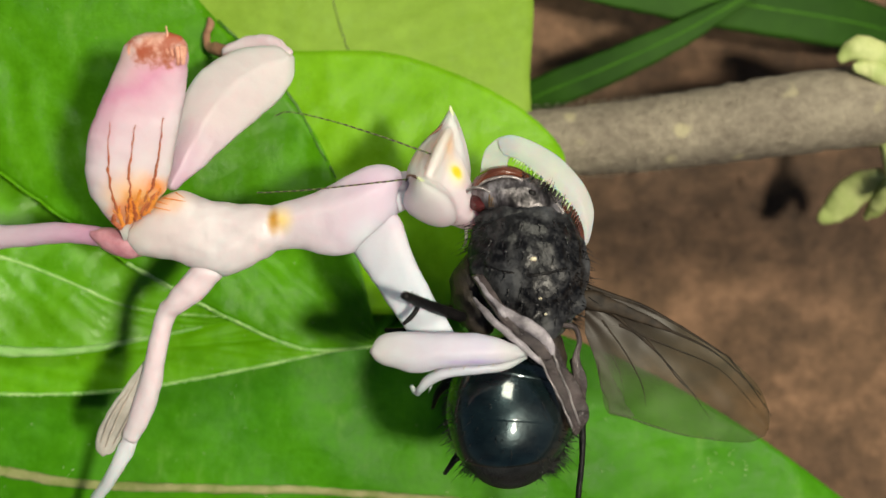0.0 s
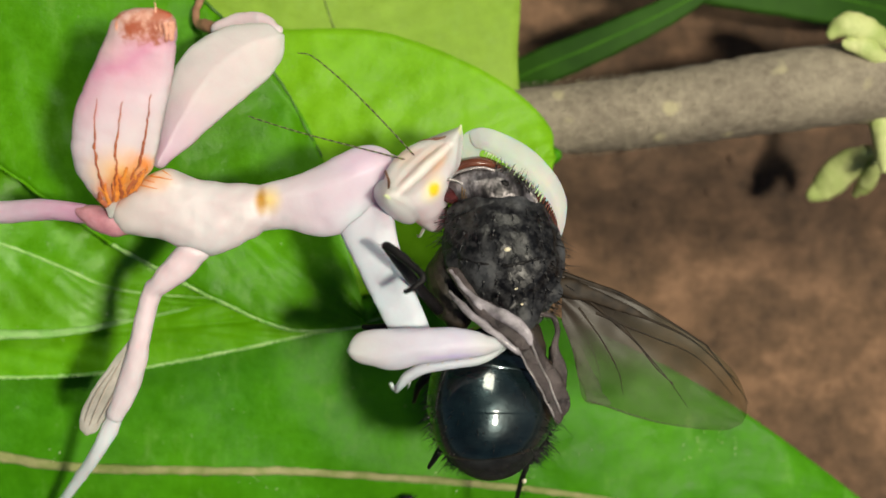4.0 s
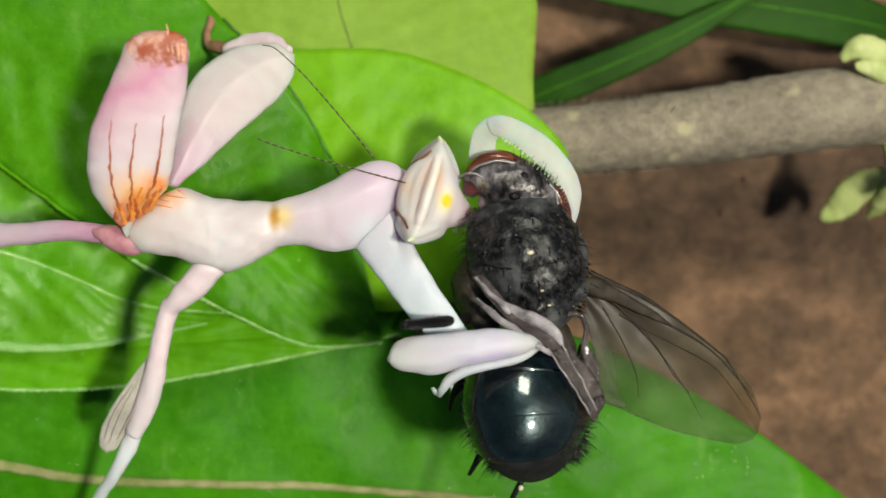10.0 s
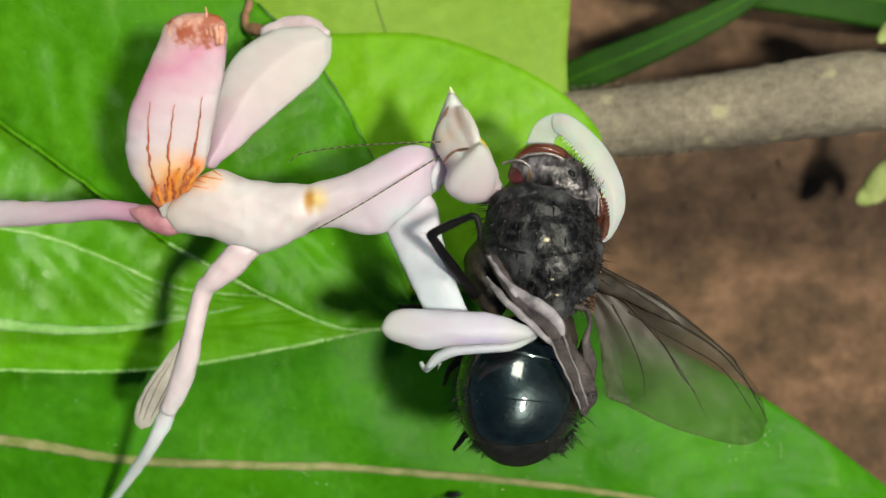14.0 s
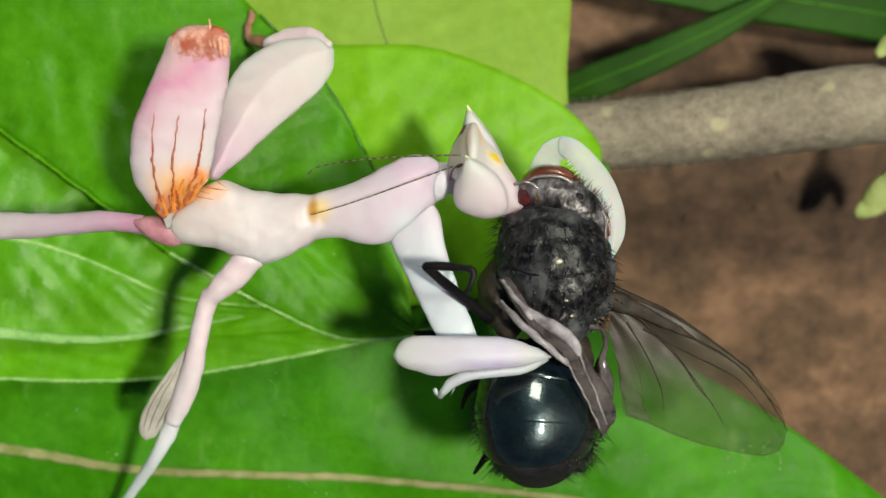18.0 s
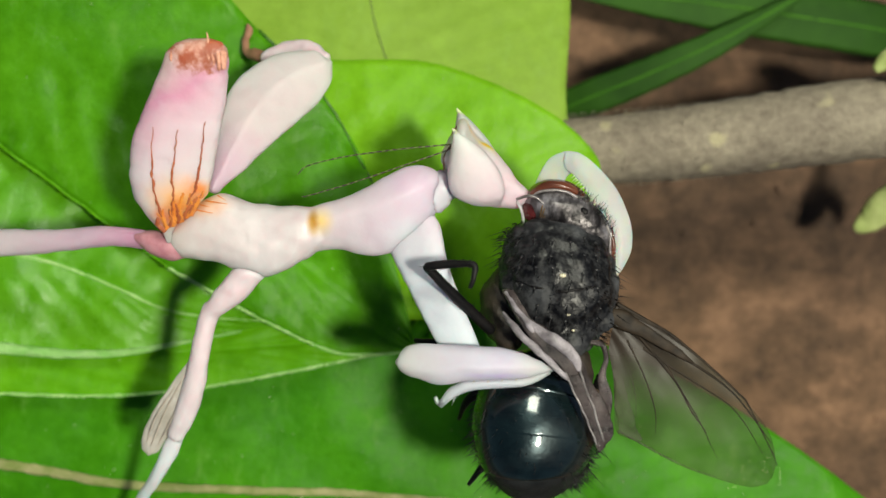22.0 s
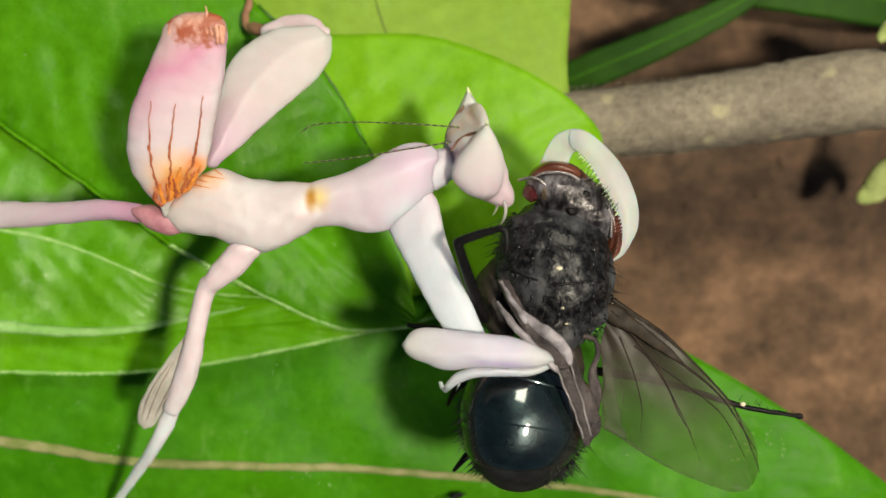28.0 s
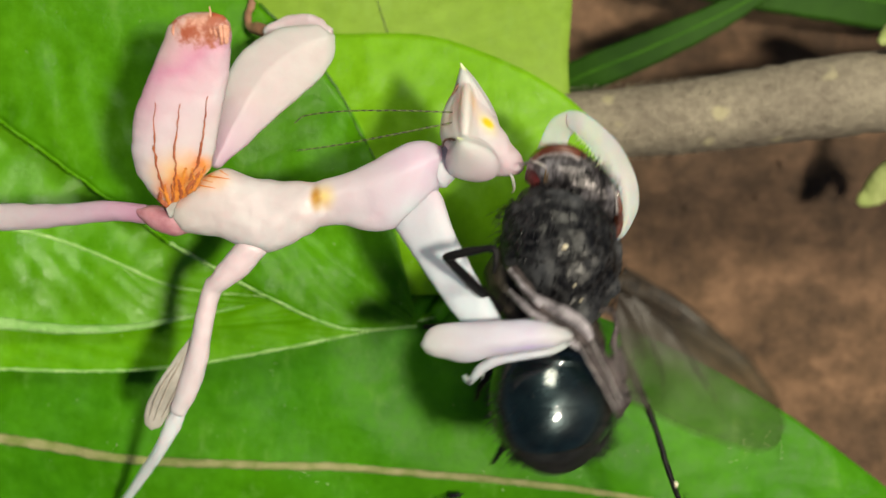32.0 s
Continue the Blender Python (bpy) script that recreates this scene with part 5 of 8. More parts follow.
def build_feelers():
    out = []
    for k in (0, 1):
        bm = bmesh.new()
        n = 60
        S = spline([(0, 0, 0), (-1.8, 0.10 - 0.12 * k, 0.06), (-3.6, 0.14 - 0.16 * k, 0.0), (-5.0, 0.04, -0.06), (-5.45, -0.22 + 0.3 * k, -0.06)], n)
        # beaded thread, thinner towards its end
        tube(bm, [(*p, (0.028 - 0.010 * i / n) * (1.2 if i % 2 else 0.85), (0.028 - 0.010 * i / n) * (1.2 if i % 2 else 0.85)) for i, p in enumerate(S)], n, 6)
        out.append(part("feeler", bm, M_FEELER, mantis, "thin brown antenna ringed with pale bands", J_FEEL))
    return out


feelers = build_feelers()


# ---- the fly ----
fly = thing("fly", (4.37, 0.02, 17.50), "dark bluebottle fly with a metallic abdomen held by the mantis", "insect")


def hairs(bm, path_c, r, n, length, seed, thin=0.016, lo=0.0, hi=1.0, lean=0.5, side=9.0):
    """Bristles on a body of rows (x, y, z, rw, rh)."""
    rnd = random.Random(seed)
    S = spline(path_c, 60)
    for _ in range(n):
        i = int(60 * rnd.uniform(lo, hi))
        s = S[min(i, 60)]
        a = rnd.uniform(0, 2 * math.pi)
        o = V((math.cos(a), 0, math.sin(a)))
        if o.z > side:
            continue
        p = V(s[:3]) + V((o.x * s[3] * r, 0, o.z * s[4] * r))
        L = length * rnd.uniform(0.5, 1.4)
        spike(bm, p, p + (o + V((rnd.uniform(-0.4, 0.4), -lean + rnd.uniform(-0.4, 0.4), rnd.uniform(-0.2, 0.4)))) * L, thin, 3)


def build_fly():
    thorax_rows = [(*(-0.48, 2.20, -0.10), 1.2, 0.9), (*(-0.40, 1.82, 0.00), 1.7, 1.4), (*(-0.22, 1.01, 0.10), 2.04, 1.74), (*(-0.05, 0.00, 0.20), 2.10, 1.9), (*(0.13, -1.01, 0.20), 1.90, 1.8), (*(0.28, -1.65, 0.20), 1.45, 1.4), (*(0.40, -2.10, 0.10), 0.9, 0.9)]
    bm = bmesh.new()
    tube(bm, thorax_rows, 80, 64, rough=0.10)
    for c, r in (((-1.52, 1.12, 0.40), 0.55), ((1.12, 1.04, 0.60), 0.55), ((-1.57, 0.00, 0.80), 0.6), ((-1.14, -1.48, 1.10), 0.5), ((1.32, -1.15, 0.90), 0.48), ((1.42, 0.00, 0.70), 0.48)):
        egg(bm, c, (r, r * 1.15, r * 0.9), ex=(0.2, 1, 0), n=10, seg=14)
    tube(bm, [(*(-0.42, -1.73, 1.25), 0.3, 0.3), (*(0.30, -1.92, 1.35), 0.62, 0.5), (*(0.90, -1.77, 1.20), 0.3, 0.3)], 14, 14, up=(0, 0, 1))
    shell = organic(part("thorax", bm, M_THORAX, fly, "glossy black thorax dusted with grey"), 0.07, 3)
    bpy.context.view_layer.update()
    tree = BVHTree.FromObject(shell, bpy.context.evaluated_depsgraph_get())
    # rows of stout bristles, each on a shiny socket, and the shallow seam across the back
    rnd = random.Random(31)
    bm = bmesh.new()
    for x in (-1.55, -1.05, -0.5, 0.1, 0.65, 1.15):
        for k in range(7):
            p = V((x + rnd.uniform(-0.1, 0.1), 1.6 - 0.55 * k + rnd.uniform(-0.12, 0.12), 6.0)) * U
            hit, nrm = tree.ray_cast(p, V((0, 0, -1)))[:2]
            if hit is not None and nrm.z > 0.2:
                h = hit / U
                egg(bm, h, (0.06, 0.06, 0.04), ex=(1, 0, 0), n=4, seg=6)
                spike(bm, h, h + nrm * 0.22 + V((rnd.uniform(-0.08, 0.08), -0.42, 0.05)), 0.026, 4)
    ob = part("back_bristles", bm, M_BARE, fly, "rows of stout black bristles")
    ob["kind"] = "stuff"
    bm = bmesh.new()
    rows = []
    for k in range(15):
        f = k / 14
        hit = tree.ray_cast(V((-1.7 + 3.0 * f, 0.15 - 0.35 * math.sin(math.pi * f), 6.0)) * U, V((0, 0, -1)))[0]
        if hit is not None:
            rows.append((*(hit / U), 0.05, 0.02))
    tube(bm, rows, 40, 8, rough=0.05)
    part("back_seam", bm, M_CHITIN, fly, "black seam across the back")
    for (p, r) in (((-0.13, 0.35, 2.10), 0.13), ((0.11, -0.99, 1.97), 0.08), ((0.30, -1.53, 1.84), 0.07)):
        bm = bmesh.new()
        egg(bm, p, (r * 0.9, r * 0.6, 0.06), n=6, seg=10)
        part("thorax_spot", bm, M_OCHRE, fly, "tiny pale spot")
    bm = bmesh.new()
    tube(bm, [(*(-1.86, 1.62, 0.55), 0.25, 0.25), (*(-1.20, 1.90, 1.00), 0.30, 0.28), (*(-0.30, 1.88, 1.15), 0.30, 0.28), (*(0.62, 1.58, 1.00), 0.28, 0.28), (*(1.15, 1.15, 0.60), 0.2, 0.25)], 50, 18, rough=0.12)
    part("collar", bm, M_THORAX, fly, "lumpy black collar")
    bm = bmesh.new()
    hairs(bm, thorax_rows, 0.98, 260, 0.48, 15, 0.024, side=0.75)
    hairs(bm, thorax_rows, 0.98, 700, 0.26, 11)
    ob = part("thorax_bristles", bm, M_BRISTLE, fly, "short black bristles")
    ob["kind"] = "stuff"
    for rows in ([(*(1.25, 0.85, 1.00), 0.10, 0.10), (*(1.58, 0.30, 0.75), 0.13, 0.13), (*(1.66, -0.40, 0.62), 0.13, 0.13), (*(1.50, -1.20, 0.80), 0.1, 0.1)], [(*(-1.72, 0.95, 1.00), 0.10, 0.12), (*(-1.65, 0.47, 1.16), 0.15, 0.16), (*(-1.51, -0.12, 1.40), 0.10, 0.12)]):
        bm = bmesh.new()
        tube(bm, rows, 26, 14, rough=0.14)
        part("thorax_margin", bm, M_DUSTGLINT, fly, "lumpy grey-dusted margin, paler for its highlights")
    # hairy flank
    bm = bmesh.new()
    tube(bm, [(*(-1.89, 0.41, -0.50), 0.4, 0.6), (*(-2.11, -0.41, -0.30), 0.75, 1.0), (*(-2.01, -1.22, -0.20), 0.75, 1.0), (*(-1.71, -2.13, -0.10), 0.5, 0.7)], 20, 18, rough=0.12)
    part("flank", bm, M_FLANK, fly, "dark brown hairy flank")
    # abdomen in overlapping plates
    belly = [(*(-0.10, -2.67, -0.60), 1.0, 1.0), (*(-0.32, -3.37, -0.45), 2.0, 1.65), (*(-0.48, -4.27, -0.25), 2.30, 1.95), (*(-0.56, -5.23, -0.10), 2.33, 2.05), (*(-0.60, -6.07, 0.02), 2.06, 1.9), (*(-0.58, -6.70, -0.15), 1.58, 1.4), (*(-0.55, -7.10, -0.50), 0.95, 0.8)]
    S = spline(belly, 60)
    for a, b in ((0, 17), (16, 33), (32, 44), (43, 60)):
        bm = bmesh.new()
        rows = []
        for i in range(a, b + 1):
            s = S[i].copy()
            g = 1 + 0.014 * (i - a) / (b - a) - (0.02 if i == a and a else 0)
            s[3] *= g
            s[4] *= g
            rows.append(tuple(s))
        tube(bm, rows, 24, 48)
        for v in bm.verts:
            v.co.x -= 0.22 * max(0.0, v.co.z + 0.0006)
        part("belly_plate", bm, M_BELLY if b < 60 else M_TAIL, fly, "glossy blue-black abdomen plate" if b < 60 else "dull black bristly end plate")
    bm = bmesh.new()
    hairs(bm, belly, 0.99, 1300, 0.30, 12, 0.020, 0.25, 0.98, 0.6, 0.55)
    hairs(bm, belly, 0.99, 420, 0.38, 18, 0.024, 0.75, 1.0, 0.8, 0.9)
    hairs(bm, belly, 0.99, 800, 0.32, 29, 0.026, 0.86, 1.0, 1.1)
    hairs(bm, belly, 0.98, 260, 0.26, 19, 0.014, 0.25, 1.0, 1.0)
    hairs(bm, belly, 0.98, 160, 0.55, 23, 0.024, 0.45, 1.0, 0.9, 0.3)
    for v in bm.verts:
        v.co.x -= 0.22 * max(0.0, v.co.z + 0.0006)
    ob = part("belly_bristles", bm, M_BRISTLE, fly, "black bristles round the abdomen")
    ob["kind"] = "stuff"
    # folded wing across the back: a stiff front strip and a crumpled panel
    bm = bmesh.new()
    plate(bm, [(-2.20, -0.25, 1.40), (-1.78, -1.00, 1.90), (-1.18, -1.78, 2.26), (-0.45, -2.50, 2.38), (0.10, -3.05, 2.25)], [(-1.75, -0.20, 1.50), (-1.18, -1.12, 2.05), (-0.42, -1.66, 2.38), (0.38, -2.35, 2.32), (0.52, -2.95, 2.15)], [0.06, 0.1, 0.12, 0.1, 0.06], 34, 22, 0.7, 0.35, rough=0.06)
    fw = part("folded_wing", bm, M_GREYWING, fly, "crumpled grey-brown folded wing")
    bm = bmesh.new()
    plate(bm, [(-0.20, -2.65, 2.30), (0.12, -3.25, 2.15), (0.52, -4.00, 1.92), (0.90, -4.85, 1.66), (1.18, -5.48, 1.48), (1.40, -5.68, 1.40)], [(0.50, -2.30, 2.15), (0.96, -3.20, 1.88), (1.48, -4.00, 1.68), (1.80, -4.70, 1.50), (1.76, -5.30, 1.40), (1.56, -5.64, 1.38)], [0.05, 0.09, 0.09, 0.08, 0.06, 0.03], 40, 22, 0.7, 0.3, rough=0.08)
    part("wing_panel", bm, M_GREYWING, fw, "translucent grey-brown wing panel")
    for rows, lb in (([(*(-2.12, -0.98, 1.70), 0.06, 0.05), (*(-1.68, -1.56, 2.00), 0.14, 0.09), (*(-0.91, -2.25, 2.32), 0.13, 0.08), (*(-0.14, -2.93, 2.38), 0.10, 0.06), (*(0.12, -3.20, 2.30), 0.04, 0.03)], "pale lilac fold of the wing"),
                     ([(*(-1.30, -1.20, 2.12), 0.06, 0.04), (*(-0.85, -1.58, 2.36), 0.17, 0.09), (*(-0.20, -1.98, 2.50), 0.24, 0.09), (*(0.28, -2.40, 2.44), 0.20, 0.08), (*(0.46, -2.85, 2.30), 0.09, 0.05)], "pale lilac fold of the wing"),
                     ([(*(-2.05, -0.30, 1.50), 0.06, 0.05), (*(-1.62, -0.92, 1.98), 0.11, 0.07), (*(-1.20, -1.42, 2.26), 0.10, 0.06), (*(-0.95, -1.72, 2.34), 0.05, 0.04)], "small pale fold of the wing")):
        bm = bmesh.new()
        tube(bm, rows, 34, 14, rough=0.05)
        part("wing_fold", bm, M_LILAC, fw, lb)
    for pts in (((0.40, -2.60, 2.34), (0.72, -3.40, 2.10), (1.15, -4.40, 1.82), (1.50, -5.35, 1.52)), ((0.02, -2.95, 2.36), (0.32, -3.55, 2.16), (0.75, -4.40, 1.88), (1.25, -5.45, 1.52))):
        bm = bmesh.new()
        tube(bm, [(*p, 0.036, 0.03) for p in pts], 36, 8, rough=0.04)
        part("wing_vein", bm, M_SILVER, fw, "shiny raised vein")
    bm = bmesh.new()
    tube(bm, [(*(0.10, -2.10, 0.60), 0.7, 0.6), (*(0.40, -2.86, 0.60), 0.75, 0.6), (*(0.75, -3.60, 0.50), 0.5, 0.4)], 14, 14, rough=0.1)
    part("waist", bm, M_FLANK, fly, "black waist")
    # calypter and hinge
    bm = bmesh.new()
    tube(bm, [(*(0.60, -2.26, 1.50), 0.09, 0.07), (*(0.92, -1.93, 1.40), 0.10, 0.08), (*(1.36, -2.02, 1.30), 0.09, 0.08), (*(1.54, -2.50, 1.20), 0.10, 0.07), (*(1.42, -3.08, 1.15), 0.12, 0.06), (*(1.55, -3.70, 1.10), 0.22, 0.05), (*(1.62, -4.50, 1.00), 0.20, 0.04), (*(1.60, -5.00, 1.00), 0.06, 0.03)], 40, 14, rough=0.05)
    part("wing_scale", bm, M_GREYWING, fly, "grey-brown wing scale")


build_fly()

J_FHEAD = (-0.11, 1.92, 0.10)


def build_fly_head():
    # silver face shield between two crescent eyes
    bm = bmesh.new()
    tube(bm, [(-1.45, 1.10, 0.05, 0.42, 0.70), (-1.05, 1.08, 0.12, 0.70, 0.95), (-0.45, 0.95, 0.15, 0.88, 1.08), (0.25, 0.72, 0.15, 0.95, 1.08), (0.85, 0.42, 0.10, 0.88, 0.98), (1.30, 0.05, 0.02, 0.66, 0.80), (1.50, -0.25, -0.05, 0.40, 0.60)], 44, 40, rough=0.04)
    tube(bm, [(-0.30, 1.35, 0.0, 0.9, 0.8), (-0.05, 0.6, 0.05, 1.3, 1.0), (0.05, -0.2, 0.0, 1.3, 0.9)], 20, 30)
    head = organic(part("head", bm, M_FACE, fly, "silvery black head capsule", J_FHEAD), 0.06, 4)
    for rows in ([(-1.52, 1.15, -0.1, 0.18, 0.45), (-1.40, 1.48, 0.12, 0.26, 0.66), (-0.98, 1.74, 0.24, 0.30, 0.74), (-0.44, 1.80, 0.26, 0.28, 0.74), (0.02, 1.67, 0.2, 0.24, 0.64), (0.36, 1.46, 0.1, 0.14, 0.4)],
                 [(0.80, 1.20, 0.0, 0.18, 0.5), (1.18, 0.82, 0.14, 0.26, 0.66), (1.46, 0.28, 0.16, 0.28, 0.70), (1.60, -0.30, 0.06, 0.26, 0.64), (1.56, -0.86, -0.1, 0.18, 0.45)]):
        bm = bmesh.new()
        tube(bm, rows, 44, 26, rough=0.02)
        part("compound_eye", bm, M_EYE, head, "dark red-brown compound eye")
    # first two: rims of the eyes; third: a pale mantis palp over the eye
    for pts in (((-1.50, 1.36, 0.72), (-1.19, 1.55, 0.92), (-0.78, 1.64, 1.02), (-0.36, 1.62, 1.02), (0.02, 1.50, 0.95)), ((0.93, 1.02, 0.86), (1.20, 0.68, 0.92), (1.38, 0.26, 0.90), (1.47, -0.30, 0.78)), ((-2.05, 1.16, 0.75), (-1.71, 1.28, 0.98), (-1.35, 1.24, 1.05), (-1.10, 1.10, 1.02))):
        bm = bmesh.new()
        tube(bm, [(*p, 0.055, 0.06) for p in pts], 26, 8, rough=0.04)
        part("eye_arc", bm, M_SILVER, head, "pale silvery arc at the eye")
    for c, r, ex, m, lb in (((0.28, 1.02, 1.10), (0.22, 0.15, 0.12), (1, -0.2, 0), M_CHITIN, "black pit"), ((-1.48, 0.82, 0.50), (0.36, 0.34, 0.34), (0.8, 0.5, 0), M_WOUND, "dark red wound"), ((-0.05, 0.36, 1.12), (0.20, 0.16, 0.10), (1, 0, 0), M_CHITIN, "black pit")):
        bm = bmesh.new()
        egg(bm, c, r, ex=ex, n=12, seg=14)
        for v in bm.verts:
            v.co += noise.noise_vector(v.co * 4000) * 0.00006
        part("face_mark", bm, m, head, lb)
    for k in range(7):
        bm = bmesh.new()
        f = k / 6
        a, c = V((-1.16 + 0.42 * f, 0.62, 0.90 + 0.10 * f)), V((-1.12 + 0.75 * f, 1.30 - 0.10 * f, 0.98 + 0.08 * f))
        tube(bm, [(*a, 0.022, 0.03), (*((a + c) / 2 + V((0, 0, 0.10))), 0.034, 0.04), (*c, 0.018, 0.02)], 12, 6)
        part("cheek_line", bm, M_BRONZE, head, "golden line on the cheek")
    bm = bmesh.new()
    rnd = random.Random(7)
    for i in range(110):
        f = rnd.random()
        p = V((0.10, 1.62, 0.75)) * (1 - f) + V((1.30, 0.55, 0.75)) * f + V((rnd.uniform(-0.25, 0.25), rnd.uniform(-0.3, 0.2), 0.15))
        spike(bm, p, p + V((rnd.uniform(-0.05, 0.25), rnd.uniform(0.1, 0.4), rnd.uniform(0.1, 0.3))), 0.018, 3)
    ob = part("head_bristles", bm, M_BRISTLE, head, "fine black head bristles")
    ob["kind"] = "stuff"
    return head


fly_head = build_fly_head()

J_WING = (1.82, -1.29, 0.70)


def build_wing():
    lead = [(0.05, 0.74, 0.05), (0.97, 0.32, 0.12), (2.01, -0.16, 0.14), (2.95, -0.78, 0.12), (3.90, -1.45, 0.10), (4.96, -2.29, 0.06), (5.94, -3.24, 0.02), (6.38, -3.98, 0.0), (6.56, -4.71, -0.02), (6.44, -5.20, -0.02)]
    trail = [(-0.07, -0.97, 0.0), (0.23, -1.98, -0.04), (0.37, -3.00, -0.06), (0.53, -3.88, -0.06), (1.25, -4.19, -0.05), (2.30, -4.69, -0.04), (3.35, -5.09, -0.03), (4.62, -5.42, -0.02), (5.69, -5.60, -0.02), (6.32, -5.42, -0.02)]
    nu, nv = 48, 16
    A, B = spline(lead, nu), spline(trail, nu)
    bm = bmesh.new()
    top = []
    for i in range(nu + 1):
        row = []
        for j in range(nv + 1):
            f = j / nv
            p = A[i] * (1 - f) + B[i] * f
            z = p[2] + 0.07 * math.sin(f * 15) * (1 - f) + 0.12 * noise.noise(V((p[0] * 0.8, p[1] * 0.8, 1)))
            row.append((p[0], p[1], z))
        top.append(row)
    lay = [[[bm.verts.new((V(q) + V((0, 0, h))) * U) for q in row] for row in top] for h in (0.012, -0.012)]
    for L in lay:
        for r, q in zip(L, L[1:]):
            for k in range(nv):
                bm.faces.new((r[k], r[k + 1], q[k + 1], q[k]))
    ob = part("wing", bm, M_WING, fly, "clear smoky wing with dark veins", J_WING)
    sheet = BVHTree.FromPolygons([V(q) for row in top for q in row], [(i * (nv + 1) + j, i * (nv + 1) + j + 1, (i + 1) * (nv + 1) + j + 1, (i + 1) * (nv + 1) + j) for i in range(nu) for j in range(nv)])

    def vein(pts, r, m=M_WINGVEIN, lb="dark brown wing vein"):
        rows = []
        for k, p in enumerate(spline(pts, 26)):
            hit = sheet.ray_cast(V((p[0], p[1], 5.0)), V((0, 0, -1)))[0]
            if hit is not None:
                w = r * (1.1 - 0.95 * (k / 26) ** 0.7)
                rows.append((*hit, w, w * 0.8))
        bm = bmesh.new()
        tube(bm, rows, 36, 6)
        part("vein", bm, m, ob, lb)

    vein([(x + 0.03 * (k < 8), y - 0.03, 0) for k, (x, y, z) in enumerate(lead[:9])], 0.085)
    vein([(0.15, 0.54), (1.59, -0.03), (3.05, -0.90)], 0.085)
    vein([(0.19, 0.34), (1.60, -0.55), (3.26, -1.33), (4.74, -2.28), (6.26, -3.90)], 0.10)
    vein([(0.35, 0.24), (1.50, -0.89), (2.55, -1.99), (3.19, -2.96), (3.84, -3.69)], 0.085)
    vein([(1.19, -0.80), (2.12, -1.33), (3.06, -1.83), (4.75, -2.79), (6.06, -4.37)], 0.06)
    vein([(2.55, -1.99), (3.51, -3.28), (4.38, -4.64)], 0.035)
    vein([(0.57, -0.57), (1.31, -1.80), (1.85, -3.03), (1.96, -3.85)], 0.045)
    vein([(2.12, -1.33), (2.55, -1.99)], 0.05)
    vein([(0.75, -0.25), (1.35, -0.72)], 0.09)
    # pale strips that draw the glints at the wing's base and trailing edge
    for pts, r in (([(0.30, -1.95), (0.42, -3.00), (0.62, -3.80)], 0.05), ([(0.75, -1.60), (1.10, -2.60), (1.20, -3.60)], 0.03), ([(0.60, -3.86), (1.25, -4.14), (2.30, -4.62), (3.35, -5.03), (4.40, -5.30)], 0.05)):
        vein(pts, r, M_WINGGLINT, "pale strip drawing a glint on the wing")
    # crumpled lobe at the inner edge, pale to draw white glints there
    bm = bmesh.new()
    plate(bm, [(0.15, -1.60, 0.02), (0.34, -2.50, 0.0), (0.46, -3.30, 0.0), (0.62, -3.84, 0.0)], [(0.40, -1.60, 0.04), (0.80, -2.60, 0.04), (1.15, -3.40, 0.04), (1.50, -4.10, 0.0)], [0.02, 0.05, 0.06, 0.02], 26, 18, 0.8, 0.3, rough=0.10)
    part("wing_lobe", bm, M_WINGGLINT, ob, "crumpled wing lobe, pale for its white glints")
    # dark leathery root
    bm = bmesh.new()
    tube(bm, sub([(*(1.55, -1.03, 0.80), 0.3, 0.25), (*(2.05, -1.11, 0.90), 0.34, 0.14), (*(2.87, -1.42, 1.00), 0.24, 0.05), (*(3.95, -1.98, 1.00), 0.16, 0.03), (*(4.85, -2.53, 0.95), 0.05, 0.02)], J_WING), 24, 12, rough=0.06)
    part("wing_root", bm, M_WINGVEIN, ob, "dark leathery wing root")
    return ob


fly_wing = build_wing()

J_FEMUR = (-2.50, -1.65, 0.90)
FEMUR, TIBIA = 3.75, 1.60


def leg_piece(name, length, r0, r1, joint, seed, label):
    bm = bmesh.new()
    tube(bm, [(0, 0, 0, r0, r0), (length * 0.5, 0.03, 0, r0 * 0.95, r0 * 0.95), (length, 0, 0, r1, r1)], 16, 10, rough=0.02)
    rnd = random.Random(seed)
    for _ in range(34):
        x = rnd.uniform(0.15, 1.0) * length
        a = rnd.uniform(0, 2 * math.pi)
        o = V((0.4, math.cos(a), math.sin(a)))
        spike(bm, V((x, 0, 0)) + o * r1 * 0.6, V((x, 0, 0)) + o * (r1 + 0.16), 0.014, 3)
    return part(name, bm, M_CHITIN, fly, label, joint)


fly_femur = leg_piece("fore_femur", FEMUR, 0.20, 0.15, J_FEMUR, 1, "black bristly leg segment")
fly_tibia = leg_piece("fore_tibia", TIBIA, 0.15, 0.11, J_FEMUR, 2, "black bristly leg segment")
bm = bmesh.new()
tube(bm, [(TIBIA - 0.05, 0, 0, 0.12, 0.12), (TIBIA + 0.12, -0.12, 0.02, 0.12, 0.10), (TIBIA + 0.08, -0.45, 0.05, 0.10, 0.09), (TIBIA - 0.10, -0.80, 0.05, 0.08, 0.07)], 16, 8, rough=0.03)
part("tarsus", bm, M_CHITIN, fly_tibia, "black hooked foot")
J_HIND = (1.64, -3.31, -0.90)


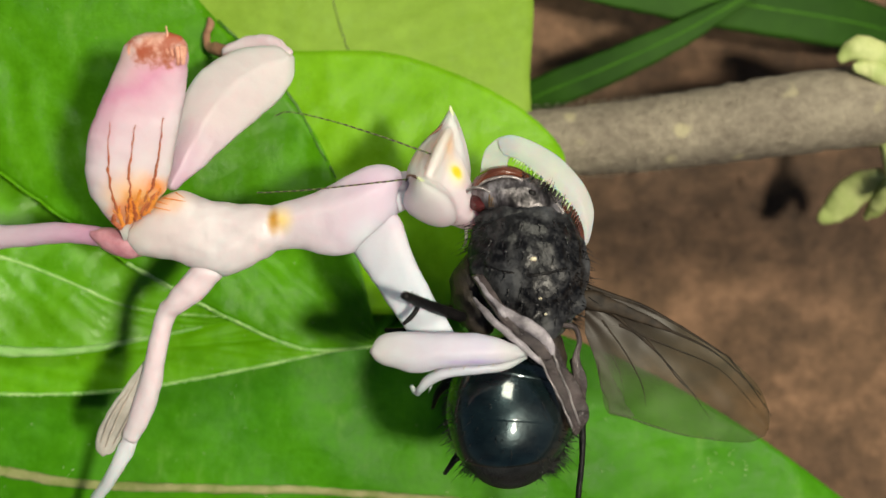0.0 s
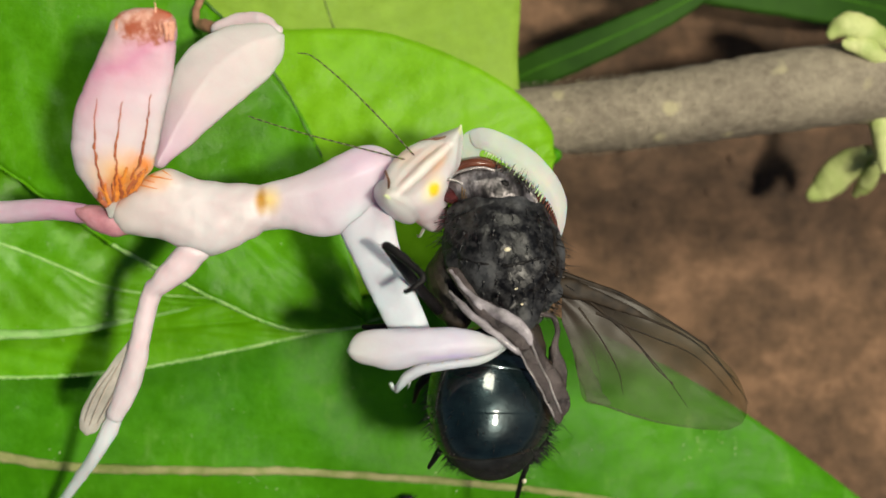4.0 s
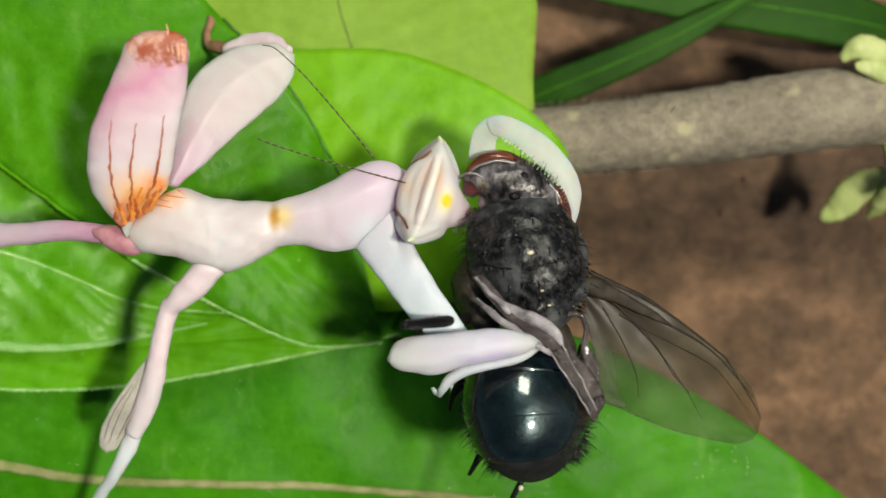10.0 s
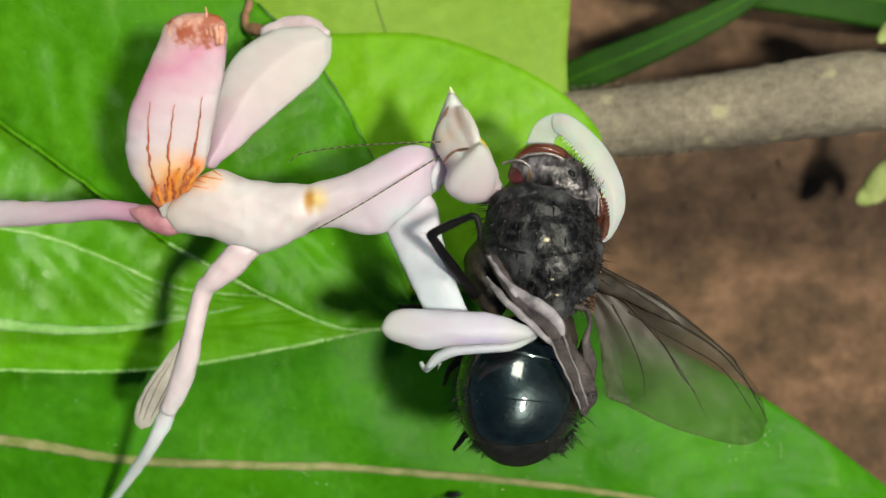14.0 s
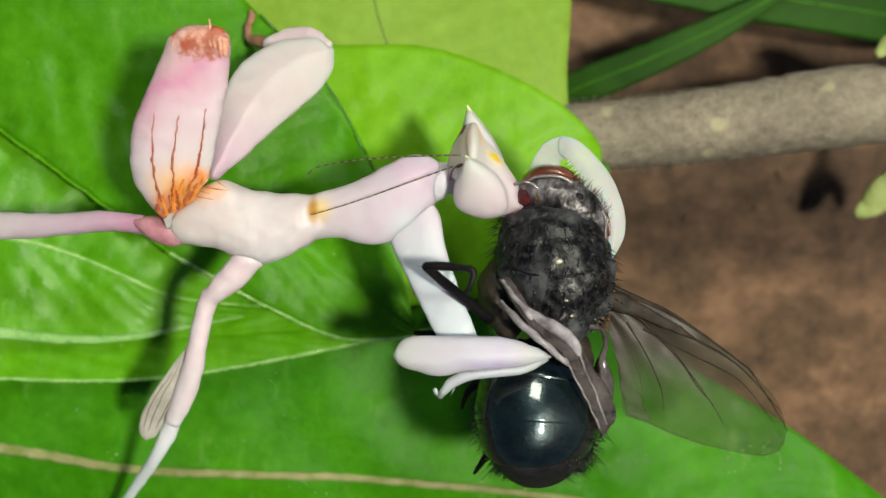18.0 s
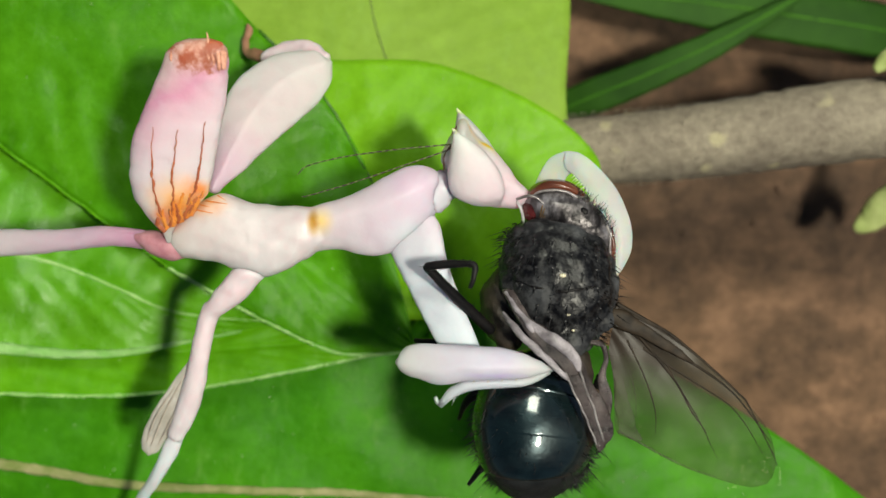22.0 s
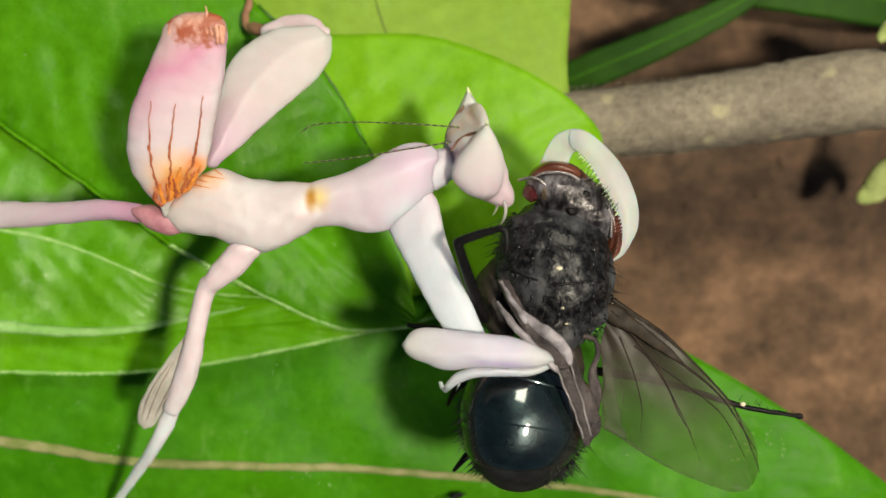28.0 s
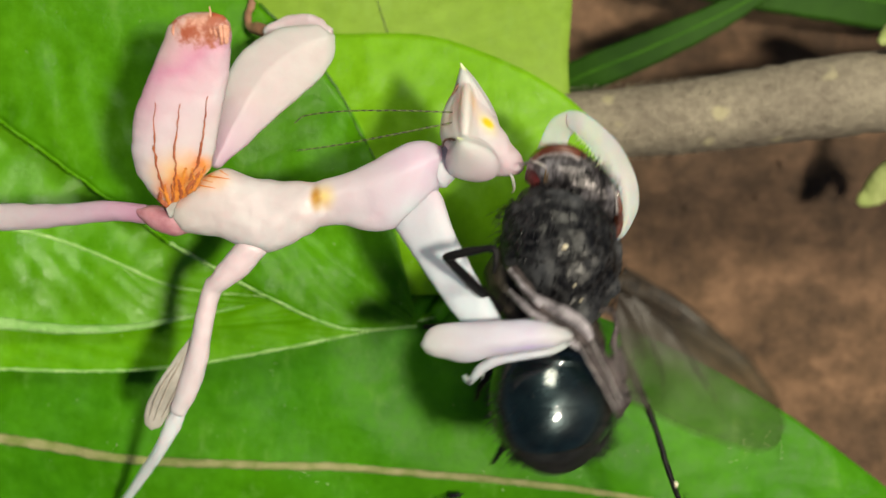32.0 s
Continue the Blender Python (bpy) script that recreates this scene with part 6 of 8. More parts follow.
def build_hind_leg():
    bm = bmesh.new()
    tube(bm, [(0, 0, 0, 0.16, 0.16), (1.6, 0.15, 0.3, 0.16, 0.16), (3.4, 0.1, 0.4, 0.11, 0.11), (5.6, -0.15, 0.2, 0.1, 0.1), (7.8, -0.1, -0.2, 0.07, 0.07)], 30, 10, rough=0.03)
    egg(bm, (7.85, -0.1, -0.2), (0.16, 0.12, 0.1), n=6, seg=8)
    rnd = random.Random(6)
    for _ in range(40):
        x = rnd.uniform(0.5, 7.6)
        a = rnd.uniform(0, 2 * math.pi)
        spike(bm, (x, 0.03, 0.2), (x + 0.1, 0.03 + 0.26 * math.cos(a), 0.2 + 0.26 * math.sin(a)), 0.014, 3)
    leg = part("hind_leg", bm, M_CHITIN, fly, "black bristly hind leg", J_HIND)
    bm = bmesh.new()
    egg(bm, (5.6, -0.05, 0.30), (0.11, 0.09, 0.08), n=8, seg=10)
    part("pale_grain", bm, M_OCHRE, leg, "pale yellow grain stuck to the leg")
    # short leg ends under the abdomen
    for rows in ([(*(-2.20, -3.30, -0.60), 0.2, 0.2), (*(-2.90, -4.00, -0.80), 0.18, 0.18), (*(-3.30, -4.50, -1.10), 0.13, 0.13), (*(-3.50, -5.10, -1.60), 0.07, 0.07)], [(*(-1.90, -5.90, -1.20), 0.13, 0.13), (*(-2.60, -6.80, -1.20), 0.13, 0.13), (*(-2.90, -7.20, -1.30), 0.10, 0.10), (*(-3.05, -7.45, -1.40), 0.07, 0.07)], [(*(-2.03, -2.42, 0.10), 0.15, 0.15), (*(-3.05, -2.41, 0.30), 0.16, 0.16), (*(-4.25, -2.18, 0.20), 0.13, 0.13), (*(-5.16, -2.13, -0.10), 0.09, 0.09)]):
        bm = bmesh.new()
        tube(bm, rows, 18, 10, rough=0.03)
        part("leg", bm, M_CHITIN, fly, "black leg")
    return leg


fly_hind = build_hind_leg()


# ---- what moves ----
def motions():
    walk(mantis, [
        (0, pose(-0.007024, 0.000733, 0.018000, 0.00, 0.00, 0.11)),
        (0.5, pose(-0.006934, 0.000738, 0.018000, 0.00, 0.00, -0.82)),
        (1, pose(-0.006909, 0.000736, 0.018000, 0.00, 0.00, -1.09)),
        (1.5, pose(-0.006773, 0.000688, 0.018000, 0.00, 0.00, -1.51)),
        (2, pose(-0.006869, 0.000731, 0.018000, 0.00, 0.00, -1.16)),
        (2.5, pose(-0.006950, 0.000804, 0.018000, 0.00, 0.00, -1.00)),
        (3, pose(-0.006911, 0.000783, 0.018000, 0.00, 0.00, -1.21)),
        (3.5, pose(-0.006923, 0.000793, 0.018000, 0.00, 0.00, -1.16)),
        (5.5, pose(-0.007200, 0.000773, 0.018000, 0.00, 0.00, -0.35)),
        (6, pose(-0.007113, 0.000735, 0.018000, 0.00, 0.00, -0.68)),
        (6.5, pose(-0.007153, 0.000743, 0.018000, 0.00, 0.00, -0.58)),
        (7, pose(-0.007116, 0.000743, 0.018000, 0.00, 0.00, -0.46)),
        (7.5, pose(-0.007030, 0.000720, 0.018000, 0.00, 0.00, -0.59)),
        (8, pose(-0.007017, 0.000717, 0.018000, 0.00, 0.00, -0.51)),
        (8.5, pose(-0.007023, 0.000689, 0.018000, 0.00, 0.00, -0.74)),
        (9, pose(-0.007103, 0.000746, 0.018000, 0.00, 0.00, -0.42)),
        (9.5, pose(-0.007151, 0.000836, 0.018000, 0.00, 0.00, 0.34)),
        (10, pose(-0.007129, 0.000739, 0.018000, 0.00, 0.00, 0.59)),
        (10.5, pose(-0.007051, 0.000739, 0.018000, 0.00, 0.00, -0.00)),
        (11, pose(-0.007109, 0.000896, 0.018000, 0.00, 0.00, 0.74)),
        (11.5, pose(-0.006905, 0.000634, 0.018000, 0.00, 0.00, -0.34)),
        (12, pose(-0.007266, 0.000757, 0.018000, 0.00, 0.00, 0.14)),
        (12.5, pose(-0.007248, 0.000779, 0.018000, 0.00, 0.00, -0.09)),
        (13, pose(-0.007083, 0.000820, 0.018000, 0.00, 0.00, 0.00)),
        (13.5, pose(-0.007101, 0.000802, 0.018000, 0.00, 0.00, -0.35)),
        (14, pose(-0.007132, 0.000824, 0.018000, 0.00, 0.00, -0.34)),
        (14.5, pose(-0.006999, 0.000753, 0.018000, 0.00, 0.00, -0.48)),
        (16.5, pose(-0.006894, 0.000854, 0.018000, 0.00, 0.00, 0.03)),
        (17, pose(-0.007104, 0.000861, 0.018000, 0.00, 0.00, 0.48)),
        (17.5, pose(-0.007044, 0.000793, 0.018000, 0.00, 0.00, 0.40)),
        (18, pose(-0.007036, 0.000811, 0.018000, 0.00, 0.00, 0.23)),
        (18.5, pose(-0.007063, 0.001099, 0.018000, 0.00, 0.00, 1.75)),
        (19, pose(-0.006900, 0.000909, 0.018000, 0.00, 0.00, 0.43)),
        (19.5, pose(-0.007063, 0.000839, 0.018000, 0.00, 0.00, 0.38)),
        (20, pose(-0.006988, 0.000872, 0.018000, 0.00, 0.00, 0.59)),
        (20.5, pose(-0.007058, 0.000991, 0.018000, 0.00, 0.00, 1.32)),
        (21, pose(-0.006994, 0.000879, 0.018000, 0.00, 0.00, 0.57)),
        (21.5, pose(-0.007033, 0.000886, 0.018000, 0.00, 0.00, 0.68)),
        (22, pose(-0.006973, 0.000874, 0.018000, 0.00, 0.00, 1.08)),
        (22.5, pose(-0.007036, 0.000870, 0.018000, 0.00, 0.00, 0.77)),
        (23, pose(-0.006906, 0.000834, 0.018000, 0.00, 0.00, 0.27)),
        (23.5, pose(-0.007008, 0.000889, 0.018000, 0.00, 0.00, 0.79)),
        (24, pose(-0.006928, 0.000798, 0.018000, 0.00, 0.00, 0.72)),
        (24.5, pose(-0.007071, 0.000942, 0.018000, 0.00, 0.00, 0.82)),
        (26.5, pose(-0.007030, 0.000903, 0.018000, 0.00, 0.00, 0.52)),
        (27, pose(-0.007013, 0.000886, 0.018000, 0.00, 0.00, 0.37)),
        (27.5, pose(-0.007114, 0.000931, 0.018000, 0.00, 0.00, 0.22)),
        (28, pose(-0.007119, 0.000906, 0.018000, 0.00, 0.00, -0.11)),
        (28.5, pose(-0.007098, 0.000883, 0.018000, 0.00, 0.00, 0.12)),
        (29, pose(-0.007034, 0.000925, 0.018000, 0.00, 0.00, 0.00)),
        (29.5, pose(-0.007064, 0.000890, 0.018000, 0.00, 0.00, 0.15)),
        (30, pose(-0.007071, 0.000827, 0.018000, 0.00, 0.00, 0.03)),
        (30.5, pose(-0.007010, 0.000830, 0.018000, 0.00, 0.00, 0.24)),
        (31, pose(-0.007035, 0.000860, 0.018000, 0.00, 0.00, 0.33)),
        (31.5, pose(-0.006926, 0.000775, 0.018000, 0.00, 0.00, 0.03)),
        (32, pose(-0.006928, 0.000862, 0.018000, 0.00, 0.00, 0.80)),
    ])
    walk(fly, [
        (0, pose(0.004427, -0.000017, 0.017500, 0.00, 0.00, 0.09)),
        (0.5, pose(0.004500, 0.000005, 0.017500, 0.00, 0.00, -1.34)),
        (1, pose(0.004264, 0.000065, 0.017500, 0.00, 0.00, 0.00)),
        (1.5, pose(0.004486, -0.000455, 0.017500, 0.00, 0.00, 0.20)),
        (2, pose(0.004341, -0.000323, 0.017500, 0.00, 0.00, -1.29)),
        (2.5, pose(0.004039, -0.000125, 0.017500, 0.00, 0.00, 0.85)),
        (3, pose(0.004053, -0.000182, 0.017500, 0.00, 0.00, 4.69)),
        (3.5, pose(0.004046, -0.000405, 0.017500, 0.00, 0.00, 4.33)),
        (5.5, pose(0.003450, -0.000286, 0.017500, 0.00, 0.00, -4.55)),
        (6, pose(0.003680, -0.000354, 0.017500, 0.00, 0.00, -2.94)),
        (6.5, pose(0.003647, -0.000461, 0.017500, 0.00, 0.00, -3.80)),
        (7, pose(0.003580, -0.000234, 0.017500, 0.00, 0.00, -0.90)),
        (7.5, pose(0.003772, -0.000386, 0.017500, 0.00, 0.00, -1.24)),
        (8, pose(0.003841, -0.000703, 0.017500, 0.00, 0.00, -1.55)),
        (8.5, pose(0.003967, -0.000478, 0.017500, 0.00, 0.00, 0.54)),
        (9, pose(0.003862, -0.000436, 0.017500, 0.00, 0.00, 0.68)),
        (9.5, pose(0.003950, 0.000173, 0.017500, 0.00, 0.00, 2.89)),
        (10, pose(0.004277, 0.000138, 0.017500, 0.00, 0.00, 7.34)),
        (10.5, pose(0.004365, 0.000001, 0.017500, 0.00, 0.00, 4.60)),
        (11, pose(0.004473, 0.000603, 0.017500, 0.00, 0.00, 7.05)),
        (11.5, pose(0.004912, 0.000033, 0.017500, 0.00, 0.00, 6.88)),
        (12, pose(0.004416, 0.000113, 0.017500, 0.00, 0.00, 0.44)),
        (12.5, pose(0.004120, -0.000242, 0.017500, 0.00, 0.00, -1.40)),
        (13, pose(0.004372, 0.000020, 0.017500, 0.00, 0.00, 0.00)),
        (13.5, pose(0.003663, -0.000201, 0.017500, 0.00, 0.00, -3.80)),
        (14, pose(0.003632, -0.000017, 0.017500, 0.00, 0.00, -1.41)),
        (14.5, pose(0.004338, -0.000548, 0.017500, 0.00, 0.00, -5.26)),
        (16.5, pose(0.004321, -0.000295, 0.017500, 0.00, 0.00, -2.91)),
        (17, pose(0.003849, 0.000011, 0.017500, 0.00, 0.00, 2.45)),
        (17.5, pose(0.004077, -0.000319, 0.017500, 0.00, 0.00, 0.03)),
        (18, pose(0.004095, -0.000366, 0.017500, 0.00, 0.00, 1.02)),
        (18.5, pose(0.004241, 0.001030, 0.017500, 0.00, 0.00, 4.77)),
        (19, pose(0.004405, -0.000262, 0.017500, 0.00, 0.00, -0.33)),
        (19.5, pose(0.004065, -0.000522, 0.017500, 0.00, 0.00, -2.03)),
        (20, pose(0.004091, -0.000656, 0.017500, 0.00, 0.00, -2.02)),
        (20.5, pose(0.004011, 0.000360, 0.017500, 0.00, 0.00, 2.49)),
        (21, pose(0.003981, -0.000168, 0.017500, 0.00, 0.00, 0.29)),
        (21.5, pose(0.003981, -0.000345, 0.017500, 0.00, 0.00, -0.86)),
        (22, pose(0.004244, -0.000339, 0.017500, 0.00, 0.00, -1.45)),
        (22.5, pose(0.004077, -0.000611, 0.017500, 0.00, 0.00, -3.74)),
        (23, pose(0.004453, -0.000445, 0.017500, 0.00, 0.00, -1.37)),
        (23.5, pose(0.004349, -0.000502, 0.017500, 0.00, 0.00, -1.81)),
        (24, pose(0.004595, -0.000448, 0.017500, 0.00, 0.00, -2.43)),
        (24.5, pose(0.004265, -0.000720, 0.017500, 0.00, 0.00, -3.89)),
        (26.5, pose(0.003826, -0.000641, 0.017500, 0.00, 0.00, -2.57)),
        (27, pose(0.004062, -0.000842, 0.017500, 0.00, 0.00, -5.70)),
        (27.5, pose(0.003800, -0.000602, 0.017500, 0.00, 0.00, -2.41)),
        (28, pose(0.004008, -0.000998, 0.017500, 0.00, 0.00, -5.03)),
        (28.5, pose(0.004035, -0.001005, 0.017500, 0.00, 0.00, -3.69)),
        (29, pose(0.003940, -0.001054, 0.017500, 0.00, 0.00, -4.05)),
        (29.5, pose(0.003888, -0.001003, 0.017500, 0.00, 0.00, -3.23)),
        (30, pose(0.003811, -0.001404, 0.017500, 0.00, 0.00, -3.53)),
        (30.5, pose(0.003794, -0.001285, 0.017500, 0.00, 0.00, 0.35)),
        (31, pose(0.003684, -0.001162, 0.017500, 0.00, 0.00, 0.81)),
        (31.5, pose(0.003781, -0.001112, 0.017500, 0.00, 0.00, -1.81)),
        (31.9, pose(0.003904, -0.000887, 0.017500, 0.00, 0.00, -0.24)),
        (32, pose(0.004273, -0.000214, 0.017500, 0.00, 0.00, 4.46)),
    ])
    walk(grip_limb, [
        (0, pose(0.008537, -0.003655, 0.001700, 0.00, 0.00, -0.03)),
        (0.5, pose(0.008506, -0.003426, 0.001700, 0.00, 0.00, -0.52)),
        (1, pose(0.008329, -0.003397, 0.001700, 0.00, 0.00, 1.10)),
        (1.5, pose(0.008462, -0.003815, 0.001700, 0.00, 0.00, 1.71)),
        (2, pose(0.008311, -0.003704, 0.001700, 0.00, 0.00, -0.14)),
        (2.5, pose(0.008186, -0.003714, 0.001700, 0.00, 0.00, 1.84)),
        (3, pose(0.008383, -0.003900, 0.001700, 0.00, 0.00, 5.90)),
        (3.5, pose(0.008369, -0.004126, 0.001700, 0.00, 0.00, 5.49)),
        (5.5, pose(0.007475, -0.003693, 0.001700, 0.00, 0.00, -4.20)),
        (6, pose(0.007787, -0.003733, 0.001700, 0.00, 0.00, -2.26)),
        (6.5, pose(0.007767, -0.003732, 0.001700, 0.00, 0.00, -3.22)),
        (7, pose(0.007790, -0.003702, 0.001700, 0.00, 0.00, -0.44)),
        (7.5, pose(0.007907, -0.003735, 0.001700, 0.00, 0.00, -0.65)),
        (8, pose(0.007999, -0.004020, 0.001700, 0.00, 0.00, -1.04)),
        (8.5, pose(0.008282, -0.003856, 0.001700, 0.00, 0.00, 1.28)),
        (9, pose(0.008238, -0.003984, 0.001700, 0.00, 0.00, 1.10)),
        (9.5, pose(0.008448, -0.003648, 0.001700, 0.00, 0.00, 2.54)),
        (10, pose(0.009080, -0.003769, 0.001700, 0.00, 0.00, 6.75)),
        (10.5, pose(0.008903, -0.003766, 0.001700, 0.00, 0.00, 4.61)),
        (11, pose(0.009114, -0.003524, 0.001700, 0.00, 0.00, 6.31)),
        (11.5, pose(0.009449, -0.003563, 0.001700, 0.00, 0.00, 7.22)),
        (12, pose(0.008872, -0.003556, 0.001700, 0.00, 0.00, 0.30)),
        (12.5, pose(0.008408, -0.003871, 0.001700, 0.00, 0.00, -1.31)),
        (13, pose(0.008546, -0.003706, 0.001700, 0.00, 0.00, 0.00)),
        (13.5, pose(0.007588, -0.003727, 0.001700, 0.00, 0.00, -3.45)),
        (14, pose(0.007769, -0.003631, 0.001700, 0.00, 0.00, -1.07)),
        (14.5, pose(0.008200, -0.003939, 0.001700, 0.00, 0.00, -4.78)),
        (16.5, pose(0.007937, -0.003868, 0.001700, 0.00, 0.00, -2.94)),
        (17, pose(0.007891, -0.003986, 0.001700, 0.00, 0.00, 1.96)),
        (17.5, pose(0.007962, -0.004090, 0.001700, 0.00, 0.00, -0.37)),
        (18, pose(0.008059, -0.004182, 0.001700, 0.00, 0.00, 0.79)),
        (18.5, pose(0.008333, -0.003474, 0.001700, 0.00, 0.00, 3.02)),
        (19, pose(0.008212, -0.004110, 0.001700, 0.00, 0.00, -0.76)),
        (19.5, pose(0.007915, -0.004227, 0.001700, 0.00, 0.00, -2.41)),
        (20, pose(0.007876, -0.004403, 0.001700, 0.00, 0.00, -2.61)),
        (20.5, pose(0.008018, -0.003839, 0.001700, 0.00, 0.00, 1.17)),
        (21, pose(0.007867, -0.004051, 0.001700, 0.00, 0.00, -0.28)),
        (21.5, pose(0.007885, -0.004175, 0.001700, 0.00, 0.00, -1.54)),
        (22, pose(0.008046, -0.004195, 0.001700, 0.00, 0.00, -2.53)),
        (22.5, pose(0.007862, -0.004296, 0.001700, 0.00, 0.00, -4.51)),
        (23, pose(0.008323, -0.004070, 0.001700, 0.00, 0.00, -1.64)),
        (23.5, pose(0.008239, -0.004247, 0.001700, 0.00, 0.00, -2.60)),
        (24, pose(0.008361, -0.004037, 0.001700, 0.00, 0.00, -3.16)),
        (24.5, pose(0.008167, -0.004417, 0.001700, 0.00, 0.00, -4.71)),
        (26.5, pose(0.008202, -0.004295, 0.001700, 0.00, 0.00, -3.09)),
        (27, pose(0.008285, -0.004337, 0.001700, 0.00, 0.00, -6.07)),
        (27.5, pose(0.008289, -0.004243, 0.001700, 0.00, 0.00, -2.63)),
        (28, pose(0.008395, -0.004486, 0.001700, 0.00, 0.00, -4.92)),
        (28.5, pose(0.008458, -0.004519, 0.001700, 0.00, 0.00, -3.81)),
        (29, pose(0.008307, -0.004562, 0.001700, 0.00, 0.00, -4.06)),
        (29.5, pose(0.008317, -0.004536, 0.001700, 0.00, 0.00, -3.38)),
        (30, pose(0.008269, -0.004817, 0.001700, 0.00, 0.00, -3.57)),
        (30.5, pose(0.008380, -0.004905, 0.001700, 0.00, 0.00, 0.11)),
        (31, pose(0.008310, -0.004839, 0.001700, 0.00, 0.00, 0.48)),
        (31.5, pose(0.008129, -0.004569, 0.001700, 0.00, 0.00, -1.84)),
        (31.9, pose(0.008305, -0.004459, 0.001700, 0.00, 0.00, -0.47)),
        (32, pose(0.008833, -0.004129, 0.001700, 0.00, 0.00, 3.66)),
    ])
    walk(upper_arm, [
        (0, pose(0.005410, 0.000494, 0.000200, 0.00, 0.00, 0.13)),
        (0.5, pose(0.005410, 0.000494, 0.000200, 0.00, 0.00, 1.42)),
        (1, pose(0.005410, 0.000494, 0.000200, 0.00, 0.00, -0.21)),
        (1.5, pose(0.005410, 0.000494, 0.000200, 0.00, 0.00, -1.67)),
        (2, pose(0.005410, 0.000494, 0.000200, 0.00, 0.00, -2.36)),
        (2.5, pose(0.005410, 0.000494, 0.000200, 0.00, 0.00, -3.75)),
        (3, pose(0.005410, 0.000494, 0.000200, 0.00, 0.00, -3.09)),
        (3.5, pose(0.005410, 0.000494, 0.000200, 0.00, 0.00, -4.48)),
        (5.5, pose(0.005410, 0.000494, 0.000200, 0.00, 0.00, -11.16)),
        (6, pose(0.005410, 0.000494, 0.000200, 0.00, 0.00, -7.91)),
        (6.5, pose(0.005410, 0.000494, 0.000200, 0.00, 0.00, -8.09)),
        (7, pose(0.005410, 0.000494, 0.000200, 0.00, 0.00, -7.78)),
        (7.5, pose(0.005410, 0.000494, 0.000200, 0.00, 0.00, -6.69)),
        (8, pose(0.005410, 0.000494, 0.000200, 0.00, 0.00, -7.27)),
        (8.5, pose(0.005410, 0.000494, 0.000200, 0.00, 0.00, -3.63)),
        (9, pose(0.005410, 0.000494, 0.000200, 0.00, 0.00, -4.79)),
        (9.5, pose(0.005410, 0.000494, 0.000200, 0.00, 0.00, -0.78)),
        (10, pose(0.005410, 0.000494, 0.000200, 0.00, 0.00, 3.90)),
        (10.5, pose(0.005410, 0.000494, 0.000200, 0.00, 0.00, 2.51)),
        (11, pose(0.005410, 0.000494, 0.000200, 0.00, 0.00, 5.87)),
        (11.5, pose(0.005410, 0.000494, 0.000200, 0.00, 0.00, 8.21)),
        (12, pose(0.005410, 0.000494, 0.000200, 0.00, 0.00, 3.83)),
        (12.5, pose(0.005410, 0.000494, 0.000200, 0.00, 0.00, -2.40)),
        (13, pose(0.005410, 0.000494, 0.000200, 0.00, 0.00, -0.13)),
        (13.5, pose(0.005410, 0.000494, 0.000200, 0.00, 0.00, -10.06)),
        (14, pose(0.005410, 0.000494, 0.000200, 0.00, 0.00, -7.58)),
        (14.5, pose(0.005410, 0.000494, 0.000200, 0.00, 0.00, -4.68)),
        (16.5, pose(0.005410, 0.000494, 0.000200, 0.00, 0.00, -7.02)),
        (17, pose(0.005410, 0.000494, 0.000200, 0.00, 0.00, -8.32)),
        (17.5, pose(0.005410, 0.000494, 0.000200, 0.00, 0.00, -8.05)),
        (18, pose(0.005410, 0.000494, 0.000200, 0.00, 0.00, -7.59)),
        (18.5, pose(0.005410, 0.000494, 0.000200, 0.00, 0.00, -0.77)),
        (19, pose(0.005410, 0.000494, 0.000200, 0.00, 0.00, -5.66)),
        (19.5, pose(0.005410, 0.000494, 0.000200, 0.00, 0.00, -9.12)),
        (20, pose(0.005410, 0.000494, 0.000200, 0.00, 0.00, -10.31)),
        (20.5, pose(0.005410, 0.000494, 0.000200, 0.00, 0.00, -6.19)),
        (21, pose(0.005410, 0.000494, 0.000200, 0.00, 0.00, -8.82)),
        (21.5, pose(0.005410, 0.000494, 0.000200, 0.00, 0.00, -9.20)),
        (22, pose(0.005410, 0.000494, 0.000200, 0.00, 0.00, -7.66)),
        (22.5, pose(0.005410, 0.000494, 0.000200, 0.00, 0.00, -9.90)),
        (23, pose(0.005410, 0.000494, 0.000200, 0.00, 0.00, -4.35)),
        (23.5, pose(0.005410, 0.000494, 0.000200, 0.00, 0.00, -6.06)),
        (24, pose(0.005410, 0.000494, 0.000200, 0.00, 0.00, -3.75)),
        (24.5, pose(0.005410, 0.000494, 0.000200, 0.00, 0.00, -7.52)),
        (26.5, pose(0.005410, 0.000494, 0.000200, 0.00, 0.00, -6.64)),
        (27, pose(0.005410, 0.000494, 0.000200, 0.00, 0.00, -5.96)),
        (27.5, pose(0.005410, 0.000494, 0.000200, 0.00, 0.00, -5.57)),
        (28, pose(0.005410, 0.000494, 0.000200, 0.00, 0.00, -5.75)),
        (28.5, pose(0.005410, 0.000494, 0.000200, 0.00, 0.00, -5.40)),
        (29, pose(0.005410, 0.000494, 0.000200, 0.00, 0.00, -6.95)),
        (29.5, pose(0.005410, 0.000494, 0.000200, 0.00, 0.00, -6.75)),
        (30, pose(0.005410, 0.000494, 0.000200, 0.00, 0.00, -8.46)),
        (30.5, pose(0.005410, 0.000494, 0.000200, 0.00, 0.00, -8.00)),
        (31, pose(0.005410, 0.000494, 0.000200, 0.00, 0.00, -8.33)),
        (31.5, pose(0.005410, 0.000494, 0.000200, 0.00, 0.00, -8.68)),
